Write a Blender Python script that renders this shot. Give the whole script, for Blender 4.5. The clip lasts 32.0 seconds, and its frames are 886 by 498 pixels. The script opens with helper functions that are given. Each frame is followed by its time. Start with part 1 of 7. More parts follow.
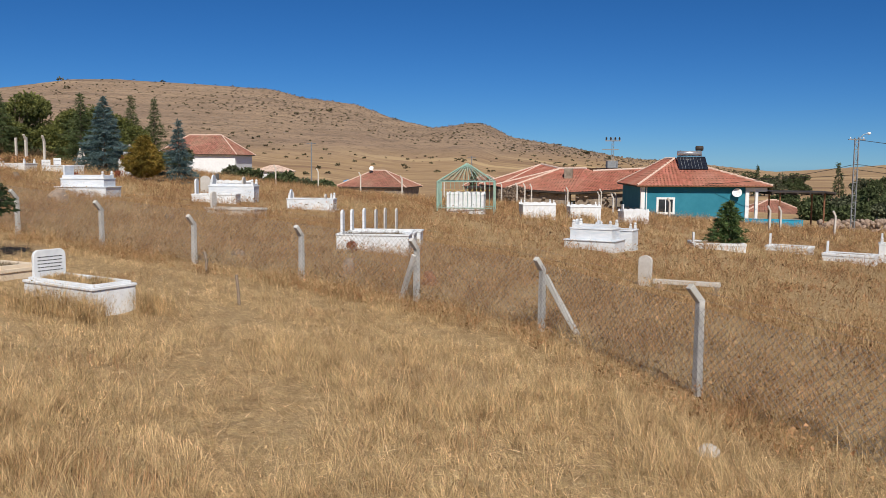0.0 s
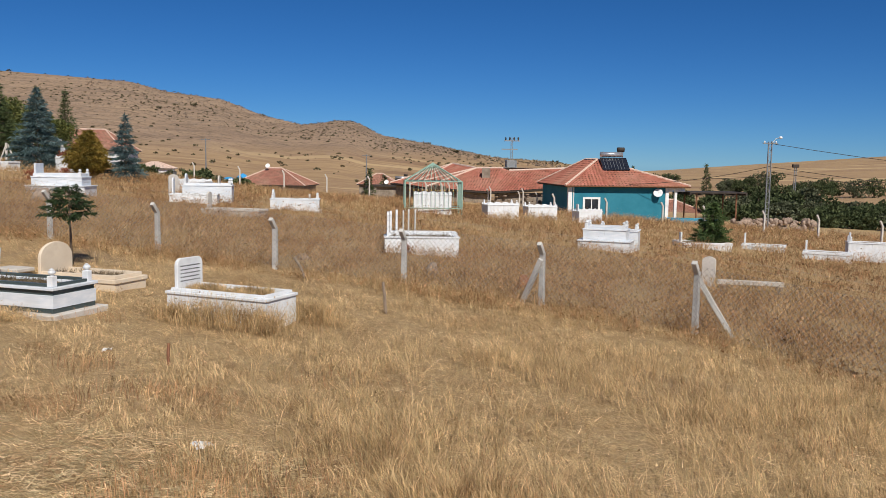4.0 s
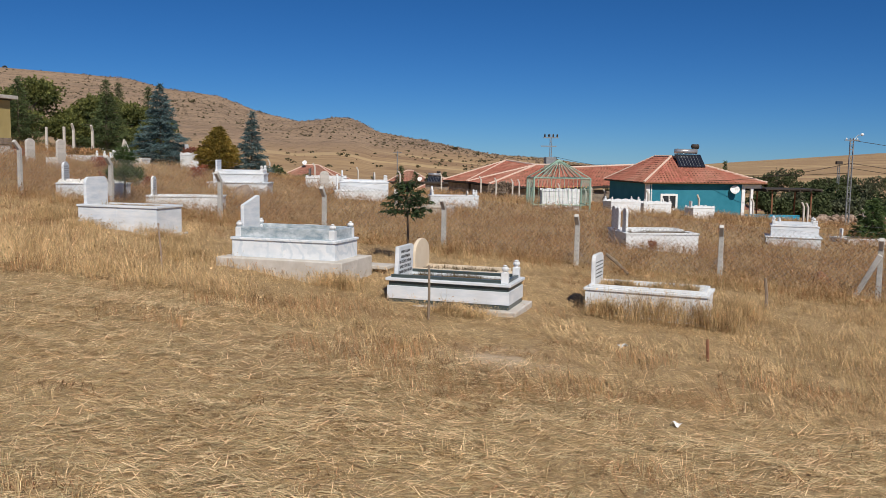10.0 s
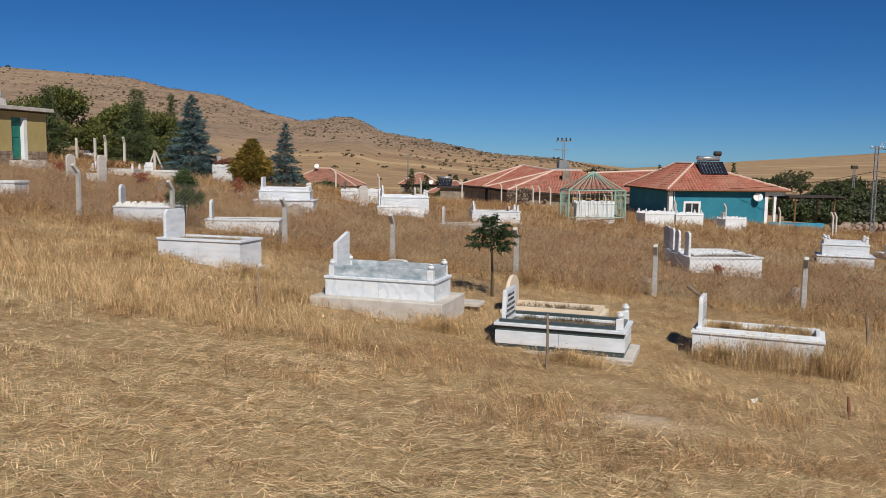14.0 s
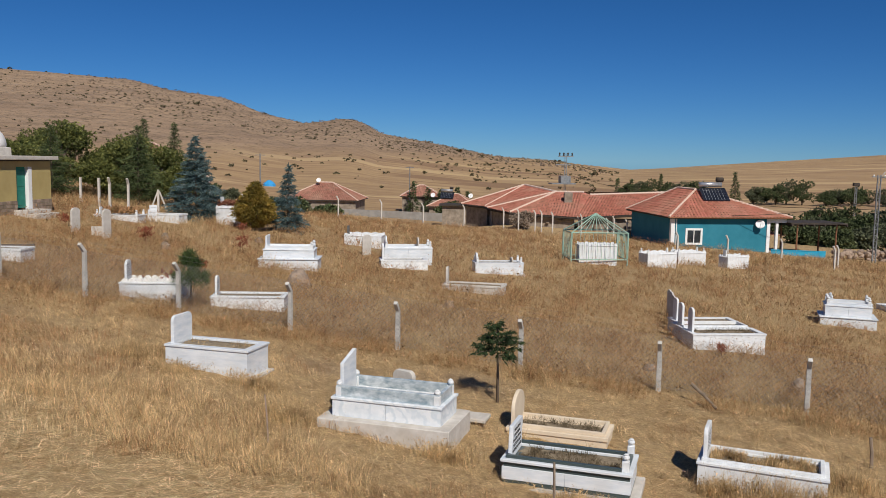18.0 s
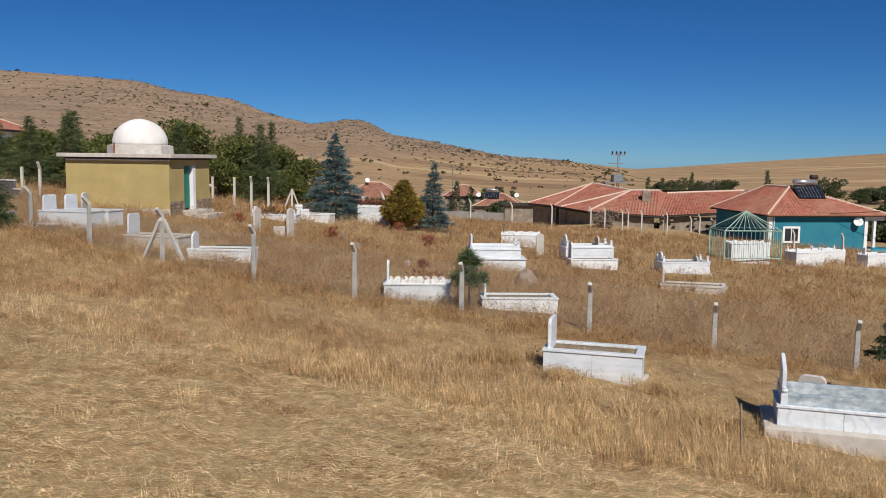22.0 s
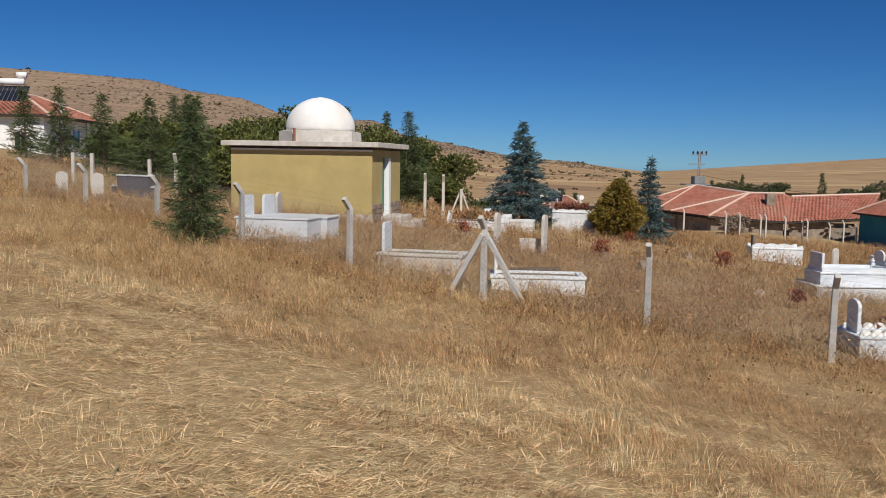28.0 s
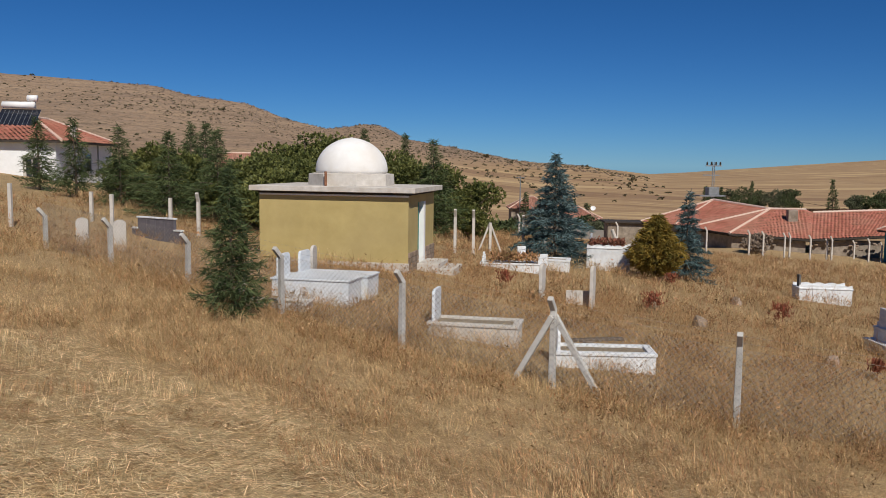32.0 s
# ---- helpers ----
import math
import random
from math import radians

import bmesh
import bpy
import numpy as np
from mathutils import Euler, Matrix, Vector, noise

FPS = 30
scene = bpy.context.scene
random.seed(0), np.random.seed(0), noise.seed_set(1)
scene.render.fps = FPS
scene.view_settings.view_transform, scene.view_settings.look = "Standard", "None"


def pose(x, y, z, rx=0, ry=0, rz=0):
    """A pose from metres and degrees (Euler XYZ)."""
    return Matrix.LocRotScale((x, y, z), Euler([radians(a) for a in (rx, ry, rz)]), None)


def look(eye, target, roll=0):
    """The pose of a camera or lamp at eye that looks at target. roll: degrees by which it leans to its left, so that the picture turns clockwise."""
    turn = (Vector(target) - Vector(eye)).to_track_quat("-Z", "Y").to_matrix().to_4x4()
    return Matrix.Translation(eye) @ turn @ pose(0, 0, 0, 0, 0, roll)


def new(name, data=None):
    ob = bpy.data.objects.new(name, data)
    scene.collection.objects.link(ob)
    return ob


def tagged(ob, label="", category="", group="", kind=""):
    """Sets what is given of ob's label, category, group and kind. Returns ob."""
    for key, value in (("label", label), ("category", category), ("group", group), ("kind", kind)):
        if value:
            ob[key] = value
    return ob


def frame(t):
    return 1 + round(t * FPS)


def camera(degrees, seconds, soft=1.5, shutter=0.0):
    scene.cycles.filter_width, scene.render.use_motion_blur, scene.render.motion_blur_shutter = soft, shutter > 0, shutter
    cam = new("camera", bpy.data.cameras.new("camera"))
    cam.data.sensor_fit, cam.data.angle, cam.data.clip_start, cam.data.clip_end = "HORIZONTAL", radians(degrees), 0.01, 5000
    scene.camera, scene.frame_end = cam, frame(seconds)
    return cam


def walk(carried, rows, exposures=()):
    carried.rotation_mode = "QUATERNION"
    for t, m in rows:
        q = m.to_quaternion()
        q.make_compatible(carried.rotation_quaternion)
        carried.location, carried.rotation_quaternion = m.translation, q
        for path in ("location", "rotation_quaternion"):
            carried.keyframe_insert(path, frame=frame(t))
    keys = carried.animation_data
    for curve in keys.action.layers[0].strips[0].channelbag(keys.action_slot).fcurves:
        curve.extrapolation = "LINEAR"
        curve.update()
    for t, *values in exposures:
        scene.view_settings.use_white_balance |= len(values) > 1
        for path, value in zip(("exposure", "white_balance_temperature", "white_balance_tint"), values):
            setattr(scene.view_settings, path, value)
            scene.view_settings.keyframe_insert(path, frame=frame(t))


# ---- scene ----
cam = camera(54.5, 32.0, soft=0.8)
METRES, EYE, TILT, LEAN, TURN = 42.5, 3.89, 0.0, 0.0, 23.2
ROWS = [
    (0.0, 0.0, 0.0, 0.0, 0.04, -5.72, -0.39),
    (0.5, -0.0342, 0.0038, 0.0001, 0.08, -5.71, -0.39),
    (1.0, -0.0665, 0.0074, -0.0003, 0.13, -5.71, -0.43),
    (1.5, -0.0937, 0.011, 0.0003, 0.17, -5.73, -0.45),
    (2.0, -0.1141, 0.0135, 0.0009, 0.22, -5.76, -0.45),
    (2.5, -0.1253, 0.0145, 0.0013, 0.27, -5.8, -0.39),
    (3.0, -0.1295, 0.0157, 0.0016, -3.1, -5.78, -0.59),
    (3.5, -0.1307, 0.0173, 0.0014, -8.1, -5.72, -0.85),
    (5.5, -0.1312, 0.0196, -0.0001, -9.54, -5.79, -0.91),
    (6.0, -0.1499, 0.0218, -0.0001, -9.54, -5.82, -0.75),
    (6.5, -0.1731, 0.0239, -0.0003, -9.55, -5.84, -0.71),
    (7.0, -0.1941, 0.0255, -0.0008, -9.55, -5.86, -0.77),
    (7.5, -0.213, 0.0277, -0.001, -9.54, -5.88, -0.84),
    (8.0, -0.2312, 0.0306, -0.0012, -9.55, -5.9, -0.88),
    (8.5, -0.2494, 0.0342, -0.0014, -9.53, -5.9, -0.89),
    (9.0, -0.2681, 0.0382, -0.0015, -9.54, -5.93, -0.88),
    (9.5, -0.2865, 0.0426, -0.0013, -9.53, -5.95, -0.87),
    (10.0, -0.3048, 0.0471, -0.0021, -9.55, -5.95, -0.89),
    (10.5, -0.3226, 0.0518, -0.0029, -9.51, -5.93, -0.86),
    (11.0, -0.3387, 0.0556, -0.0031, -9.5, -5.94, -0.87),
    (11.5, -0.3473, 0.0582, -0.0034, -9.46, -5.97, -0.8),
    (12.0, -0.3484, 0.0601, -0.0035, -9.45, -5.99, -0.84),
    (12.5, -0.347, 0.062, -0.002, -9.46, -5.98, -0.86),
    (13.0, -0.3457, 0.0626, 0.0008, -9.47, -5.98, -0.86),
    (13.5, -0.345, 0.0626, 0.007, -9.47, -6.0, -0.88),
    (14.0, -0.3449, 0.0624, 0.0139, -9.47, -6.02, -0.92),
    (14.5, -0.3443, 0.0625, 0.0214, -9.47, -6.05, -0.93),
    (16.5, -0.3449, 0.064, 0.0503, -9.43, -5.98, -0.92),
    (17.0, -0.3454, 0.0649, 0.0586, -9.41, -5.99, -0.95),
    (17.5, -0.3454, 0.0653, 0.0647, -9.41, -6.0, -0.99),
    (18.0, -0.3476, 0.0662, 0.0671, -9.39, -6.02, -1.01),
    (18.5, -0.3598, 0.0687, 0.0687, -9.42, -6.0, -0.85),
    (19.0, -0.3791, 0.0716, 0.0692, -9.43, -5.99, -0.77),
    (19.5, -0.4007, 0.0747, 0.068, -9.44, -5.99, -0.73),
    (20.0, -0.4255, 0.0789, 0.0669, -9.43, -5.99, -0.71),
    (20.5, -0.4518, 0.0844, 0.0653, -9.43, -5.99, -0.67),
    (21.0, -0.4777, 0.0934, 0.0637, -9.4, -6.01, -0.71),
    (21.5, -0.5023, 0.1063, 0.062, -9.39, -5.99, -0.71),
    (22.0, -0.5262, 0.1214, 0.0607, -9.39, -6.0, -0.74),
    (22.5, -0.5478, 0.1381, 0.0594, -9.37, -5.98, -0.78),
    (23.0, -0.568, 0.1557, 0.058, -9.36, -5.99, -0.75),
    (23.5, -0.5866, 0.1751, 0.0559, -9.33, -5.97, -0.71),
    (24.0, -0.604, 0.1957, 0.0543, -9.26, -5.98, -0.77),
    (24.5, -0.6192, 0.2169, 0.0533, -9.2, -5.99, -0.74),
    (25.0, -0.6333, 0.238, 0.0526, -9.18, -5.96, -0.81),
    (25.5, -0.6463, 0.2596, 0.0518, -9.14, -5.93, -0.88),
    (27.5, -0.6942, 0.3404, 0.0497, -9.14, -5.89, -1.03),
    (28.0, -0.7054, 0.3588, 0.0491, -9.12, -5.89, -1.03),
    (28.5, -0.7166, 0.3761, 0.0484, -9.09, -5.88, -1.04),
    (29.0, -0.7265, 0.3898, 0.0476, -9.04, -5.83, -0.93),
    (29.5, -0.7296, 0.3962, 0.0473, -8.99, -5.84, -0.91),
    (30.0, -0.7298, 0.3989, 0.0488, -8.98, -5.79, -0.9),
    (30.5, -0.729, 0.3995, 0.0541, -8.97, -5.75, -0.86),
    (31.0, -0.7281, 0.3992, 0.0619, -8.96, -5.7, -0.84),
    (31.5, -0.7272, 0.3983, 0.0703, -8.94, -5.69, -0.81),
    (32.0, -0.7266, 0.3982, 0.0798, -8.93, -5.72, -0.78),
]
walk(cam, [(t, pose(0, 0, EYE, TILT, LEAN, TURN) @ pose(METRES * x, METRES * y, METRES * z, 90 + pitch, roll, yaw)) for t, x, y, z, yaw, pitch, roll in ROWS],
     exposures=((0.0, 0.06), (2.0, 0.04), (7.0, 0.0), (10.0, -0.06), (13.0, -0.10), (17.0, -0.13), (21.0, -0.06), (25.0, -0.05), (30.0, -0.10), (32.0, -0.15)))

# ---- light ----
SUN_AZ, SUN_EL = 33.0, 44.0      # degrees from -y towards +x, above the horizon
wd = bpy.data.worlds.new("world")
scene.world = wd
wd.use_nodes = True
wn = wd.node_tree.nodes
sky = wn.new("ShaderNodeTexSky")
sky.sky_type = "NISHITA"
sky.sun_disc = False
sky.sun_elevation = radians(SUN_EL)
sky.sun_rotation = radians(180 - SUN_AZ)
sky.altitude = 2600
sky.air_density = 0.85
sky.dust_density = 0.0
sky.ozone_density = 5.0
wn["Background"].inputs[1].default_value = 0.05
tint = wn.new("ShaderNodeMix")
tint.data_type, tint.blend_type = "RGBA", "MULTIPLY"
tint.inputs[0].default_value = 1.0
tint.inputs[7].default_value = (0.635, 0.95, 1.29, 1)
deep = wn.new("ShaderNodeHueSaturation")
deep.inputs["Saturation"].default_value = 1.08
wd.node_tree.links.new(sky.outputs[0], tint.inputs[6])
wd.node_tree.links.new(tint.outputs[2], deep.inputs["Color"])
wd.node_tree.links.new(deep.outputs[0], wn["Background"].inputs[0])
sun_data = bpy.data.lights.new("sun", "SUN")
sun_data.energy, sun_data.angle, sun_data.color = 4.75, radians(0.55), (1.0, 0.95, 0.87)
sun = new("sun", sun_data)
sd = Vector((math.sin(radians(SUN_AZ)) * math.cos(radians(SUN_EL)), -math.cos(radians(SUN_AZ)) * math.cos(radians(SUN_EL)), math.sin(radians(SUN_EL))))
sun.matrix_world = look(sd * 60, (0, 0, 0))


# ---- materials ----
def srgb(r, g, b):
    return tuple(((c / 255) / 12.92 if c / 255 <= 0.04045 else ((c / 255 + 0.055) / 1.055) ** 2.4) for c in (r, g, b)) + (1.0,)


def material(name, dark, light, scale=4.0, detail=6.0, rough=0.8, bump=0.2, bump_scale=None, metal=0.0, spec=0.3, island=0.0, piece=0.0, stretch=None, stain=None, stain_scale=0.6, stain_amount=0.4, wave=None, translucent=0.0):
    """A procedural surface: two tones mixed by fine noise, broad stains, variation by island or by object, relief."""
    m = bpy.data.materials.new(name)
    m.use_nodes = True
    nt = m.node_tree
    nn, ln = nt.nodes, nt.links.new
    bs = nn["Principled BSDF"]
    bs.inputs["Roughness"].default_value = rough
    bs.inputs["Metallic"].default_value = metal
    bs.inputs["Specular IOR Level"].default_value = spec
    tc = nn.new("ShaderNodeTexCoord")
    mp = nn.new("ShaderNodeMapping")
    ln(tc.outputs["Object"], mp.inputs[0])
    if stretch:
        mp.inputs["Scale"].default_value = stretch
    nz = nn.new("ShaderNodeTexNoise")
    nz.inputs["Scale"].default_value = scale
    nz.inputs["Detail"].default_value = detail
    nz.inputs["Roughness"].default_value = 0.62
    ln(mp.outputs[0], nz.inputs["Vector"])
    ramp = nn.new("ShaderNodeValToRGB")
    ramp.color_ramp.elements[0].position, ramp.color_ramp.elements[1].position = 0.32, 0.68
    ramp.color_ramp.elements[0].color, ramp.color_ramp.elements[1].color = dark, light
    ln(nz.outputs["Fac"], ramp.inputs[0])
    col = ramp.outputs[0]
    if wave:
        wv = nn.new("ShaderNodeTexWave")
        wv.inputs["Scale"].default_value, wv.inputs["Distortion"].default_value = wave[0], wave[1]
        wv.inputs["Detail"].default_value, wv.inputs["Detail Scale"].default_value = 4.0, 1.4
        wv.bands_direction = "DIAGONAL"
        ln(tc.outputs["Object"], wv.inputs["Vector"])
        r2 = nn.new("ShaderNodeValToRGB")
        r2.color_ramp.elements[0].position, r2.color_ramp.elements[1].position = wave[3], wave[4]
        ln(wv.outputs["Fac"], r2.inputs[0])
        mx = nn.new("ShaderNodeMix")
        mx.data_type = "RGBA"
        ln(r2.outputs[0], mx.inputs[0])
        mx.inputs[6].default_value = wave[2]
        ln(col, mx.inputs[7])
        col = mx.outputs[2]
    if stain:
        n2 = nn.new("ShaderNodeTexNoise")
        n2.inputs["Scale"].default_value, n2.inputs["Detail"].default_value = stain_scale, 5.0
        ln(tc.outputs["Object"], n2.inputs["Vector"])
        r3 = nn.new("ShaderNodeValToRGB")
        r3.color_ramp.elements[0].position, r3.color_ramp.elements[1].position = 0.45, 0.72
        r3.color_ramp.elements[1].color = (stain_amount,) * 3 + (1,)
        ln(n2.outputs["Fac"], r3.inputs[0])
        mx = nn.new("ShaderNodeMix")
        mx.data_type = "RGBA"
        ln(r3.outputs[0], mx.inputs[0])
        ln(col, mx.inputs[6])
        mx.inputs[7].default_value = stain
        col = mx.outputs[2]
    for amount, kind in ((island, "island"), (piece, "piece")):
        if amount:
            src = nn.new("ShaderNodeNewGeometry").outputs["Random Per Island"] if kind == "island" else nn.new("ShaderNodeObjectInfo").outputs["Random"]
            hs = nn.new("ShaderNodeHueSaturation")
            mr = nn.new("ShaderNodeMapRange")
            mr.inputs["To Min"].default_value, mr.inputs["To Max"].default_value = 1 - amount, 1 + amount
            ln(src, mr.inputs["Value"])
            ln(mr.outputs[0], hs.inputs["Value"])
            mh = nn.new("ShaderNodeMapRange")
            mh.inputs["To Min"].default_value, mh.inputs["To Max"].default_value = 0.5 + 0.03 * amount, 0.5 - 0.03 * amount
            ln(src, mh.inputs["Value"])
            ln(mh.outputs[0], hs.inputs["Hue"])
            ln(col, hs.inputs["Color"])
            col = hs.outputs[0]
    ln(col, bs.inputs["Base Color"])
    if bump:
        bp = nn.new("ShaderNodeBump")
        bp.inputs["Strength"].default_value, bp.inputs["Distance"].default_value = bump, 0.02
        n3 = nn.new("ShaderNodeTexNoise")
        n3.inputs["Scale"].default_value, n3.inputs["Detail"].default_value = bump_scale or scale * 4, 6.0
        ln(mp.outputs[0], n3.inputs["Vector"])
        ln(n3.outputs["Fac"], bp.inputs["Height"])
        ln(bp.outputs[0], bs.inputs["Normal"])
    if translucent:
        tr = nn.new("ShaderNodeBsdfTranslucent")
        ln(col, tr.inputs[0])
        ms = nn.new("ShaderNodeMixShader")
        ms.inputs[0].default_value = translucent
        ln(bs.outputs[0], ms.inputs[1])
        ln(tr.outputs[0], ms.inputs[2])
        ln(ms.outputs[0], nn["Material Output"].inputs[0])
    return m


M_STRAW = material("straw", (0.25, 0.158, 0.072, 1), (0.82, 0.60, 0.315, 1), 3.2, 3, 0.75, 0, island=0.42, spec=0.2, translucent=0.25)
M_CUT = material("cut_straw", (0.45, 0.300, 0.138, 1), (0.97, 0.78, 0.455, 1), 5.0, 3, 0.7, 0, island=0.58, spec=0.25, translucent=0.1)
M_LODGED = material("beaten_straw", (0.28, 0.172, 0.078, 1), (0.92, 0.67, 0.355, 1), 4.0, 3, 0.6, 0, island=0.38, spec=0.3, translucent=0.15)
M_WEED = material("dry_weed", (0.15, 0.080, 0.038, 1), (0.55, 0.335, 0.160, 1), 2.6, 3, 0.85, 0, island=0.5, spec=0.15, translucent=0.2)
M_RUSSET = material("russet_weed", (0.20, 0.108, 0.046, 1), (0.62, 0.392, 0.188, 1), 3.4, 3, 0.85, 0, island=0.45, spec=0.15, translucent=0.25)
M_MARBLE = material("white_marble", (0.56, 0.61, 0.66, 1), (0.78, 0.79, 0.80, 1), 2.6, 7, 0.4, 0.03, spec=0.35, stretch=(0.7, 1.0, 4.0), stain=(0.56, 0.53, 0.47, 1), stain_scale=2.0, stain_amount=0.3)
M_VEIN = material("veined_marble", (0.64, 0.68, 0.71, 1), (0.80, 0.81, 0.82, 1), 3.0, 7, 0.4, 0.03, spec=0.35, wave=(1.6, 14.0, (0.60, 0.65, 0.69, 1), 0.0, 0.55))
M_WHITE = material("white_stone", (0.64, 0.66, 0.68, 1), (0.79, 0.80, 0.80, 1), 5.0, 6, 0.6, 0.08, spec=0.3, stain=(0.55, 0.51, 0.45, 1), stain_scale=3.4, stain_amount=0.4)
M_GREY = material("grey_marble", (0.20, 0.27, 0.31, 1), (0.62, 0.66, 0.68, 1), 3.2, 8, 0.3, 0.03, spec=0.4, stretch=(1.6, 1.6, 3.2))
M_DARK = material("dark_granite", (0.030, 0.045, 0.045, 1), (0.075, 0.10, 0.10, 1), 60.0, 4, 0.3, 0.02, spec=0.5)
M_CREAM = material("cream_stone", (0.66, 0.54, 0.40, 1), (0.76, 0.65, 0.50, 1), 4.0, 6, 0.6, 0.06, stain=(0.50, 0.40, 0.30, 1), stain_scale=2.0)
M_CONC = material("concrete", (0.44, 0.42, 0.39, 1), (0.62, 0.60, 0.56, 1), 6.0, 8, 0.9, 0.3, 50, stain=(0.34, 0.31, 0.26, 1), stain_scale=3.0, piece=0.08)
M_SLAB = material("slab_concrete", (0.48, 0.44, 0.39, 1), (0.62, 0.58, 0.53, 1), 5.0, 8, 0.9, 0.3, 40, stain=(0.40, 0.33, 0.25, 1), stain_scale=2.0)
M_BLOCK = material("block_wall", (0.26, 0.245, 0.225, 1), (0.38, 0.36, 0.33, 1), 1.2, 7, 0.9, 0.2, 12, stain=(0.24, 0.20, 0.16, 1), stain_scale=0.5)
M_TIP = material("post_tip", (0.10, 0.09, 0.085, 1), (0.19, 0.18, 0.165, 1), 14.0, 4, 0.9, 0.2)
M_WIRE = material("galvanised_wire", (0.20, 0.19, 0.18, 1), (0.34, 0.33, 0.31, 1), 9.0, 3, 0.5, 0, metal=0.3)
M_STONE = material("field_stone", (0.20, 0.15, 0.11, 1), (0.37, 0.28, 0.21, 1), 5.0, 8, 0.95, 0.6, 20, piece=0.2)
M_SOIL = material("grave_soil", (0.16, 0.125, 0.085, 1), (0.34, 0.27, 0.18, 1), 9.0, 8, 0.95, 0.8, 40)
M_SLATE = material("dark_slate_tile", (0.085, 0.078, 0.092, 1), (0.15, 0.138, 0.155, 1), 3.0, 6, 0.45, 0.05, spec=0.4)
M_INK = material("inscription", (0.03, 0.03, 0.03, 1), (0.06, 0.06, 0.06, 1), 20, 2, 0.6, 0)
M_PLASTER = material("ochre_plaster", (0.40, 0.31, 0.125, 1), (0.49, 0.385, 0.165, 1), 1.2, 8, 0.9, 0.12, 30, stain=(0.37, 0.29, 0.14, 1), stain_scale=0.5)
M_DOME = material("white_dome_paint", (0.74, 0.72, 0.69, 1), (0.82, 0.81, 0.79, 1), 2.0, 7, 0.8, 0.1, 20, stain=(0.62, 0.55, 0.46, 1), stain_scale=1.1)
M_DOOR = material("green_door_paint", (0.015, 0.16, 0.12, 1), (0.03, 0.23, 0.17, 1), 3.0, 5, 0.55, 0.05)
M_WPAINT = material("white_paint", (0.74, 0.74, 0.73, 1), (0.82, 0.82, 0.81, 1), 3.0, 5, 0.6, 0.04)
M_BLUE = material("teal_plaster", (0.020, 0.165, 0.23, 1), (0.034, 0.21, 0.285, 1), 0.8, 7, 0.85, 0.08, 20)
M_TURQ = material("turquoise_paint", (0.02, 0.30, 0.48, 1), (0.04, 0.38, 0.57, 1), 1.5, 6, 0.8, 0.08)
M_ROOF = material("roof_tile", (0.30, 0.098, 0.064, 1), (0.44, 0.175, 0.118, 1), 1.6, 7, 0.85, 0.25, 18, island=0.16, stain=(0.42, 0.235, 0.165, 1), stain_scale=0.35, stain_amount=0.6)
M_FARROOF = material("weathered_roof_tile", (0.25, 0.10, 0.07, 1), (0.37, 0.18, 0.125, 1), 1.6, 7, 0.9, 0.25, 18, island=0.16, stain=(0.36, 0.24, 0.165, 1), stain_scale=0.3, stain_amount=0.7)
M_RIDGE = material("ridge_tile", (0.55, 0.36, 0.27, 1), (0.76, 0.62, 0.52, 1), 3.0, 6, 0.85, 0.2, 20)
M_RUBBLE = material("rubble_wall", (0.17, 0.135, 0.10, 1), (0.36, 0.30, 0.24, 1), 1.6, 9, 0.95, 0.9, 5)
M_FASCIA = material("dark_fascia", (0.035, 0.028, 0.022, 1), (0.07, 0.055, 0.045, 1), 3, 5, 0.8, 0.1)
M_GLASSY = material("window_glass", (0.02, 0.025, 0.03, 1), (0.04, 0.05, 0.06, 1), 2, 3, 0.08, 0, spec=0.6)
M_METAL = material("grey_steel", (0.24, 0.25, 0.255, 1), (0.37, 0.38, 0.38, 1), 4, 5, 0.5, 0.05, metal=0.6)
M_TANK = material("steel_tank", (0.45, 0.45, 0.46, 1), (0.62, 0.62, 0.63, 1), 6, 5, 0.35, 0.05, metal=0.7)
M_PANEL = material("collector_panel", (0.010, 0.012, 0.018, 1), (0.025, 0.028, 0.038, 1), 3, 4, 0.15, 0, spec=0.5)
M_GREEN = material("pale_green_paint", (0.21, 0.37, 0.30, 1), (0.33, 0.47, 0.39, 1), 5, 6, 0.6, 0.1, stain=(0.45, 0.40, 0.30, 1), stain_scale=4)
M_GILT = material("gilt_paint", (0.42, 0.27, 0.05, 1), (0.55, 0.38, 0.10, 1), 6, 4, 0.45, 0.05)
M_BARK = material("bark", (0.09, 0.065, 0.045, 1), (0.20, 0.15, 0.11, 1), 12, 8, 0.95, 0.7, 30, stretch=(1, 1, 0.25))
M_SPRUCE = material("blue_spruce_needles", (0.035, 0.072, 0.072, 1), (0.14, 0.205, 0.205, 1), 2.2, 5, 0.7, 0, island=0.35, spec=0.25, translucent=0.12)
M_CEDAR = material("cedar_needles", (0.018, 0.036, 0.014, 1), (0.056, 0.088, 0.032, 1), 3.0, 5, 0.7, 0, island=0.35, spec=0.25, translucent=0.12)
M_FIR = material("dark_fir_needles", (0.036, 0.056, 0.022, 1), (0.120, 0.150, 0.058, 1), 2.0, 5, 0.75, 0, island=0.35, spec=0.2, translucent=0.12)
M_THUJA = material("golden_thuja_sprays", (0.105, 0.088, 0.018, 1), (0.35, 0.23, 0.044, 1), 2.0, 5, 0.75, 0, island=0.3, spec=0.2, translucent=0.2)
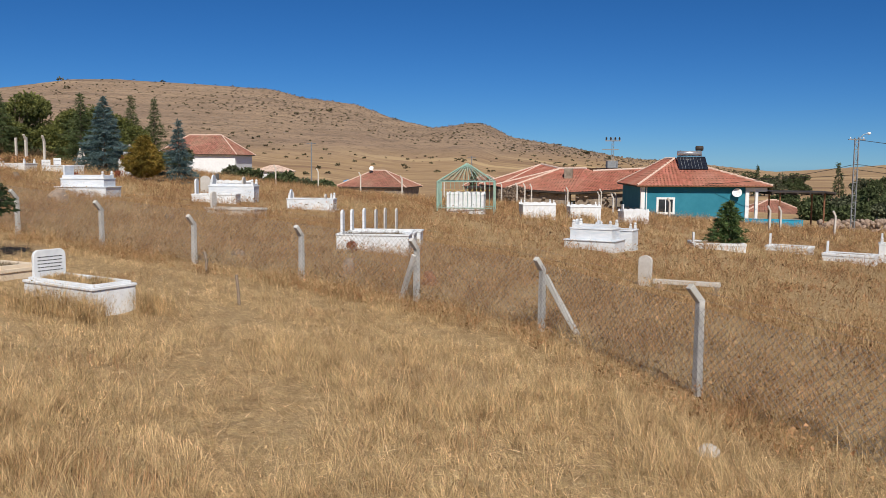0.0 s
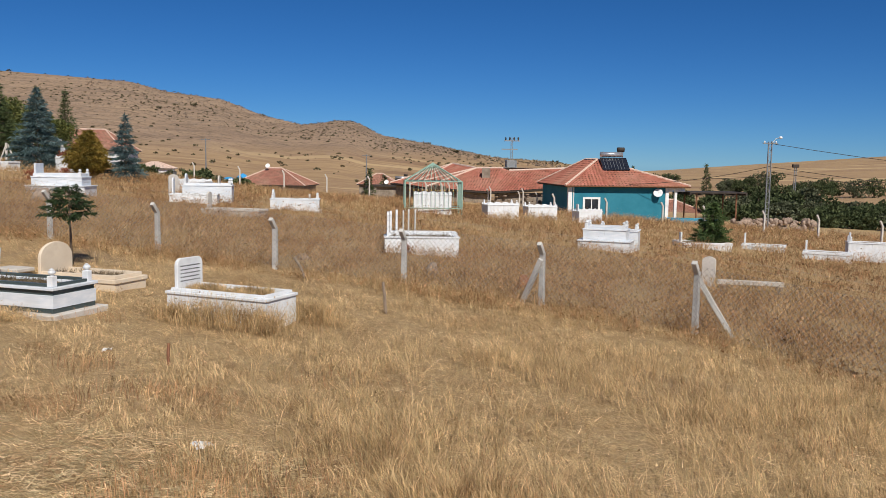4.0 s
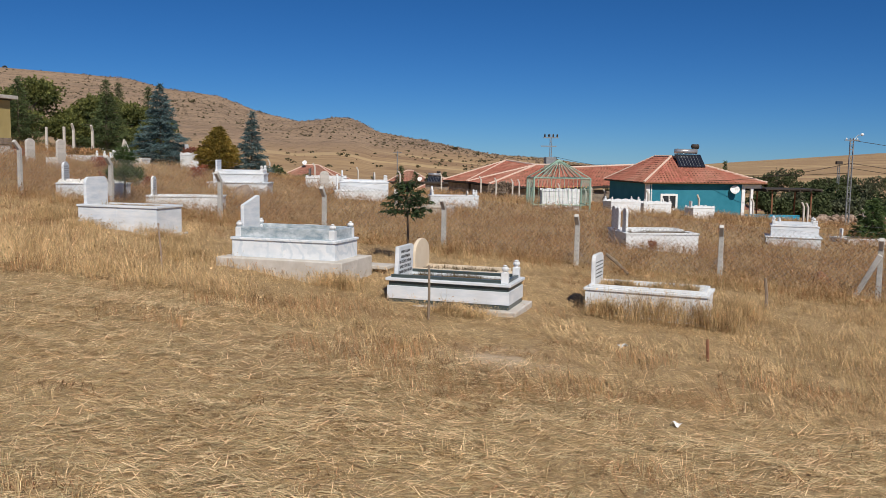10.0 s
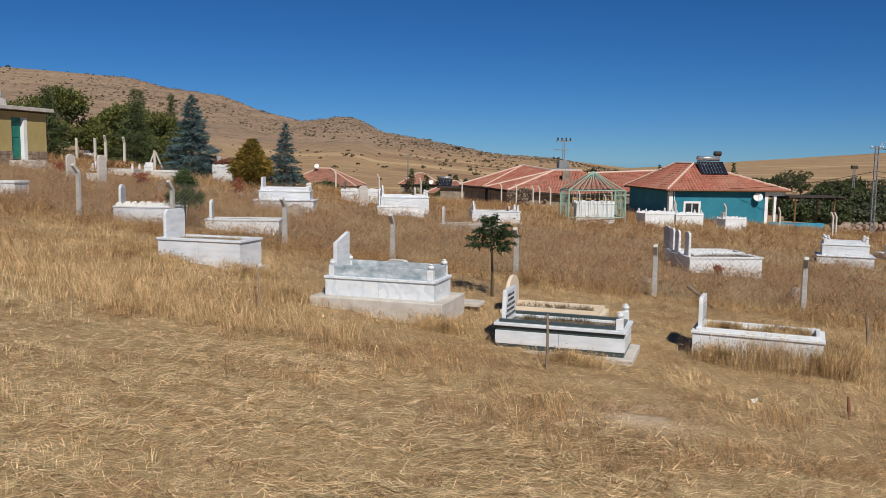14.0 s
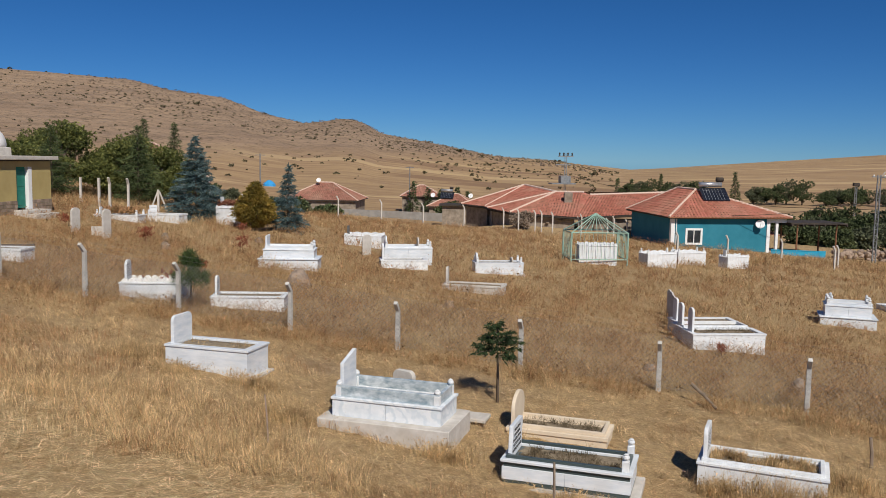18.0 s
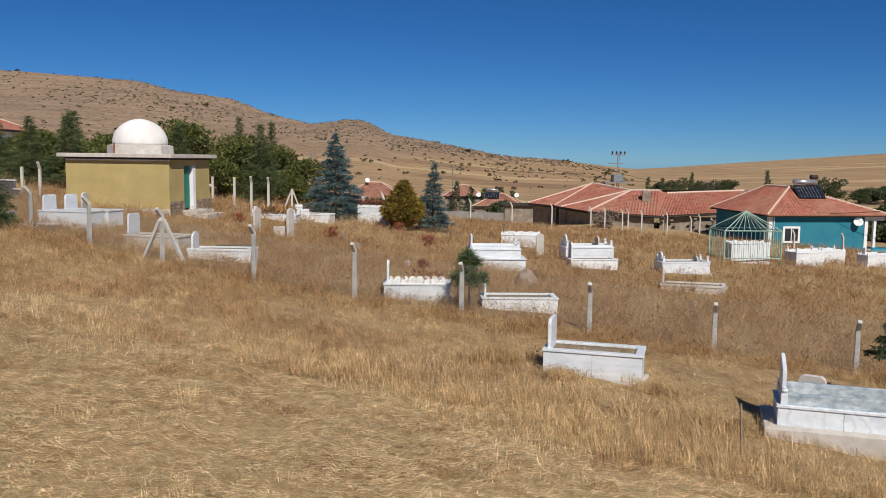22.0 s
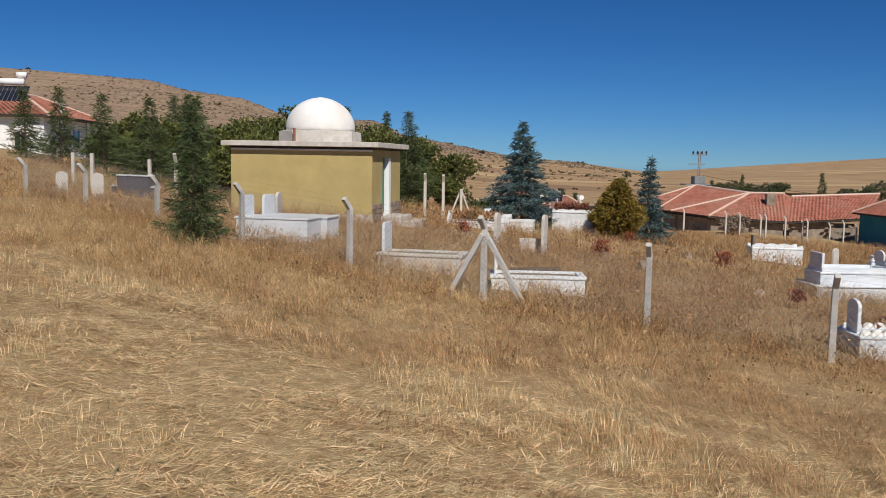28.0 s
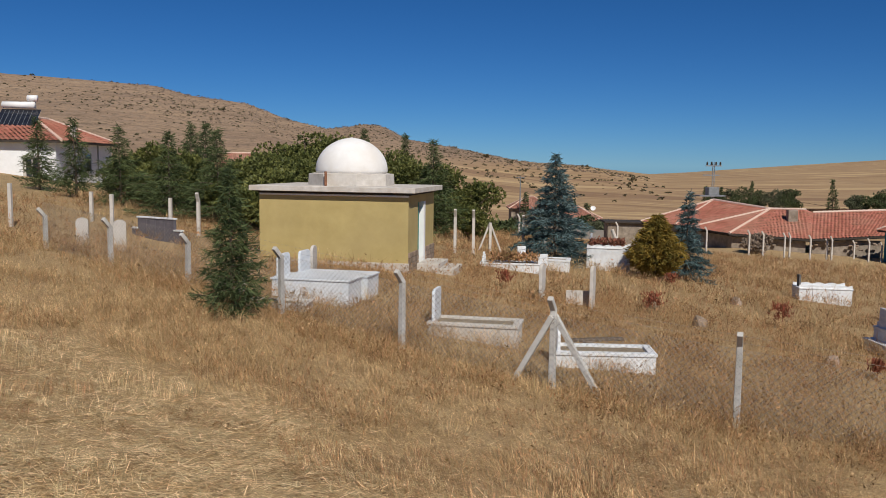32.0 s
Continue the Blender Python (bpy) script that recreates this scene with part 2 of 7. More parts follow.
M_LEAF = material("green_leaves", (0.052, 0.072, 0.019, 1), (0.235, 0.240, 0.068, 1), 1.5, 5, 0.6, 0, island=0.4, spec=0.3, translucent=0.25)
M_FARLEAF = material("far_foliage", (0.042, 0.060, 0.024, 1), (0.105, 0.125, 0.055, 1), 0.6, 5, 0.8, 0, island=0.45, spec=0.15)
M_OLIVE = material("olive_foliage", (0.060, 0.070, 0.040, 1), (0.140, 0.150, 0.085, 1), 0.6, 5, 0.8, 0, island=0.45, spec=0.15)
M_PINE = material("young_pine_needles", (0.032, 0.066, 0.020, 1), (0.105, 0.150, 0.046, 1), 3.0, 5, 0.7, 0, island=0.35, spec=0.25, translucent=0.15)
M_SHRUB = material("hill_shrub", (0.07, 0.064, 0.036, 1), (0.14, 0.12, 0.07, 1), 0.2, 4, 0.9, 0, island=0.3, spec=0.1)
M_DOCK = material("dock_seed_heads", (0.16, 0.045, 0.025, 1), (0.34, 0.11, 0.055, 1), 9, 4, 0.9, 0, island=0.4)
M_DEAD = material("withered_plants", (0.055, 0.042, 0.025, 1), (0.185, 0.135, 0.075, 1), 6, 4, 0.85, 0, island=0.4)
M_RED = material("faded_petals", (0.16, 0.06, 0.04, 1), (0.30, 0.12, 0.07, 1), 9, 4, 0.8, 0, island=0.4)
M_RUST = material("rusty_iron", (0.16, 0.07, 0.04, 1), (0.32, 0.15, 0.08, 1), 12, 6, 0.85, 0.2)
M_PEBBLE = material("pale_pebbles", (0.55, 0.52, 0.46, 1), (0.80, 0.79, 0.76, 1), 8, 4, 0.8, 0.1, island=0.2)
M_LETTER = material("blue_sheet", (0.03, 0.25, 0.55, 1), (0.05, 0.33, 0.66, 1), 3, 3, 0.5, 0)


# ---- ground ----
def smooth(a, b, v):
    k = np.clip((v - a) / (b - a), 0, 1)
    return k * k * (3 - 2 * k)


RIDGE_AZ = (-60, -30, -13.3, -5.5, -0.7, 1.5, 5.8, 10.2, 14.7, 17.7, 18.9, 19.6, 20.5, 21.2, 22.8, 25.4, 27.8, 31.3, 33.3, 36.2, 39.2, 43, 45.6, 50.2, 60, 75, 95)
RIDGE_EL = (0.6, 1.1, 0.71, 0.08, -0.33, -0.47, 0.0, 0.29, 1.15, 1.65, 2.3, 2.5, 2.56, 2.4, 2.2, 2.76, 3.68, 4.08, 4.59, 4.75, 4.84, 4.95, 4.84, 4.05, 3.0, 1.5, 0.5)
HILL_X, HILL_Y = -18.0, -1.0


def lumps(x, y, s, seed):
    """Smooth pseudo-random relief, between about -1 and 1."""
    v = 0
    for k in range(5):
        a = seed * 1.7 + k * 2.3
        v = v + np.sin(x / s * (1 + 0.37 * k) * math.cos(a) + y / s * (1 + 0.37 * k) * math.sin(a) + a * 3.1) / (1 + 0.4 * k)
    return v / 2.2


def height(x, y):
    """Height of the ground; takes numbers or arrays."""
    x, y = np.asarray(x, float), np.asarray(y, float)
    X, Y = np.clip(x, -80, 14) / 30, np.clip(y, -12, 78) / 30
    near = 0.388 - 1.254 * X + 0.175 * Y + 0.597 * X * X - 0.918 * X * Y - 0.307 * Y * Y - 0.184 * X * X * Y + 0.339 * X * Y * Y
    near = near + 0.20 * np.exp(-((x + 23.4) ** 2 / 10 + (y - 13.0) ** 2 / 5)) + 0.25 * np.exp(-((x + 44.5) ** 2 + (y - 30) ** 2) / 30) - 0.45 * np.exp(-((x + 36) ** 2 / 250 + (y - 58) ** 2 / 150))
    near = near - 0.38 * np.exp(-((x + 53) ** 2 / 40 + (y - 28.5) ** 2 / 20)) - 2.3 * smooth(60, 108, y) * smooth(-88, -62, x) * (1 - smooth(-38, -27, x))
    near = near + 0.035 * lumps(x, y, 1.1, 1) + 0.02 * lumps(x, y, 0.4, 2) + (0.022 * lumps(x, y * 1.5, 0.15, 8) + 0.012 * lumps(x, y * 1.3, 0.07, 9)) * (1 - smooth(20, 30, y))
    dx, dy = x - HILL_X, y - HILL_Y
    r = np.hypot(dx, dy) + 1e-6
    az = np.degrees(np.arctan2(-dx, dy))
    el = np.interp(az, RIDGE_AZ, RIDGE_EL)
    rocky = smooth(1, 6, az)
    top = 900 * rocky + 1500 * (1 - rocky)
    crest = 5.5 + top * np.tan(np.radians(el))
    k = np.clip((r - 150) / (top - 150), 0, 1)
    far = -4 + (crest + 4) * (0.30 * k + 0.70 * k ** 1.9)
    far = far + rocky * smooth(200, 600, r) * (0.9 * lumps(x, y, 46, 3) + 0.5 * lumps(x, y, 13, 4) + 0.22 * np.sin(far / 0.45 + 3.0 * lumps(x, y, 60, 6))) * np.clip(1.15 - k, 0.3, 1)
    far = np.where(r > top, crest - (r - top) * 0.12, far)
    w = smooth(75, 190, r)
    return near * (1 - w) + far * w


def hz(x, y):
    return float(height(x, y))


def mesh_object(name, verts, faces, mat, parent=None, smooth_shade=True):
    """One mesh object from arrays; faces all with the same number of corners."""
    me = bpy.data.meshes.new(name)
    verts = np.asarray(verts, np.float32)
    faces = np.asarray(faces, np.int32)
    n, c = faces.shape
    me.vertices.add(len(verts))
    me.vertices.foreach_set("co", verts.ravel())
    me.loops.add(n * c)
    me.loops.foreach_set("vertex_index", faces.ravel())
    me.polygons.add(n)
    me.polygons.foreach_set("loop_start", np.arange(0, n * c, c, dtype=np.int32))
    me.polygons.foreach_set("use_smooth", np.full(n, smooth_shade))
    me.update(calc_edges=True)
    me.materials.append(mat)
    ob = new(name, me)
    if parent:
        ob.parent = parent
    return ob


# bare patches: place, radius, colour of the soil
BARE = ((-14.5, 7.4, 0.75, (0.86, 0.69, 0.53)), (-27.2, 12.6, 1.3, (0.44, 0.31, 0.19)), (-30.5, 14.8, 1.2, (0.44, 0.31, 0.19)), (-16.6, 6.4, 1.1, (0.42, 0.28, 0.16)), (-18.9, 15.6, 1.1, (0.40, 0.28, 0.19)), (-5.5, 11.5, 1.2, (0.40, 0.28, 0.18)), (-22.0, 14.9, 0.9, (0.38, 0.27, 0.18)))


def ground_material():
    m = bpy.data.materials.new("dry_ground")
    m.use_nodes = True
    nt = m.node_tree
    nn, ln = nt.nodes, nt.links.new
    bs = nn["Principled BSDF"]
    bs.inputs["Roughness"].default_value, bs.inputs["Specular IOR Level"].default_value = 0.95, 0.1
    pos = nn.new("ShaderNodeNewGeometry").outputs["Position"]

    def noise_tex(scale, detail, stretch=(1, 1, 1), rough=0.6):
        mp = nn.new("ShaderNodeMapping")
        mp.inputs["Scale"].default_value = stretch
        ln(pos, mp.inputs[0])
        n = nn.new("ShaderNodeTexNoise")
        n.inputs["Scale"].default_value, n.inputs["Detail"].default_value, n.inputs["Roughness"].default_value = scale, detail, rough
        ln(mp.outputs[0], n.inputs["Vector"])
        return n.outputs["Fac"]

    def ramp(fac, *stops):
        r = nn.new("ShaderNodeValToRGB")
        while len(r.color_ramp.elements) < len(stops):
            r.color_ramp.elements.new(0.5)
        for e, (p, c) in zip(r.color_ramp.elements, stops):
            e.position, e.color = p, c
        ln(fac, r.inputs[0])
        return r.outputs[0]

    def mix(fac, a, b):
        x = nn.new("ShaderNodeMix")
        x.data_type = "RGBA"
        ln(fac, x.inputs[0])
        ln(a, x.inputs[6])
        ln(b, x.inputs[7])
        return x.outputs[2]

    straw = ramp(noise_tex(11.0, 10, rough=0.72), (0.34, (0.15, 0.094, 0.052, 1)), (0.5, (0.34, 0.225, 0.12, 1)), (0.66, (0.56, 0.405, 0.23, 1)))
    patch = ramp(noise_tex(0.35, 5), (0.35, (0.23, 0.148, 0.085, 1)), (0.65, (0.46, 0.325, 0.185, 1)))
    nearc = mix(ramp(noise_tex(1.3, 4), (0.3, (0.25,) * 3 + (1,)), (0.7, (0.65,) * 3 + (1,))), straw, patch)
    litter = None
    for turn, along, across in ((0.25, 7.0, 95.0), (1.15, 9.0, 120.0), (-0.6, 8.0, 105.0), (2.0, 10.0, 130.0)):
        mp = nn.new("ShaderNodeMapping")
        mp.vector_type = "TEXTURE"
        mp.inputs["Rotation"].default_value = (0, 0, turn)
        mp.inputs["Scale"].default_value = (1 / along, 1 / across, 1)
        ln(pos, mp.inputs[0])
        n = nn.new("ShaderNodeTexNoise")
        n.inputs["Scale"].default_value, n.inputs["Detail"].default_value = 1.0, 2.0
        n.inputs["Distortion"].default_value = 0.25
        ln(mp.outputs[0], n.inputs["Vector"])
        k = ramp(n.outputs["Fac"], (0.55, (0, 0, 0, 1)), (0.66, (1, 1, 1, 1)))
        if litter is None:
            litter = k
        else:
            mm = nn.new("ShaderNodeMath")
            mm.operation = "MAXIMUM"
            ln(litter, mm.inputs[0])
            ln(k, mm.inputs[1])
            litter = mm.outputs[0]
    pale = ramp(noise_tex(2.2, 5), (0.3, (0.50, 0.335, 0.155, 1)), (0.7, (0.72, 0.53, 0.275, 1)))
    nearc = mix(litter, nearc, pale)
    wob = noise_tex(1.6, 6)
    for px, py, pr, tone in BARE:
        dist = nn.new("ShaderNodeVectorMath")
        dist.operation = "DISTANCE"
        flat = nn.new("ShaderNodeVectorMath")
        flat.operation = "MULTIPLY"
        ln(pos, flat.inputs[0])
        flat.inputs[1].default_value = (0.75, 1.0, 0.0)
        ln(flat.outputs[0], dist.inputs[0])
        dist.inputs[1].default_value = (px * 0.75, py, 0)
        add = nn.new("ShaderNodeMath")
        add.operation = "MULTIPLY_ADD"
        ln(wob, add.inputs[0])
        add.inputs[1].default_value = pr * 1.3
        ln(dist.outputs["Value"], add.inputs[2])
        mr = nn.new("ShaderNodeMapRange")
        mr.inputs["From Min"].default_value, mr.inputs["From Max"].default_value = pr * 1.0, pr * 1.9
        mr.inputs["To Min"].default_value, mr.inputs["To Max"].default_value = 0.55, 0.0
        ln(add.outputs[0], mr.inputs["Value"])
        nearc = mix(mr.outputs[0], nearc, ramp(noise_tex(9.0, 8), (0.3, tuple(c * 0.72 for c in tone) + (1,)), (0.7, tuple(tone) + (1,))))
    hill = ramp(noise_tex(0.011, 9, rough=0.65), (0.28, (0.225, 0.158, 0.112, 1)), (0.45, (0.31, 0.213, 0.143, 1)), (0.60, (0.375, 0.26, 0.170, 1)), (0.78, (0.27, 0.188, 0.135, 1)))
    ledge = ramp(noise_tex(1.0, 5, (0.007, 0.007, 0.30), 0.6), (0.36, (0.20, 0.137, 0.096, 1)), (0.50, (0.335, 0.228, 0.145, 1)), (0.66, (0.44, 0.31, 0.195, 1)))
    hill = mix(ramp(noise_tex(0.02, 4), (0.35, (0.25,) * 3 + (1,)), (0.65, (0.75,) * 3 + (1,))), hill, ledge)
    tuft = ramp(noise_tex(0.17, 7, (1, 1, 1), 0.78), (0.53, (0, 0, 0, 1)), (0.59, (0.85, 0.85, 0.85, 1)))
    hill = mix(tuft, hill, ramp(noise_tex(0.09, 4), (0.35, (0.085, 0.060, 0.038, 1)), (0.65, (0.155, 0.115, 0.078, 1))))
    scrub = ramp(noise_tex(0.30, 8, rough=0.8), (0.49, (0, 0, 0, 1)), (0.60, (0.9, 0.9, 0.9, 1)))
    rock = ramp(noise_tex(0.07, 8, rough=0.78), (0.38, (0.085, 0.068, 0.046, 1)), (0.52, (0.20, 0.158, 0.118, 1)), (0.68, (0.40, 0.345, 0.29, 1)))
    sep = nn.new("ShaderNodeSeparateXYZ")
    ln(pos, sep.inputs[0])
    hgt = nn.new("ShaderNodeMapRange")
    hgt.inputs["From Min"].default_value, hgt.inputs["From Max"].default_value = 2.0, 26.0
    hgt.inputs["To Max"].default_value = 0.85
    ln(sep.outputs["Z"], hgt.inputs["Value"])
    mul = nn.new("ShaderNodeMath")
    mul.operation = "MULTIPLY"
    ln(scrub, mul.inputs[0])
    ln(hgt.outputs[0], mul.inputs[1])
    field = ramp(noise_tex(0.02, 7, (0.22, 0.9, 1), 0.68), (0.40, (0.27, 0.170, 0.100, 1)), (0.47, (0.42, 0.285, 0.152, 1)), (0.53, (0.31, 0.20, 0.115, 1)), (0.59, (0.50, 0.352, 0.19, 1)))
    hillc = mix(mul.outputs[0], hill, rock)
    up = nn.new("ShaderNodeMapRange")
    up.inputs["From Min"].default_value, up.inputs["From Max"].default_value = 3.0, 14.0
    ln(sep.outputs["Z"], up.inputs["Value"])
    right = nn.new("ShaderNodeVectorMath")
    right.operation = "DOT_PRODUCT"
    ln(pos, right.inputs[0])
    right.inputs[1].default_value = (1.0, 0.06, 0.0)
    side = nn.new("ShaderNodeMapRange")
    side.inputs["From Min"].default_value, side.inputs["From Max"].default_value = -50.0, 10.0
    side.inputs["To Min"].default_value, side.inputs["To Max"].default_value = 1.0, 0.0
    ln(right.outputs["Value"], side.inputs["Value"])
    both = nn.new("ShaderNodeMath")
    both.operation = "MULTIPLY"
    ln(up.outputs[0], both.inputs[0])
    ln(side.outputs[0], both.inputs[1])
    farc = mix(both.outputs[0], field, hillc)
    dist = nn.new("ShaderNodeMapRange")
    dist.inputs["From Min"].default_value, dist.inputs["From Max"].default_value = 75.0, 130.0
    ln(sep.outputs["Y"], dist.inputs["Value"])
    ln(mix(dist.outputs[0], nearc, farc), bs.inputs["Base Color"])
    bp = nn.new("ShaderNodeBump")
    bp.inputs["Strength"].default_value, bp.inputs["Distance"].default_value = 0.8, 0.012
    ln(litter, bp.inputs["Height"])
    ln(bp.outputs[0], bs.inputs["Normal"])
    return m


M_GROUND = ground_material()
rings = np.concatenate([[0.02], np.arange(0.4, 20, 0.2), np.arange(20, 75, 0.6), 75 * 1.022 ** np.arange(0, 187)])
angs = np.radians(np.concatenate([np.arange(-62, 92, 0.42), np.arange(92, 298, 3.0)]))
gr, ga = np.meshgrid(rings, angs, indexing="ij")
gx, gy = HILL_X - gr * np.sin(ga), HILL_Y + gr * np.cos(ga)
gz = height(gx, gy)
nr, na = gr.shape
idx = np.arange(nr * na).reshape(nr, na)
nxt = np.roll(idx, -1, axis=1)
quads = np.stack([idx[:-1], idx[1:], nxt[1:], nxt[:-1]], -1).reshape(-1, 4)
gverts = np.stack([gx, gy, gz], -1).reshape(-1, 3)
gverts = np.concatenate([gverts, [[HILL_X, HILL_Y, hz(HILL_X, HILL_Y)]]])
ground = mesh_object("ground", gverts, quads, M_GROUND)
tagged(ground, "dry straw-coloured ground rising to bare brown scrub hills", "ground", kind="structure")


# ---- building blocks ----
def box(bm, x0, x1, y0, y1, z0, z1, bevel=0.0, m=None):
    """A box, optionally with worn edges, into bm."""
    made = bmesh.ops.create_cube(bm, size=1.0)["verts"]
    bmesh.ops.scale(bm, verts=made, vec=(x1 - x0, y1 - y0, z1 - z0))
    bmesh.ops.translate(bm, verts=made, vec=((x0 + x1) / 2, (y0 + y1) / 2, (z0 + z1) / 2))
    if bevel:
        edges = list({e for v in made for e in v.link_edges})
        made = bmesh.ops.bevel(bm, geom=edges, offset=bevel, segments=1, affect="EDGES")["verts"]
    if m:
        bmesh.ops.transform(bm, matrix=m, verts=made)
    return bm


def boxed(*a, **k):
    return box(bmesh.new(), *a, **k)


def lathe(profile, steps=16, bm=None, at=(0, 0, 0)):
    """A turned shape from (radius, height) pairs."""
    bm = bm or bmesh.new()
    loops = []
    for r, z in profile:
        loops.append([bm.verts.new((at[0] + r * math.cos(2 * math.pi * i / steps), at[1] + r * math.sin(2 * math.pi * i / steps), at[2] + z)) for i in range(steps)])
    for a, b in zip(loops, loops[1:]):
        for i in range(steps):
            bm.faces.new((a[i], a[(i + 1) % steps], b[(i + 1) % steps], b[i]))
    bm.faces.new(loops[0][::-1])
    bm.faces.new(loops[-1])
    return bm


def tube(points, r0, r1=None, steps=8, bm=None):
    """A round bar along points, tapering from r0 to r1."""
    bm = bm or bmesh.new()
    r1 = r0 if r1 is None else r1
    pts = [Vector(p) for p in points]
    loops = []
    for i, p in enumerate(pts):
        d = (pts[min(i + 1, len(pts) - 1)] - pts[max(i - 1, 0)]).normalized()
        side = d.cross(Vector((0, 0, 1)) if abs(d.z) < 0.9 else Vector((1, 0, 0))).normalized()
        up = side.cross(d)
        r = r0 + (r1 - r0) * i / max(1, len(pts) - 1)
        loops.append([bm.verts.new(p + r * (math.cos(2 * math.pi * k / steps) * side + math.sin(2 * math.pi * k / steps) * up)) for k in range(steps)])
    for a, b in zip(loops, loops[1:]):
        for k in range(steps):
            bm.faces.new((a[k], a[(k + 1) % steps], b[(k + 1) % steps], b[k]))
    bm.faces.new(loops[0][::-1])
    bm.faces.new(loops[-1])
    return bm


def prism(outline, y0, y1, bm=None):
    """An outline in x and z, given thickness along y."""
    bm = bm or bmesh.new()
    a = [bm.verts.new((x, y0, z)) for x, z in outline]
    b = [bm.verts.new((x, y1, z)) for x, z in outline]
    bm.faces.new(a)
    bm.faces.new(b[::-1])
    n = len(a)
    for i in range(n):
        bm.faces.new((a[i], b[i], b[(i + 1) % n], a[(i + 1) % n]))
    return bm


def part(name, bm, mat, parent=None, label="", shade=False):
    """Links a bmesh as one mesh object under a thing or part."""
    bmesh.ops.recalc_face_normals(bm, faces=bm.faces)
    me = bpy.data.meshes.new(name)
    bm.to_mesh(me)
    bm.free()
    me.materials.append(mat)
    if shade:
        me.polygons.foreach_set("use_smooth", [True] * len(me.polygons))
    ob = new(name, me)
    ob.parent = parent
    if label:
        ob["label"] = label
    return ob


def thing(name, m, label, category, group="", kind=""):
    ob = new(name)
    ob.empty_display_size = 0.2
    ob.matrix_world = m
    return tagged(ob, label, category, group, kind)


def at_ground(x, y, yaw=0.0, sink=0.0):
    return pose(x, y, hz(x, y) - sink, 0, 0, yaw)


# ---- graves ----
def headstone_outline(shape, w, h):
    a = w / 2
    if shape == "arch":
        return [(-a, -0.3), (a, -0.3), (a, h - a * 0.7)] + [(a * math.cos(radians(k)), h - a * 0.7 + a * 0.7 * math.sin(radians(k))) for k in range(15, 180, 15)] + [(-a, h - a * 0.7)]
    if shape == "slant":
        return [(-a, -0.3), (a, -0.3), (a, h), (a - 0.06, h + 0.01), (-a, h - 0.16)]
    if shape == "lean":
        return [(-a, -0.3), (a * 0.85, -0.3), (a * 1.05, h * 0.96), (a * 0.9, h), (-a * 0.75, h)]
    if shape == "shoulder":
        return [(-a, -0.3), (a, -0.3), (a, h - 0.11), (a - 0.025, h - 0.045), (a - 0.09, h), (-a + 0.09, h), (-a + 0.025, h - 0.045), (-a, h - 0.11)]
    return [(-a, -0.3), (a, -0.3), (a, h), (-a, h)]


def headstone(parent, x, y, z, shape, w, h, mat, thick=0.07, lines=0, name="headstone", words=None):
    bm = prism(headstone_outline(shape, w, h), -thick / 2, thick / 2)
    bmesh.ops.bevel(bm, geom=[e for e in bm.edges], offset=0.008, segments=1, affect="EDGES")
    turn = pose(x, y, z, 0, 0, 90)
    bmesh.ops.transform(bm, matrix=turn, verts=bm.verts)
    st = part(name, bm, mat, parent)
    if words:
        for i, text in enumerate(words):
            cu = bpy.data.curves.new("inscription", "FONT")
            cu.body, cu.size, cu.align_x, cu.extrude = text, 0.068, "CENTER", 0.002
            cu.materials.append(M_INK)
            tx = new("inscription", cu)
            tx.parent = st
            tx.matrix_local = pose(x + thick / 2 + 0.003, y, z + h - 0.12 - i * 0.085, 90, 0, 90)
            fit_w = w * 0.84 / max(0.05, len(text) * 0.042)
            tx.scale = (min(1.0, fit_w),) * 2 + (1,)
    elif lines:
        rng = random.Random(int(x * 100 + h * 1000 + w * 77))
        for i in range(lines):
            bm = bmesh.new()
            v = z + h - 0.14 - i * (h - 0.22) / lines
            u = -w * 0.38
            while u < w * 0.34:
                k = rng.uniform(0.03, 0.09)
                box(bm, x + thick / 2 - 0.001, x + thick / 2 + 0.003, y + u, y + min(u + k, w * 0.38), v - 0.009, v + 0.009)
                u += k + 0.02
            part("inscription_line", bm, M_INK, st)
    return st


def finial(parent, x, y, z, s=1.0, mat=None):
    bm = lathe([(0.035 * s, 0.19 * s), (0.032 * s, 0.205 * s), (0.058 * s, 0.225 * s), (0.066 * s, 0.25 * s), (0.058 * s, 0.275 * s), (0.03 * s, 0.288 * s), (0.045 * s, 0.30 * s), (0.012 * s, 0.318 * s)], 10, at=(x, y, z))
    box(bm, x - 0.06 * s, x + 0.06 * s, y - 0.06 * s, y + 0.06 * s, z, z + 0.19 * s, 0.008)
    part("corner_post", bm, mat or M_WHITE, parent)


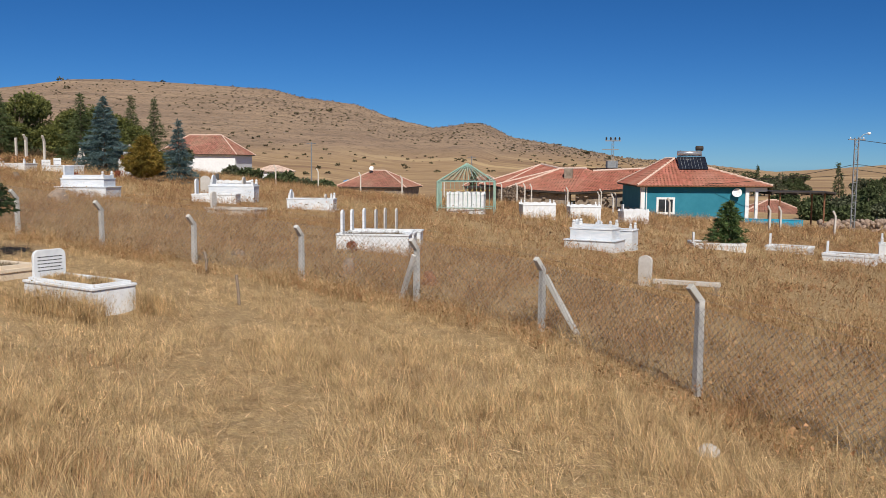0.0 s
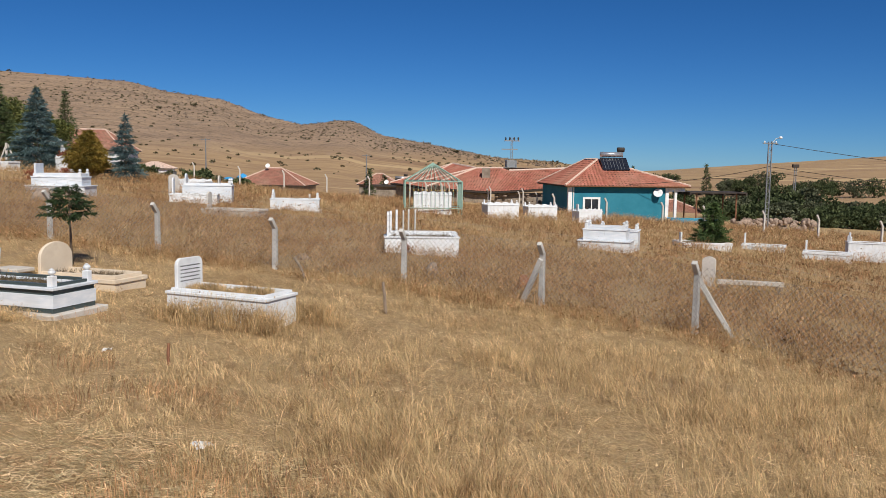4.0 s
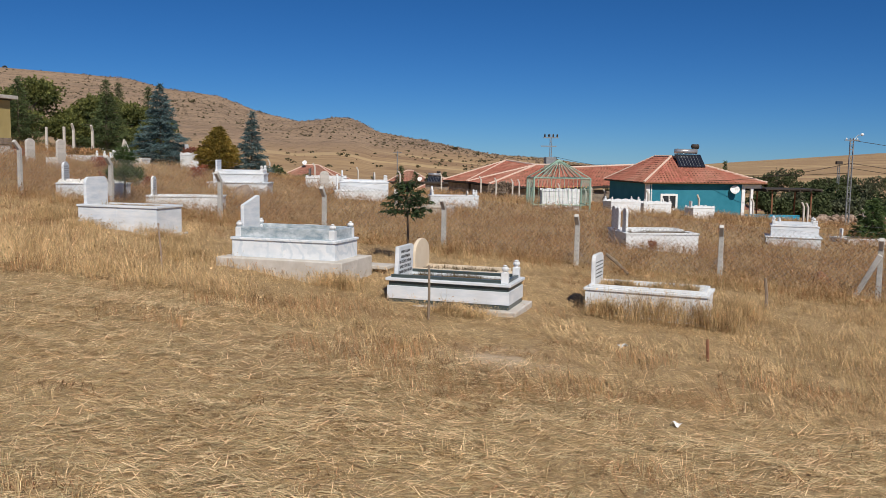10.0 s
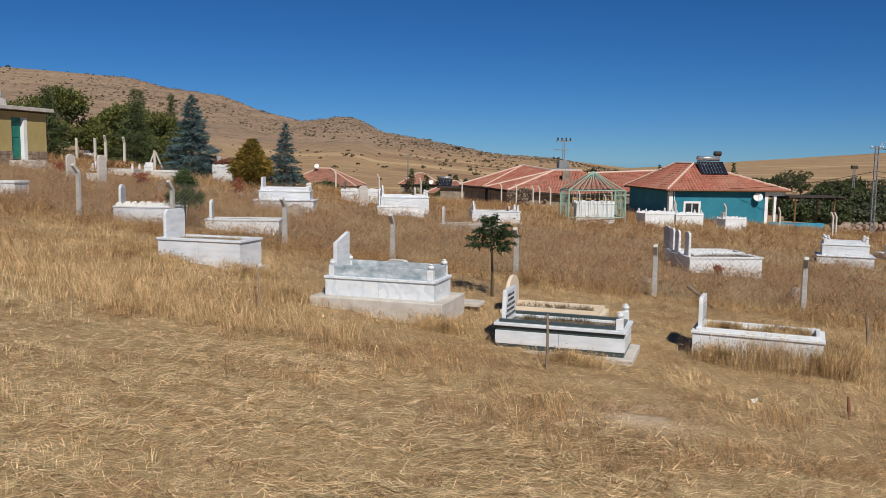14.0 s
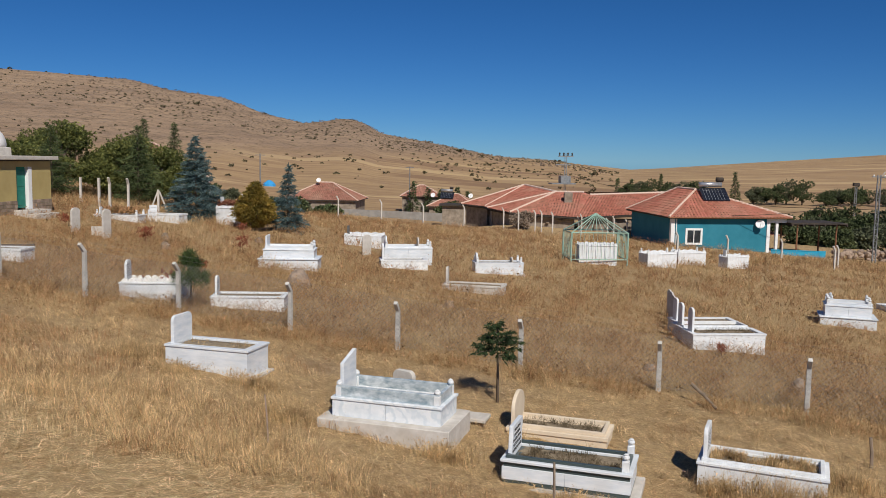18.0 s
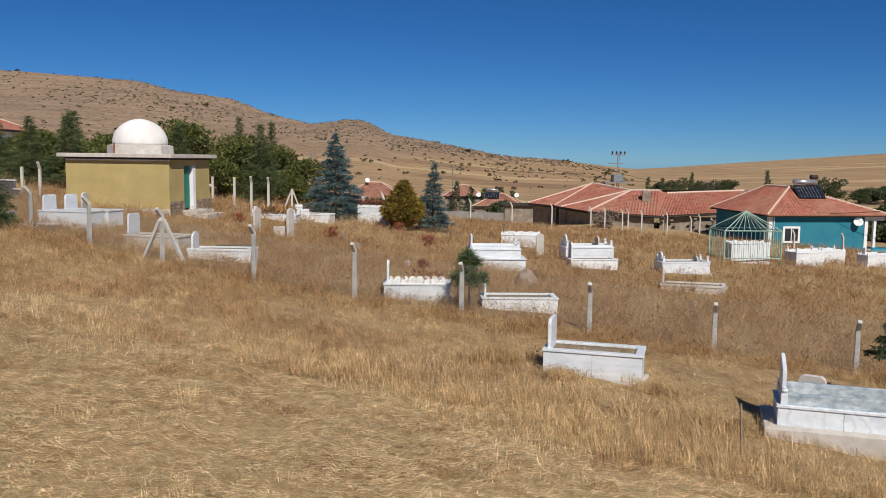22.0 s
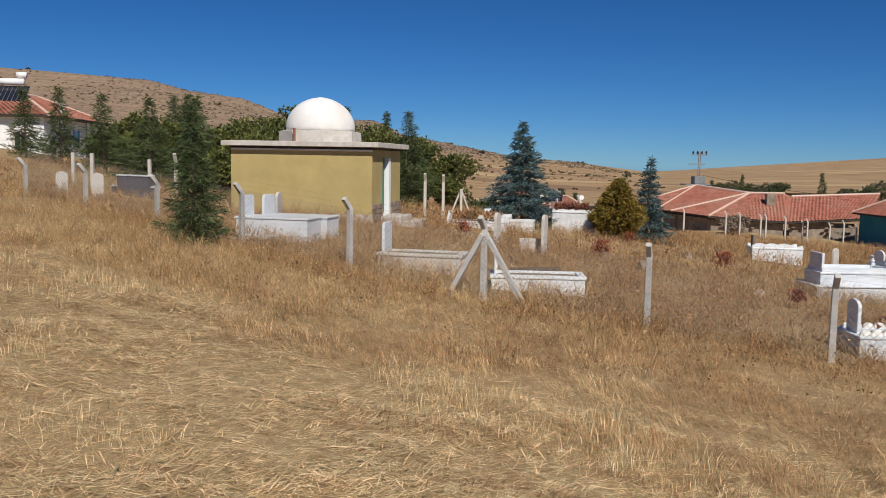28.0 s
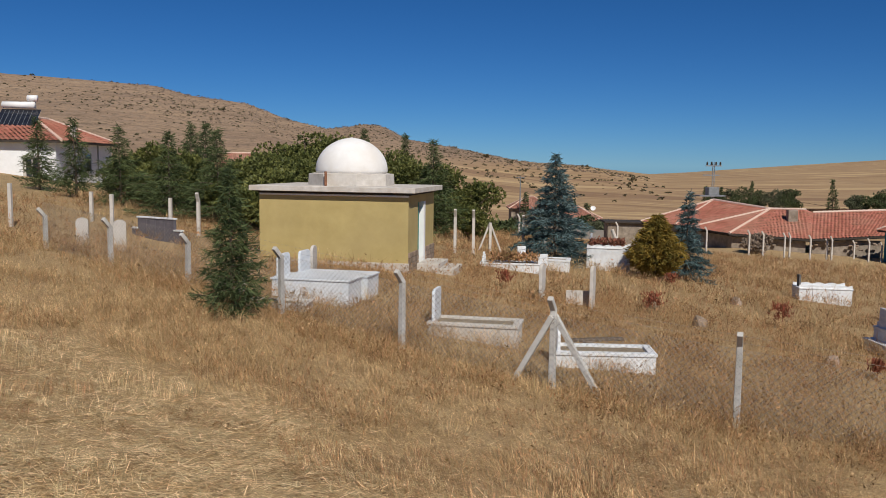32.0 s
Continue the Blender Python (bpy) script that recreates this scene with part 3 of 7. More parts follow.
def grave(fl, fr, top, w, label, mat=None, slab=0.0, slab_out=0.0, kerb=0.0, kerb_mat=None, band=None, fill="soil", stone=("arch", 0.5, 0.5), stone_mat=None, lines=0, finials=0, rail=0.05, tier=0.0, words=None, crest=None, group="graves of the village cemetery"):
    """A raised grave. fl, fr: the two ends of its long near side; top: height of its rim."""
    mat = mat or M_WHITE
    dx, dy = fr[0] - fl[0], fr[1] - fl[1]
    ln = math.hypot(dx, dy)
    yaw = math.degrees(math.atan2(dy, dx))
    gz0 = min(hz(*fl), hz(*fr)) - 0.02
    g = thing("grave", pose(fl[0], fl[1], gz0, 0, 0, yaw), label, "grave", group)
    h = max(0.16, top - gz0)
    z0 = -0.35
    if slab:
        o = slab_out
        part("base_slab", boxed(-o, ln + o, -o, w + o, z0, slab, 0.015), M_SLAB if not tier else mat, g)
        z0 = slab
    if tier:
        o = 0.16
        part("lower_tier", boxed(-o, ln + o, -o, w + o, z0, tier - 0.04, 0.006), mat, g)
        part("ledge", boxed(-o - 0.04, ln + o + 0.04, -o - 0.04, w + o + 0.04, tier - 0.04, tier, 0.008), M_MARBLE, g)
        z0 = tier
    t, hr = 0.04, h - rail
    if band:
        part("skirting", boxed(0.012, ln - 0.012, 0.012, w - 0.012, z0, z0 + 0.08, 0.004), band, g, "dark granite skirting")
        part("band", boxed(0.022, ln - 0.022, 0.022, w - 0.022, hr - 0.08, hr, 0.003), band, g, "dark granite band under the rim")
        lo, hi = z0 + 0.08, hr - 0.08
    else:
        lo, hi = z0, hr
    halves = 2 if ln > 1.5 else 1
    for k in range(halves):
        a, b = ln * k / halves + 0.002 * k, ln * (k + 1) / halves - 0.002
        part("side_panel", boxed(a, b, 0, t, lo, hi, 0.003), mat, g)
        part("side_panel", boxed(a, b, w - t, w, lo, hi, 0.003), mat, g)
    part("end_panel", boxed(0.003, t, t, w - t, lo, hi), mat, g)
    part("end_panel", boxed(ln - t, ln - 0.003, t, w - t, lo, hi), mat, g)
    o, rw = 0.025, 0.14
    if fill == "lid":
        part("lid", boxed(-o, ln + o, -o, w + o, hr, h, 0.008), mat, g)
    else:
        for a, b, c, d in ((-o, ln + o, -o, rw), (-o, ln + o, w - rw, w + o), (-o, rw, rw, w - rw), (ln - rw, ln + o, rw, w - rw)):
            part("rim", boxed(a, b, c, d, hr, h, 0.007), mat, g)
        bm = bmesh.new()
        bmesh.ops.create_grid(bm, x_segments=14, y_segments=8, size=0.5)
        for v in bm.verts:
            edge = max(abs(v.co.x), abs(v.co.y)) * 2
            v.co = Vector((rw + (v.co.x + 0.5) * (ln - 2 * rw), rw + (v.co.y + 0.5) * (w - 2 * rw), h - 0.05 + 0.05 * (1 - edge) + 0.02 * noise.noise(v.co * 9 + Vector((dx, dy, 0)))))
        part("soil", bm, M_SOIL, g, "dry bare soil", True)
        if fill in ("pebbles", "flowers"):
            rng = random.Random(int(fl[0] * 31))
            for i in range(int(ln / 0.215)):
                for y in (0.1, w - 0.1):
                    k = rng.uniform(0.9, 1.06)
                    arc = [(0.14 + i * 0.215 + 0.102 * k * math.cos(radians(q)), h + 0.02 + 0.085 * k * math.sin(radians(q))) for q in range(0, 181, 20)]
                    bm = prism([(arc[-1][0], h - 0.02)] + [(arc[0][0], h - 0.02)] + arc, y - 0.03, y + 0.03)
                    bmesh.ops.bevel(bm, geom=[e for e in bm.edges], offset=0.008, segments=1, affect="EDGES")
                    part("edging_stone", bm, M_PEBBLE, g)
    zk = h
    if kerb:
        i = 0.05
        km = kerb_mat or mat
        for a, b, c, d in ((i, ln - i, i, i + 0.07), (i, ln - i, w - i - 0.07, w - i), (i, i + 0.07, i + 0.07, w - i - 0.07), (ln - i - 0.07, ln - i, i + 0.07, w - i - 0.07)):
            part("kerb", boxed(a, b, c, d, h, h + kerb, 0.006), km, g)
        zk = h + kerb * 0.2
    if finials:
        spots = [(ln - 0.1, 0.1), (ln - 0.1, w - 0.1)] + ([(0.1, 0.1), (0.1, w - 0.1)] if finials == 4 else [])
        for x, y in spots:
            finial(g, x, y, h, 0.95 if kerb else 0.8)
    if crest == "scallop":
        for y in (0.05, w - 0.05):
            pts = [(x * ln / 24, h + 0.05 + 0.06 * abs(math.cos(x * math.pi / 6))) for x in range(25)]
            part("scalloped_board", prism([(ln, h), (0, h)][::-1] + pts[::-1], y - 0.02, y + 0.02), mat, g)
    if stone:
        headstone(g, 0.1, w / 2, h, *stone, stone_mat or mat, lines=lines, words=words)
    return g


GRAVE_A = grave((-24.62, 12.79), (-22.69, 12.71), 2.73, 0.92, "plain white marble grave with a rounded blank headstone", M_MARBLE, 0.08, 0.1, stone=("shoulder", 0.72, 0.58))
GRAVE_B = grave((-20.36, 11.52), (-18.24, 11.39), 2.29, 1.02, "white veined marble grave with grey marble kerb on a concrete slab", M_VEIN, 0.42, 0.22, kerb=0.2, kerb_mat=M_GREY, stone_mat=M_MARBLE, finials=4, stone=("slant", 0.62, 0.75))
GRAVE_C = grave((-16.95, 10.42), (-14.85, 10.26), 1.82, 1.0, "white marble grave with dark granite bands and inscribed headstone", M_MARBLE, 0.12, 0.14, band=M_DARK, kerb=0.05, kerb_mat=M_DARK, finials=2, stone=("lean", 0.8, 0.5), words=("YARIM KALAN", "HAYATIMIZIN", "EN G\u00dcZEL \u0130NSANI", "SEN\u0130 SEV\u0130YORUZ", "RUHUN \u015eAD OLSUN"))
GRAVE_D = grave((-17.25, 12.75), (-15.35, 12.60), 1.62, 0.9, "cream stone grave with a broad arched headstone and tapered kerb", M_CREAM, kerb=0.07, kerb_mat=M_CREAM, stone=("arch", 0.86, 0.62), rail=0.08)
GRAVE_E = grave((-13.76, 11.81), (-11.72, 11.48), 1.62, 0.93, "white stone grave filled with dry grass, inscribed headstone", M_WHITE, kerb=0.05, stone=("shoulder", 0.68, 0.55), lines=5)
grave((-29.91, 18.92), (-28.09, 19.40), 2.94, 0.95, "white grave edged with rounded pale stones, inscribed headstone", M_MARBLE, 0.1, 0.08, fill="pebbles", stone=("arch", 0.42, 0.62), lines=6)
grave((-27.15, 19.30), (-25.10, 19.90), 2.62, 0.9, "white stone grave with dry grass inside and small headstone", M_WHITE, stone=("arch", 0.38, 0.55), lines=5)
grave((-29.21, 27.10), (-27.33, 27.62), 3.15, 0.95, "two-tier white marble grave with a square headstone", M_MARBLE, tier=0.48, kerb=0.12, kerb_mat=M_MARBLE, fill="lid", stone=("rect", 0.72, 0.5), finials=2)
grave((-25.80, 31.30), (-23.95, 32.05), 2.42, 0.9, "low white grave with a tall rounded headstone", M_WHITE, stone=("arch", 0.45, 0.68))
GRAVE_I = grave((-26.2, 33.0), (-24.2, 33.8), 2.75, 1.0, "white marble double-height grave with two headstones", M_MARBLE, stone=("arch", 0.5, 0.5), finials=4, kerb=0.08)
headstone(GRAVE_I, 1.55, 0.5, 2.75 - GRAVE_I.matrix_world.translation.z, "arch", 0.5, 0.42, M_SLAB)
st = thing("grave_marker", at_ground(-27.5, 34.4, -30), "rounded grey headstone at the head of a low kerb", "headstone")
headstone(st, 0, 0, 0.1, "arch", 0.5, 0.85, M_SLAB, 0.08, 0, "slab")
GRAVE_J = grave((-22.15, 33.45), (-20.14, 34.2), 2.22, 0.95, "white marble grave with two small headstones and corner posts", M_MARBLE, 0.1, 0.1, stone=("arch", 0.4, 0.4), finials=4)
headstone(GRAVE_J, 1.7, 0.5, 2.22 - GRAVE_J.matrix_world.translation.z, "arch", 0.4, 0.2, M_SLAB)
grave((-22.24, 27.75), (-19.95, 27.85), 2.06, 0.9, "low kerbed grave overgrown with grass, worn narrow headstone", M_SLAB, stone=("arch", 0.34, 0.62), rail=0.08)
grave((-18.50, 43.62), (-16.51, 44.12), 2.2, 0.95, "white grave with scalloped side boards inside an iron cage", M_WHITE, crest="scallop", stone=None)
grave((-14.88, 46.08), (-13.28, 47.1), 1.6, 0.95, "white painted grave with scalloped sides and dry flowers", M_WHITE, crest="scallop", stone=None, finials=4)
grave((-13.12, 49.7), (-11.5, 50.6), 1.37, 0.95, "white painted grave with scalloped sides beside its twin", M_WHITE, crest="scallop", stone=None, finials=4)
grave((-10.2, 50.9), (-8.9, 51.9), 1.12, 0.8, "small white grave with scalloped sides", M_WHITE, crest="scallop", stone=("rect", 0.25, 0.4))
GRAVE_O = grave((-13.38, 22.90), (-11.27, 23.62), 1.70, 0.95, "white stone grave in a row of headstones", M_WHITE, stone=("arch", 0.36, 0.72), stone_mat=M_WHITE, lines=0)
grave((-13.65, 24.0), (-11.6, 24.7), 1.66, 0.9, "white grave beside its twin with a tall thin headstone", M_WHITE, kerb=0.06, stone=("arch", 0.36, 0.72), stone_mat=M_WHITE)
grave((-13.8, 25.1), (-11.85, 25.75), 1.64, 0.85, "white stone grave at the back of a row of three", M_WHITE, stone=("arch", 0.36, 0.72), stone_mat=M_WHITE)
for hx, hy, hh in ((-13.9, 26.5, 0.82), (-13.95, 27.3, 0.8), (-14.0, 28.3, 0.75)):
    st = thing("grave_marker", at_ground(hx, hy, 17), "tall thin weathered grey headstone standing in the grass", "headstone", "row of weathered headstones")
    headstone(st, 0, 0, 0.25, "arch", 0.36, hh, M_CONC, 0.055, 0, "slab")
grave((-8.25, 31.28), (-6.65, 31.12), 1.53, 0.95, "two-tier white marble grave with a narrow headstone and corner posts", M_MARBLE, tier=0.45, kerb=0.1, finials=4, stone=("arch", 0.25, 0.3))
grave((-7.8, 33.0), (-6.25, 32.9), 1.38, 0.9, "white marble grave behind a two-tier one", M_MARBLE, finials=4, stone=("rect", 0.25, 0.3))
grave((-4.41, 36.6), (-2.41, 37.2), 0.66, 1.6, "low white kerb round a young pine", M_WHITE, rail=0.1, stone=("rect", 0.22, 0.4))
grave((-1.79, 39.8), (0.03, 39.5), 0.42, 0.9, "low white kerbed grave with a slim marker post", M_WHITE, rail=0.1, stone=("rect", 0.15, 0.5))
grave((0.46, 37.4), (2.3, 37.0), 0.42, 0.9, "low white kerbed grave in tall grass", M_WHITE, rail=0.1, stone=("rect", 0.15, 0.45))
grave((2.6, 39.3), (4.5, 39.2), 0.72, 0.9, "white grave with upright posts at its corners", M_WHITE, finials=4, stone=("rect", 0.2, 0.4))
st = thing("grave_marker", at_ground(-4.07, 23.4, 78), "rounded grey headstone at the end of a stone beam", "headstone")
headstone(st, 0, 0, 0.0, "arch", 0.37, 1.44 - hz(-4.07, 23.4), M_SLAB, 0.1, 0, "slab")
st = thing("stone_kerb", pose(-3.85, 23.35, 0.68, 0, 0, -1), "long pale stone beam resting on low blocks", "kerb")
part("beam", boxed(0, 1.75, -0.09, 0.09, 0.02, 0.14, 0.012), M_SLAB, st)
for u in (0.1, 1.55):
    part("block", boxed(u, u + 0.18, -0.11, 0.11, -0.5, 0.02, 0.012), M_STONE, st)
grave((-37.04, 20.6), (-35.03, 21.0), 3.5, 0.9, "low white stone grave with a rounded headstone", M_WHITE, stone=("arch", 0.62, 0.52), rail=0.07)
grave((-39.96, 21.5), (-37.96, 21.6), 3.78, 0.95, "low grey-white grave with a plain pale headstone", M_SLAB, stone=("shoulder", 0.72, 0.70), rail=0.07, stone_mat=M_MARBLE)
GRAVE_V = grave((-44.3, 22.75), (-42.3, 22.8), 4.42, 1.0, "white marble family grave with a blank rounded headstone", M_MARBLE, stone=("shoulder", 0.72, 0.55), fill="lid")
grave((-44.2, 23.85), (-42.2, 23.9), 4.4, 0.95, "white marble grave beside its twin, rounded headstone", M_MARBLE, stone=("shoulder", 0.72, 0.55), fill="lid")
for hx, hy, hh in ((-44.3, 25.4, 0.75),):
    st = thing("grave_marker", at_ground(hx, hy, 8), "rounded weathered grey headstone behind the family grave", "headstone", "row of weathered headstones")
    headstone(st, 0, 0, 0.2, "arch", 0.5, hh, M_SLAB, 0.08, 0, "slab")
grave((-44.6, 21.3), (-42.9, 21.55), 4.0, 0.8, "low grey stone grave with a square headstone", M_SLAB, stone=("rect", 0.5, 0.45), rail=0.06)
grave((-41.3, 33.6), (-39.1, 33.9), 3.72, 0.95, "white grave planted with dry flowers, low posts", M_WHITE, finials=4, stone=("rect", 0.25, 0.35))
GRAVE_Y = grave((-38.0, 39.6), (-36.3, 39.5), 3.86, 0.95, "tall white box grave crowned with red flowers", M_WHITE, crest="scallop", stone=("rect", 0.3, 0.55))
grave((-29.88, 37.86), (-27.98, 38.10), 2.78, 0.95, "small white grave with scalloped sides and a dark headstone", M_WHITE, crest="scallop", stone=("rect", 0.3, 0.45), stone_mat=M_TIP)
for hx, hy, hz1 in ((-38.33, 28.22, 4.41), (-36.88, 28.28, 4.39)):
    st = thing("grave_marker", at_ground(hx, hy, -6), "tall narrow weathered headstone slab", "headstone", "pair of narrow headstones")
    headstone(st, 0, 0, 0.1, "arch", 0.48, hz1 - hz(hx, hy) - 0.1, M_SLAB, 0.09, 0, "slab")
st = thing("grave_end", at_ground(-37.3, 28.4, 8), "short broad grey stone slab set on edge", "headstone")
part("slab", boxed(-0.35, 0.35, -0.05, 0.05, -0.2, 0.4, 0.01), M_SLAB, st)
for hx, hy, ht in ((-53.05, 27.25, 5.38), (-51.56, 27.09, 5.36)):
    st = thing("grave_marker", at_ground(hx, hy, -62), "rounded pale headstone in tall grass", "headstone", "pair of rounded headstones")
    headstone(st, 0, 0, 0.05, "arch", 0.38, ht - hz(hx, hy) - 0.05, M_SLAB, 0.1, 0, "slab")
MONZ = 5.22 - 1.15
mon = thing("monument", pose(-53.2, 30.5, MONZ, 0, 0, -17), "dark grey tiled memorial wall with stepped ends", "monument")
for a, b, hgt in ((0.0, 1.87, 1.15), (-0.32, 0.0, 0.75), (1.87, 2.2, 0.75)):
    for i in range(max(1, int((b - a) / 0.45))):
        n = max(1, int((b - a) / 0.45))
        part("panel", boxed(a + (b - a) * i / n + 0.006, a + (b - a) * (i + 1) / n - 0.006, 0, 0.12, -0.3, hgt - 0.03, 0.004), M_SLATE, mon)
    part("coping", boxed(a - 0.02, b + 0.02, -0.03, 0.15, hgt - 0.03, hgt + 0.02, 0.004), M_WHITE, mon, "pale stone coping")

# iron cage round one grave
cage = thing("grave_cage", at_ground(-18.9, 43.25, 18), "pale green iron cage with a pointed canopy frame over a grave", "grave cage")
CL, CW, CH, CA = 3.1, 2.1, 1.6, 2.6
for x, y in ((0, 0), (CL, 0), (0, CW), (CL, CW)):
    part("corner_post", tube([(x, y, -0.2), (x, y, CH)], 0.05), M_GREEN, cage)
    part("roof_bar", tube([(x, y, CH), (CL / 2, CW / 2, CA)], 0.03), M_GREEN, cage)
for z in (0.15, CH):
    for a, b in (((0, 0), (CL, 0)), ((CL, 0), (CL, CW)), ((CL, CW), (0, CW)), ((0, CW), (0, 0))):
        part("rail", tube([(*a, z), (*b, z)], 0.03), M_GREEN, cage)
for i in range(1, 9):
    k = i / 9
    for y in (0, CW):
        part("roof_bar", tube([(CL * k, y, CH), (CL / 2, CW / 2, CA)], 0.018, steps=5), M_GREEN, cage)
for x in (0.0, CL):
    for i in range(1, 9):
        part("bar", tube([(x, CW * i / 9, 0.15), (x, CW * i / 9, CH)], 0.016, steps=5), M_GREEN, cage)
for i in range(1, 13):
    part("bar", tube([(CL * i / 13, 0, 0.15), (CL * i / 13, 0, CH)], 0.012, steps=5), M_GREEN, cage)
    part("gilt_knob", lathe([(0.01, -0.05), (0.04, 0.0), (0.01, 0.06)], 6, at=(CL * i / 13, -0.02, 1.12)), M_GILT, cage, "gilt ornament on a bar")

# ---- fence ----
POSTS = [(1.6, 10.1, 2.1), (-1.59, 12.81, 2.16), (-4.77, 15.58, 2.13), (-7.90, 16.65, 2.28), (-11.12, 17.14, 2.42), (-14.41, 17.30, 2.56), (-17.78, 17.60, 2.82), (-21.02, 17.68, 3.06), (-24.09, 17.82, 3.39), (-27.48, 17.88, 3.77), (-30.53, 17.96, 4.17), (-33.70, 18.25, 4.55), (-36.92, 18.67, 4.92), (-40.11, 19.60, 5.16), (-43.37, 20.92, 5.38), (-46.49, 22.25, 5.48), (-49.29, 23.09, 5.73), (-52.41, 24.45, 5.85)]


def fence_post(x, y, top, yaw, braces=(), label="grey concrete fence post with a bent-out top"):
    """A square concrete post; its bent arm points along its own -y and ends at x, y, top."""
    d = Vector((math.sin(radians(yaw)), -math.cos(radians(yaw)), 0)) * 0.22
    bx, by = x - d.x, y - d.y
    p = thing("fence_post", at_ground(bx, by, yaw), label, "fence post", "concrete posts of the cemetery fence")
    h = top - hz(bx, by) - 0.26
    bm = bmesh.new()
    sh = [(-0.062, 0.062, -0.062, 0.062, -0.4), (-0.052, 0.052, -0.052, 0.052, h)]
    loops = [[bm.verts.new(c) for c in ((a, c, z), (b, c, z), (b, e, z), (a, e, z))] for a, b, c, e, z in sh]
    for i in range(4):
        bm.faces.new((loops[0][i], loops[0][(i + 1) % 4], loops[1][(i + 1) % 4], loops[1][i]))
    bm.faces.new(loops[0][::-1])
    bm.faces.new(loops[1])
    bmesh.ops.bevel(bm, geom=[e for e in bm.edges], offset=0.01, segments=1, affect="EDGES")
    part("shaft", bm, M_CONC, p)
    bm = boxed(-0.05, 0.05, -0.05, 0.05, -0.03, 0.33, 0.008)
    bmesh.ops.transform(bm, matrix=pose(0, 0.01, h - 0.015, 42), verts=bm.verts)
    part("arm", bm, M_CONC, p)
    for bxx, byy in braces:
        foot = Vector((bxx, byy, -0.15))
        headp = Vector((0, 0, h - 0.12))
        dd = headp - foot
        bm = boxed(-0.05, 0.05, -0.05, 0.05, 0, dd.length, 0.008)
        bmesh.ops.transform(bm, matrix=Matrix.Translation(foot + Vector((0.0, 0.075 if bxx >= 0 else -0.075, 0))) @ dd.to_track_quat("Z", "Y").to_matrix().to_4x4(), verts=bm.verts)
        part("brace", bm, M_CONC, p)
    return p


yaws = []
for i, (x, y, z) in enumerate(POSTS):
    a, b = POSTS[max(0, i - 1)], POSTS[min(len(POSTS) - 1, i + 1)]
    yaws.append(math.degrees(math.atan2(a[1] - b[1], a[0] - b[0])))
BRACES = {2: ((0.72, 0.25),), 3: ((-0.55, 0.15),), 12: ((-0.85, 0.0), (0.92, 0.0))}
for i, (x, y, z) in enumerate(POSTS):
    fence_post(x, y, z, yaws[i] + (10 if i == 2 else 0), BRACES.get(i, ()), "grey concrete fence post propped by slanting concrete braces" if i in BRACES else "grey concrete fence post with a bent-out top")


def wire_panel(a, b):
    """Chain link between two post feet: crossed thin wires and three line wires."""
    ax, ay = a
    bx, by = b
    ln = math.hypot(bx - ax, by - ay)
    za, zb = hz(ax, ay), hz(bx, by)
    p = thing("chain_link_panel", Matrix.Identity(4), "loose grey chain-link wire mesh stretched between concrete posts", "wire fence", "chain-link panels of the cemetery fence")
    hgt, step, r = 1.28, 0.115, 0.0034
    segs = []
    k = -hgt
    while k < ln:
        for s in (1, -1):
            u0, u1 = (k, k + hgt)
            v0, v1 = (0.0, hgt) if s > 0 else (hgt, 0.0)
            if u0 < 0:
                v0 += (v1 - v0) * (-u0) / (u1 - u0)
                u0 = 0.0
            if u1 > ln:
                v1 = v0 + (v1 - v0) * (ln - u0) / (u1 - u0)
                u1 = ln
            if u1 - u0 > 0.02:
                segs.append((u0, v0, u1, v1, r))
        k += step
    for v in (0.05, 0.65, hgt):
        segs.append((0, v, ln, v, 0.002))
    for v in (hgt + 0.12, hgt + 0.24):
        segs.append((0, v, ln, v, 0.002))
    verts, faces = [], []
    nx, ny = -(by - ay) / ln, (bx - ax) / ln
    if ny > 0:
        nx, ny = -nx, -ny
    for u0, v0, u1, v1, rr in segs:
        n = len(verts)
        du, dv = u1 - u0, v1 - v0
        le = math.hypot(du, dv)
        pu, pv = -dv / le * rr, du / le * rr
        for u, v in ((u0, v0), (u1, v1)):
            bow = 0.05 * math.sin(math.pi * u / ln) * math.sin(math.pi * min(1, v / hgt))
            for cu, cv, cn in ((pu, pv, 0), (-pu * 0.5, -pv * 0.5, rr * 0.87), (-pu * 0.5, -pv * 0.5, -rr * 0.87)):
                f = (u + cu) / ln
                verts.append((ax + (bx - ax) * f + nx * (cn + 0.072 + bow), ay + (by - ay) * f + ny * (cn + 0.072 + bow), za + (zb - za) * f + 0.08 + v + cv))
        for i in range(3):
            j = (i + 1) % 3
            faces.append((n + i, n + j, n + 3 + j, n + 3 + i))
    mesh_object("mesh", verts, faces, M_WIRE, p)


feet = [(x + 0.22 * math.sin(radians(-w)), y + 0.22 * math.cos(radians(w))) for (x, y, z), w in zip(POSTS, yaws)]
for a, b in zip(feet, feet[1:]):
    wire_panel(a, b)


def far_post(x, y, h, yaw=0.0, bent=True):
    p = thing("boundary_post", at_ground(x, y, yaw), "slender pale concrete boundary post" + (" with a curved top" if bent else ""), "fence post", "far boundary posts")
    part("shaft", boxed(-0.06, 0.06, -0.06, 0.06, -0.3, h, 0.008), M_SLAB, p)
    if bent:
        bm = boxed(-0.055, 0.055, -0.055, 0.055, -0.02, 0.36, 0.008)
        bmesh.ops.transform(bm, matrix=pose(0, 0, h - 0.02, 28), verts=bm.verts)
        part("arm", bm, M_SLAB, p)


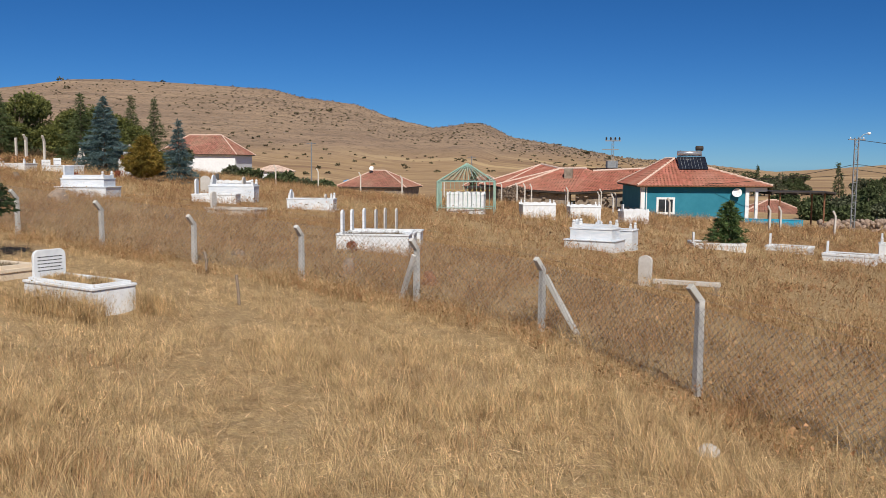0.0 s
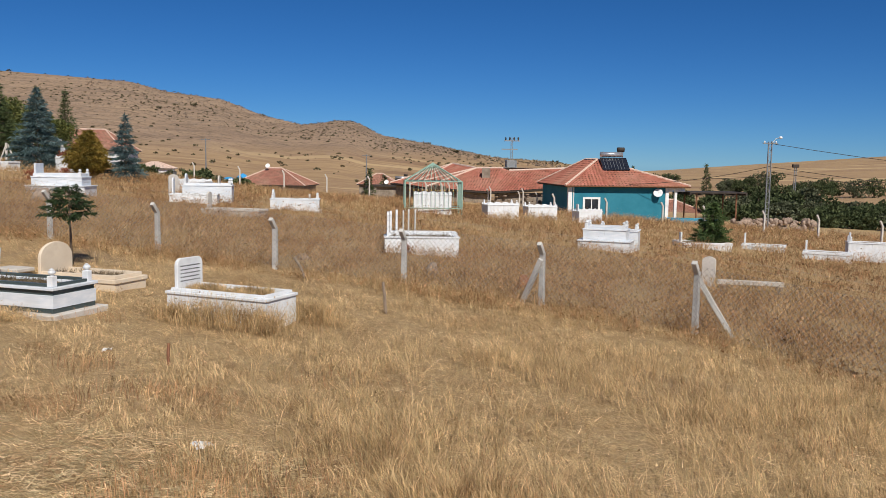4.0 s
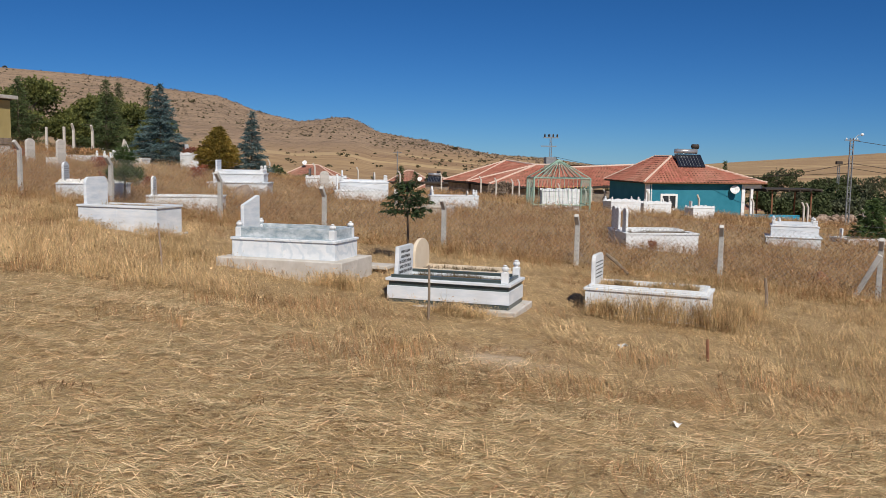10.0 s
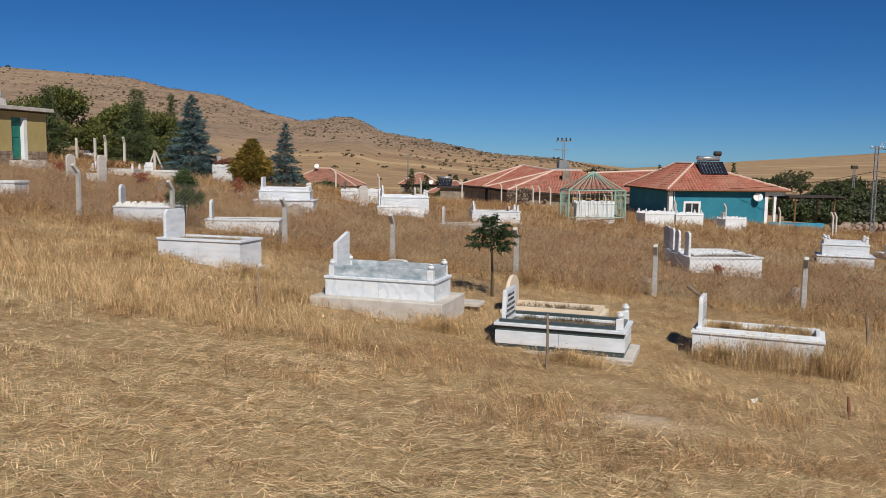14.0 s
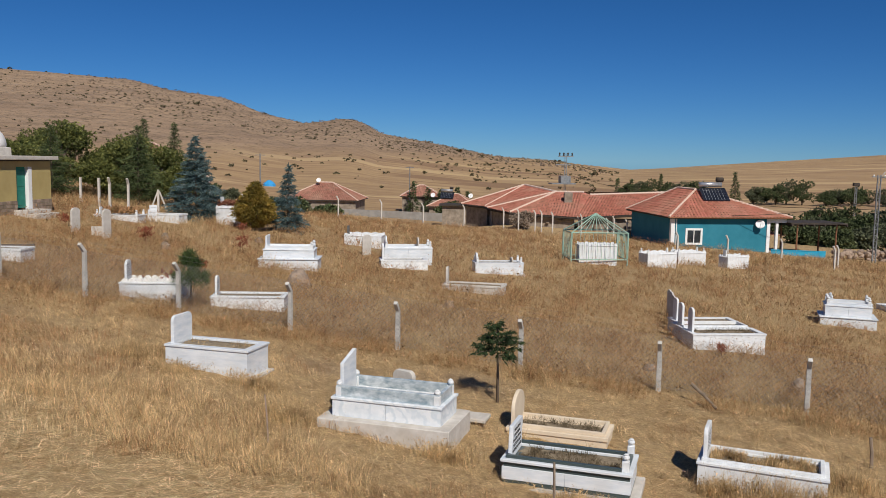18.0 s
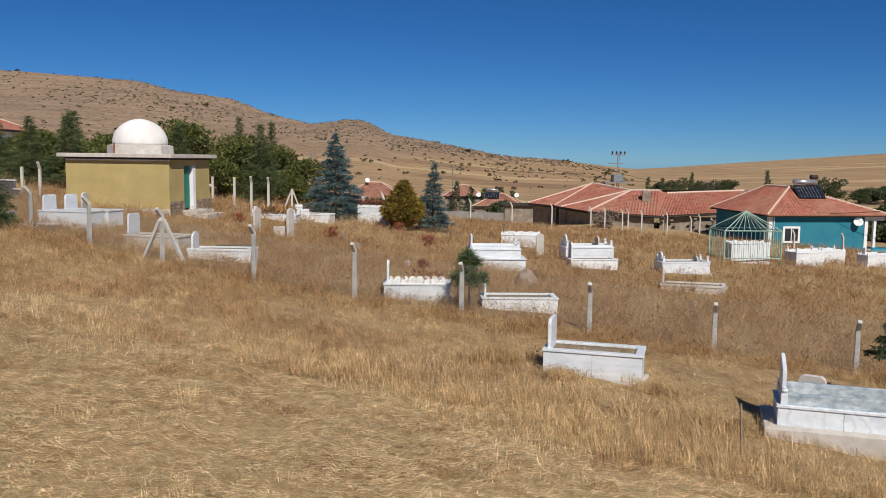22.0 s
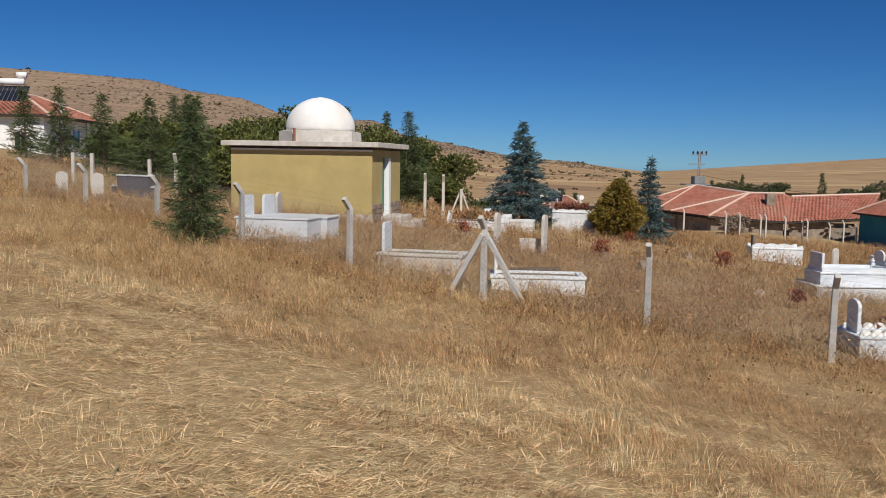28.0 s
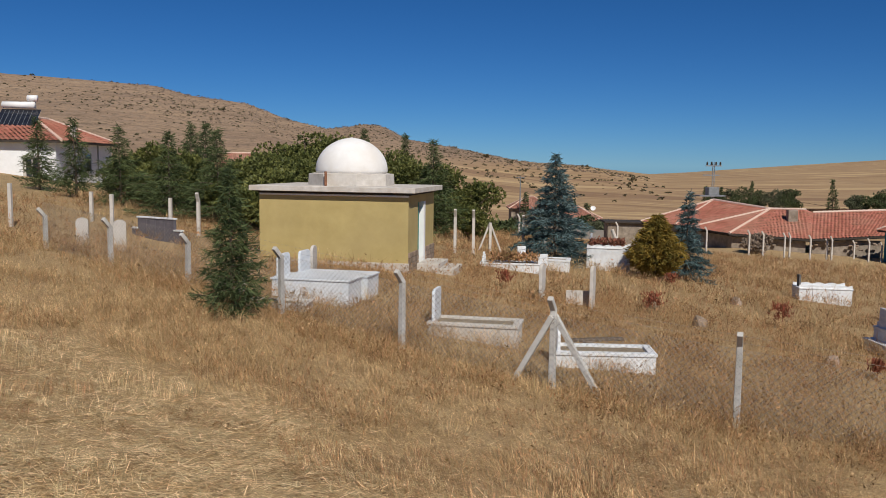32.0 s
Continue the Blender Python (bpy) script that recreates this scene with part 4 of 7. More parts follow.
# ---- domed tomb ----
tomb = thing("domed_tomb", pose(-47.38, 28.36, 4.02, 0, 0, 3.0), "ochre plastered square tomb with white dome and concrete roof", "tomb")
TL, TW, TH = 4.85, 3.75, 2.32
part("front_wall", boxed(0, TL, 0, 0.3, -0.6, TH), M_PLASTER, tomb)
part("back_wall", boxed(0, TL, TW - 0.3, TW, -0.6, TH), M_PLASTER, tomb)
part("west_wall", boxed(0, 0.3, 0.3, TW - 0.3, -0.6, TH), M_PLASTER, tomb)
DY0, DY1, DZ = 1.30, 2.35, 2.0
part("east_wall", boxed(TL - 0.3, TL, 0.3, DY0, -0.6, TH), M_PLASTER, tomb)
part("east_wall", boxed(TL - 0.3, TL, DY1, TW - 0.3, -0.6, TH), M_PLASTER, tomb)
part("lintel", boxed(TL - 0.3, TL, DY0, DY1, DZ, TH), M_PLASTER, tomb)
door = part("door", boxed(TL - 0.2, TL - 0.14, DY0, DY0 + 0.78, 0.12, DZ, 0.006), M_DOOR, tomb, "dark green door leaf")
for z in (0.25, 1.1):
    part("door_panel", boxed(TL - 0.145, TL - 0.125, DY0 + 0.1, DY0 + 0.68, z, z + 0.72, 0.006), M_DOOR, door)
part("door_jamb", boxed(TL - 0.22, TL + 0.02, DY0 + 0.8, DY1, -0.1, DZ, 0.006), M_WPAINT, tomb, "white painted door jamb")
rng = random.Random(4)
for (x0, x1, y0, y1) in ((TL, TL + 0.035, 0.0, DY0 - 0.02), (TL, TL + 0.035, DY1 + 0.02, TW)):
    y = y0
    while y < y1 - 0.05:
        w = min(rng.uniform(0.2, 0.36), y1 - y)
        z = -0.5
        while z < 0.34:
            part("cladding_stone", boxed(x0, x1 + rng.uniform(0, 0.02), y + 0.006, y + w - 0.006, z, z + 0.15, 0.005), M_STONE, tomb)
            z += 0.165
        y += w
part("plinth", boxed(-0.03, TL + 0.03, -0.04, 0.0, -0.6, 0.16), M_SLAB, tomb, "grey cement plinth")
part("door_step", boxed(TL + 0.05, TL + 0.75, DY0 - 0.3, DY1 + 0.3, -0.4, 0.06, 0.012), M_SLAB, tomb)
part("lower_step", boxed(TL + 0.75, TL + 1.25, DY0 - 0.35, DY1 + 0.2, -0.4, -0.08, 0.012), M_SLAB, tomb)
part("roof_slab", boxed(-0.25, TL + 0.25, -0.26, TW + 0.28, TH + 0.002, TH + 0.17, 0.012), M_SLAB, tomb, "grey concrete roof slab")
# dark strip standing in for the shaded gap beneath the roof slab
part("eaves_band", boxed(-0.05, TL + 0.06, -0.02, TW + 0.06, TH - 0.07, TH), M_FASCIA, tomb)
part("cement_edge", boxed(0.01, TL + 0.01, -0.015, 0.05, TH - 0.13, TH - 0.07, 0.01), M_DOME, tomb, "chipped pale cement edge")
cx, cy = TL / 2 + 0.02, TW / 2 + 0.05
tomb_drum = part("drum", lathe([(1.43, TH + 0.15), (1.41, TH + 0.54), (1.15, TH + 0.58)], 8), M_SLAB, tomb, "low octagonal plastered drum")
tomb_drum.matrix_local = pose(cx, cy, 0, 0, 0, 22.5)
part("dome", lathe([(1.17, TH + 0.54), (1.19, TH + 0.66)] + [(1.19 * math.cos(radians(k)) ** 1.06, TH + 0.66 + 1.06 * math.sin(radians(k))) for k in range(6, 88, 6)] + [(0.02, TH + 1.735)], 40, at=(cx, cy, 0)), M_DOME, tomb, "whitewashed dome", True)
part("vent_pipe", tube([(cx - 0.4, -0.1 + 0.55, TH + 0.1), (cx - 0.4, 0.45, TH + 0.62)], 0.045), M_RUST, tomb)


# ---- houses ----
def tiles(parent, bl, br, tl, tr, name="roof_slope", mat=None, sag=0.0, step=0.36):
    """A tiled slope between its eave bl-br and its top tl-tr, in overlapping rows of single tiles."""
    bl, br, tl, tr = (np.array(p, float) for p in (bl, br, tl, tr))
    nrm = np.cross(br - bl, (tl + tr) / 2 - bl)
    nrm = nrm / np.linalg.norm(nrm)
    n = max(3, int(np.linalg.norm((tl + tr) / 2 - (bl + br) / 2) / step))
    rng = np.random.RandomState(int(abs(bl[0] * 10)) % 1000)
    verts, faces = [], []
    for i in range(n):
        a0, b0 = bl + (tl - bl) * i / n, br + (tr - br) * i / n
        a1, b1 = bl + (tl - bl) * (i + 1.12) / n, br + (tr - br) * (i + 1.12) / n
        m = max(1, int(np.linalg.norm(b0 - a0) / 0.30))
        for j in range(m):
            s0, s1 = j / m, (j + 1) / m
            k = len(verts)
            lift = 0.045 + rng.uniform(-0.012, 0.012)
            dip = -sag * math.sin(math.pi * (j + 0.5) / m) * math.sin(math.pi * min(1, (i + 0.5) / n))
            up = np.array([0, 0, dip])
            mid = (s0 + s1) / 2
            for q in (a0 + (b0 - a0) * s0 + nrm * (lift - 0.03), a0 + (b0 - a0) * mid + nrm * (lift + 0.035), a0 + (b0 - a0) * s1 + nrm * (lift - 0.03), a1 + (b1 - a1) * s0, a1 + (b1 - a1) * mid + nrm * 0.045, a1 + (b1 - a1) * s1):
                verts.append(q + up)
            faces += [(k, k + 1, k + 4, k + 3), (k + 1, k + 2, k + 5, k + 4)]
    return mesh_object(name, verts, faces, mat or M_ROOF, parent, False)


def roof_base(parent, corners, tops, name="roof_deck"):
    """The closed body under the tiles."""
    bm = bmesh.new()
    lo = [bm.verts.new((x, y, z - 0.12)) for x, y, z in corners]
    hi = [bm.verts.new((x, y, z)) for x, y, z in corners]
    tp = [bm.verts.new((x, y, z - 0.02)) for x, y, z in tops]
    bm.faces.new(lo[::-1])
    for i in range(4):
        bm.faces.new((lo[i], lo[(i + 1) % 4], hi[(i + 1) % 4], hi[i]))
    if len(tp) == 1:
        for i in range(4):
            bm.faces.new((hi[i], hi[(i + 1) % 4], tp[0]))
    else:
        bm.faces.new((hi[0], hi[1], tp[1], tp[0]))
        bm.faces.new((hi[1], hi[2], tp[1]))
        bm.faces.new((hi[2], hi[3], tp[0], tp[1]))
        bm.faces.new((hi[3], hi[0], tp[0]))
    return part(name, bm, M_FASCIA, parent)


def ridge_caps(parent, a, b, mat=None, r=0.11):
    """A row of half-round ridge tiles, each a piece of its own."""
    a, b = Vector(a), Vector(b)
    n = max(2, int((b - a).length / 0.42))
    step = (b - a) / n
    first = part("ridge_tile", tube([Vector((0, 0, 0.05)), step * 1.1 + Vector((0, 0, 0.03))], r, r * 0.85, 7), mat or M_RIDGE, parent)
    first.location = a
    for i in range(1, n):
        o = new("ridge_tile", first.data)
        o.parent, o.location = parent, a + step * i


def window(parent, x, z0, z1, w, y, frame_mat=None, mullions=2, depth=0.12):
    """A framed window in a wall whose outer face lies at y and faces -y."""
    fm = frame_mat or M_WPAINT
    wd_ = part("window", boxed(x, x + w, y - 0.01, y + depth, z0, z1), M_GLASSY, parent, "dark window glass")
    for a, b, c, d in ((x - 0.16, x + 0.02, z0 - 0.16, z1 + 0.16), (x + w - 0.02, x + w + 0.16, z0 - 0.16, z1 + 0.16), (x + 0.02, x + w - 0.02, z1 - 0.02, z1 + 0.16), (x + 0.02, x + w - 0.02, z0 - 0.16, z0 + 0.02)):
        part("frame", boxed(a, b, y - 0.06, y + 0.05, c, d, 0.008), fm, wd_)
    for i in range(1, mullions):
        u = x + w * i / mullions
        part("mullion", boxed(u - 0.035, u + 0.035, y - 0.04, y + 0.03, z0, z1), fm, wd_)
    return wd_


def dish(x, y, z, yaw, r=0.45, parent=None, label="white satellite dish"):
    d = part("satellite_dish", lathe([(0.02, 0.0), (r * 0.5, 0.035), (r, 0.14), (r + 0.012, 0.14), (r * 0.5, 0.015), (0.02, -0.015)], 20), M_WPAINT, parent, label, True)
    d.matrix_local = pose(x, y, z, 65, 0, yaw)
    arm = part("arm", tube([(0, -r * 0.9, 0.1), (0, -0.05, 0.42)], 0.012, steps=5), M_METAL, d)
    return d


def solar_heater(parent, x, y, z, yaw, cistern=None, word="dark upper cistern", tank=None):
    s = part("solar_heater", boxed(-1.2, 1.2, 0.0, 0.08, 0, 1.65, 0.01), M_PANEL, parent, "dark solar collector panels")
    s.matrix_local = pose(x, y, z, -50, 0, yaw)
    f = part("tank", tube([(-1.15, -0.2, 1.82), (0.85, -0.2, 1.82)], 0.22, steps=14), tank or M_TANK, s, "white hot-water tank" if tank else "steel hot-water tank", True)
    part("cistern", tube([(0.4, -0.52, 2.12), (1.0, -0.52, 2.12)], 0.21, steps=12), cistern or M_FASCIA, s, word, True)
    for u in (-0.9, 0.9):
        part("stand_leg", tube([(u, -0.4, 2.0), (u, 1.0, 1.0)], 0.025, steps=5), M_METAL, s)
    for i in range(7):
        part("tube_strip", boxed(-0.95 + i * 0.28, -0.93 + i * 0.28, -0.012, 0.0, 0.04, 1.5), M_METAL, s)
    return s


# blue house
blue = thing("blue_house", pose(-13.37, 71.94, 0, 0, 0, 19.9), "teal-blue plastered bungalow with a red tiled hip roof", "house")
BE, BG = 2.12, -1.1
BL_, BD = 11.0, 11.5
part("front_wall", boxed(0.45, 9.15, 0.5, 0.75, BG - 0.6, BE), M_BLUE, blue)
part("back_wall", boxed(0.45, 9.15, BD - 0.7, BD - 0.45, BG - 0.6, BE), M_BLUE, blue)
part("west_wall", boxed(0.45, 0.7, 0.75, BD - 0.7, BG - 0.6, BE), M_BLUE, blue)
part("east_wall", boxed(8.9, 9.15, 0.75, BD - 0.7, BG - 0.6, BE), M_BLUE, blue)
part("corner_pilaster", boxed(0.38, 0.72, 0.42, 0.80, BG - 0.6, BE - 0.02, 0.01), M_WPAINT, blue, "white corner pilaster")
part("corner_pilaster", boxed(8.95, 9.25, 0.42, 0.75, BG - 0.6, BE - 0.02, 0.01), M_WPAINT, blue, "white corner pilaster")
window(blue, 1.85, -0.10, 1.0, 1.2, 0.5)
ce, ct = ((0, 0, BE), (BL_, 0, BE + 0.05), (BL_, BD, BE), (0, BD, BE)), ((3.7, 3.6, 4.36), (3.7, 7.9, 4.36))
roof_base(blue, ce[1:] + ce[:1], ct)
tiles(blue, ce[0], ce[1], ct[0], (3.75, 3.6, 4.36))
tiles(blue, ce[3], ce[0], ct[1], ct[0])
tiles(blue, ce[1], ce[2], ct[0], ct[1])
tiles(blue, ce[2], ce[3], ct[1], ct[1])
for a, b in ((ce[0], ct[0]), (ce[1], ct[0]), (ce[3], ct[1]), (ce[2], ct[1]), (ct[0], ct[1])):
    ridge_caps(blue, a, b)
part("gutter", tube([(0, -0.03, BE - 0.03), (BL_, -0.03, BE + 0.02)], 0.06, steps=6), M_RUST, blue, "brown gutter")
part("downpipe", tube([(0.85, 0.44, BE - 0.1), (0.85, 0.44, BG)], 0.045, steps=6), M_WPAINT, blue)
dish(8.2, 0.2, 1.55, -20, 0.38, blue)
solar_heater(blue, 5.0, 1.9, 3.52, 0)
part("porch_beam", boxed(9.25, 10.7, 0.42, 0.7, BE - 0.42, BE - 0.02, 0.01), M_WPAINT, blue, "white porch beam")
part("porch_column", boxed(9.75, 9.98, 0.4, 0.63, BG - 0.3, BE - 0.43, 0.01), M_WPAINT, blue, "white porch column")
part("porch_column", boxed(9.75, 9.98, 4.0, 4.23, BG - 0.3, BE - 0.1, 0.01), M_WPAINT, blue)
part("porch_floor", boxed(9.15, 11.5, 0.3, 6, BG - 0.6, BG + 0.15), M_SLAB, blue)
perg = thing("pergola", pose(-2.9, 75.9, -1.15, 0, 0, 19.9), "dark timber lean-to shelter beside a house", "shelter")
for x, y in ((0.6, 0.4), (4.2, 0.4), (0.6, 3.2), (4.2, 3.2)):
    part("post", tube([(x, y, -0.3), (x, y, 2.75)], 0.07, steps=6), M_RUST, perg)
part("roof_sheet", boxed(-0.2, 5.0, 0, 3.8, 2.75, 2.87), M_FASCIA, perg)
for i in range(6):
    part("rafter", boxed(-0.2 + i, -0.1 + i, -0.15, 3.9, 2.6, 2.75), M_FASCIA, perg)
yard = thing("yard_wall", pose(-4.9, 73.4, -1.45, 0, 0, 2), "low turquoise painted yard wall", "wall", kind="structure")
part("wall_face", boxed(0, 4.3, 0, 0.2, -0.5, 0.98, 0.01), M_TURQ, yard)
part("coping", boxed(-0.03, 4.33, -0.03, 0.23, 0.984, 1.04, 0.01), M_TURQ, yard)
rub = thing("rubble_wall", pose(0.6, 76.5, -1.3, 0, 0, 12), "tumbled dry stone wall", "wall", kind="structure")
bm = bmesh.new()
rng = random.Random(11)
for i in range(90):
    bmesh.ops.create_icosphere(bm, subdivisions=1, radius=rng.uniform(0.16, 0.34), matrix=Matrix.LocRotScale((rng.uniform(0, 7), rng.uniform(-0.4, 0.4), rng.uniform(-0.1, 0.75)), Euler((rng.random() * 3, rng.random() * 3, 0)), (1.2, 0.9, 0.7)))
part("stones", bm, M_STONE, rub)

# long old house with sagging roofs
old = thing("old_farmhouse", Matrix.Identity(4), "old stone farmhouse with weathered sagging red tile roofs", "house")
P1, Q, R3, R4 = (-29.7, 98.8, 3.75), (-25.0, 90.3, 3.32), (-21.3, 89.6, 3.12), (-13.6, 89.9, 3.55)
EB, EA, EC1, EC2, EM, ER = (-37.1, 97.5, 1.35), (-33.6, 94.4, 1.28), (-32.3, 89.2, 1.42), (-29.05, 84.3, 1.32), (-22.2, 84.4, 1.02), (-16.0, 84.9, 1.5)
BK1, BK2, BK3 = (-30.0, 105.0, 1.2), (-20.0, 97.0, 1.2), (-12.0, 96.0, 1.2)
R3a = (-22.0, 89.3, 3.38)
for a, b, c, d in ((EB, EA, P1, P1), (EA, EC1, P1, Q), (EC1, EC2, Q, Q), (EC2, EM, Q, R3a), (EM, ER, R3, R4), (BK2, BK1, Q, P1), (BK1, EB, P1, P1), (BK3, BK2, R4, Q), (ER, BK3, R4, R4)):
    tiles(old, a, b, c, d)
bm = bmesh.new()
for pts in ((EB, EA, P1), (EA, EC1, Q, P1), (EC1, EC2, Q), (EC2, EM, R3a, Q), (EM, ER, R4, R3), (EM, R3, R3a), (BK2, BK1, P1, Q), (BK1, EB, P1), (BK3, BK2, Q, R4), (ER, BK3, R4)):
    bm.faces.new([bm.verts.new((x, y, z - 0.22)) for x, y, z in pts])
part("roof_deck", bm, M_FASCIA, old)
tiles(old, (EM[0] - 0.05, EM[1], EM[2]), (EM[0] + 0.05, EM[1], EM[2]), R3a, R3)
for a, b in ((EA, P1), (EB, P1), (P1, Q), (EC2, Q), (EC1, Q), (Q, R3a), (R3, R4)):
    ridge_caps(old, a, b, r=0.13)
for k, (a, b) in enumerate(((EB, EA), (EA, EC1), (EC1, EC2), (EC2, EM), (EM, ER))):
    va, vb = Vector(a), Vector(b)
    d = (vb - va).normalized()
    nrm = Vector((-d.y, d.x, 0))
    va, vb = va + nrm * 0.55 + d * 0.3, vb + nrm * 0.55 - d * 0.3
    ang = math.degrees(math.atan2(d.y, d.x))
    w = part("wall", boxed(0, (vb - va).length, 0, 0.5, -2.6, min(a[2], b[2]) - 0.05 - a[2] + 0.0), M_RUBBLE, old)
    w.matrix_local = pose(va.x, va.y, a[2], 0, 0, ang)
    g = part("eaves_board", boxed(0.0, (Vector(b) - Vector(a)).length, -0.03, 0.06, -0.16, -0.01), M_FASCIA, old)
    dz = math.degrees(math.asin((b[2] - a[2]) / (Vector(b) - Vector(a)).length))
    g.matrix_local = pose(a[0], a[1], a[2], 0, -dz, ang)
chim = part("chimney", boxed(-0.42, 0.42, -0.4, 0.4, -1.9, 0.0, 0.03), M_RUBBLE, old, "broken stone chimney stack")
chim.matrix_local = pose(-23.4, 87.6, 3.42, 0, 0, 8)
rng = random.Random(21)
for i in range(26):
    s = part("loose_stone", boxed(-0.16, 0.16, -0.1, 0.1, 0, 0.14, 0.03), M_STONE, old)
    k = rng.random()
    s.matrix_local = pose(-29 + 12.5 * k, 84.75 + rng.uniform(-0.06, 0.04), 0.85 - 0.3 * k + rng.uniform(-0.5, 0.25), rng.uniform(-8, 8), rng.uniform(-8, 8), rng.uniform(-20, 20))


def hip_house(name, x, y, yaw, ln, dp, ze, zr, ground_z, wall_mat, label, apex=None, wins=(), over=0.45, roof=None):
    """A plain house under a hipped tile roof; x, y is the near eave corner at its own origin."""
    h = thing(name, pose(x, y, 0, 0, 0, yaw), label, "house")
    o = over
    for nm, a in (("front_wall", (o, ln - o, o, o + 0.25)), ("back_wall", (o, ln - o, dp - o - 0.25, dp - o)), ("side_wall", (o, o + 0.25, o + 0.25, dp - o - 0.25)), ("side_wall", (ln - o - 0.25, ln - o, o + 0.25, dp - o - 0.25))):
        part(nm, boxed(*a, ground_z - 0.8, ze), wall_mat, h)
    ce = ((0, 0, ze), (ln, 0, ze), (ln, dp, ze), (0, dp, ze))
    k = min(ln, dp) / 2
    ct = apex or (((k, dp / 2, zr), (ln - k, dp / 2, zr)) if ln >= dp else ((ln / 2, k, zr), (ln / 2, dp - k, zr)))
    if ln >= dp and not apex:
        roof_base(h, ce, ct)
        pairs = ((0, 1, 0, 1), (1, 2, 1, 1), (2, 3, 1, 0), (3, 0, 0, 0))
    else:
        roof_base(h, ce[1:] + ce[:1], ct)
        pairs = ((1, 2, 0, 1), (2, 3, 1, 1), (3, 0, 1, 0), (0, 1, 0, 0))
    for i, j, p, q in pairs:
        tiles(h, ce[i], ce[j], ct[p], ct[q], mat=roof or M_FARROOF)
        ridge_caps(h, ce[i], ct[p])
        if p != q:
            ridge_caps(h, ct[p], ct[q])
    for x0, z0, z1, w in wins:
        window(h, x0, z0, z1, w, o)
    return h


white = hip_house("white_house", -79.3, 44.48, 20, 10.0, 13.0, 8.28, 9.85, 5.5, M_WPAINT, "white plastered house with red tiled roof and grey window surrounds", ((6.4, 5.8, 9.85), (6.4, 8.4, 9.85)), over=0.5, roof=M_ROOF)
window(white, 7.75, 6.0, 7.25, 0.75, 0.5, M_SLAB)
window(white, 3.0, 6.0, 7.25, 1.1, 0.5, M_SLAB)
sw = part("side_window", boxed(9.48, 9.54, 6.2, 7.2, 6.4, 7.5), M_GLASSY, white)
for a in ((9.47, 9.57, 6.08, 6.2, 6.3, 7.6), (9.47, 9.57, 7.2, 7.32, 6.3, 7.6)):
    part("frame", boxed(*a), M_METAL, sw)
part("downpipe", tube([(9.56, 8.9, 8.2), (9.56, 8.9, 5.2)], 0.05, steps=6), M_METAL, white)
part("chimney", boxed(9.25, 9.55, 4.05, 4.35, 8.2, 9.35, 0.02), M_SLAB, white, "grey rendered chimney")
solar_heater(white, 6.0, 3.6, 9.3, 0, M_WPAINT, "white upper cistern", M_WPAINT)
far_a = hip_house("far_house", -71.0, 121.0, 10, 12.0, 10.0, -0.05, 2.55, -2.4, M_RUBBLE, "distant stone-walled house with a red tiled hip roof and dish")
dish(5.0, 4.0, 2.9, 0, 0.36, far_a)
hip_house("far_house", -60.5, 150.0, 14, 8.0, 7.0, -0.4, 1.6, -2.6, M_RUBBLE, "distant low house with a red roof behind a wall")
fb = hip_house("far_house", -53.0, 141.0, 4, 9.0, 8.0, -1.6, 0.5, -3.5, M_RUBBLE, "distant low red-roofed house with a solar heater")
solar_heater(fb, 3.2, 2.0, -0.2, 0)
for u, vv in ((1.0, 1.0), (7.5, 2.0)):
    dish(u, vv, 0.3, 0, 0.4, fb)
hip_house("far_house", -101.3, 113.7, 15, 14.4, 8.6, 5.0, 8.3, 0.0, M_WPAINT, "distant white-walled house with a dull red hip roof behind spruces")
hip_house("far_house", -113.5, 158.0, 25, 8.6, 7.0, 1.7, 3.0, -1.6, M_WPAINT, "small white distant house under a pale tan roof", None, ((1.4, 0.2, 1.2, 0.8), (4.4, 0.2, 1.2, 0.8)), roof=M_RIDGE)
hip_house("far_house", -8.0, 105.0, 12, 9.0, 8.0, -2.0, -0.3, -4.0, M_RUBBLE, "distant house with an orange tiled roof behind trees")
hip_house("far_house", 22.0, 125.0, 10, 6.0, 6.0, -2.6, -1.0, -4.2, M_RUBBLE, "distant orange-roofed house among trees")
gw = thing("garden_wall", pose(-68.0, 118.0, -2.4, 0, 0, -9), "long grey concrete block wall before the far houses", "wall", kind="structure")
for i in range(14):
    part("wall_panel", boxed(i * 1.95, i * 1.95 + 1.94, 0, 0.25, -1.2, 1.45), M_BLOCK, gw)
shed = thing("shed", pose(-40.9, 103.5, -0.9, 0, 0, 12), "low mud-walled shed with a flat board roof", "shed")
part("wall_front", boxed(0, 4.2, 0, 0.3, -1.0, 1.6), M_RUBBLE, shed)
part("wall_side", boxed(0, 0.3, 0.3, 3.0, -1.0, 1.6), M_RUBBLE, shed)
part("roof_board", boxed(-0.4, 4.6, -0.4, 3.4, 1.6, 1.78), M_FASCIA, shed)

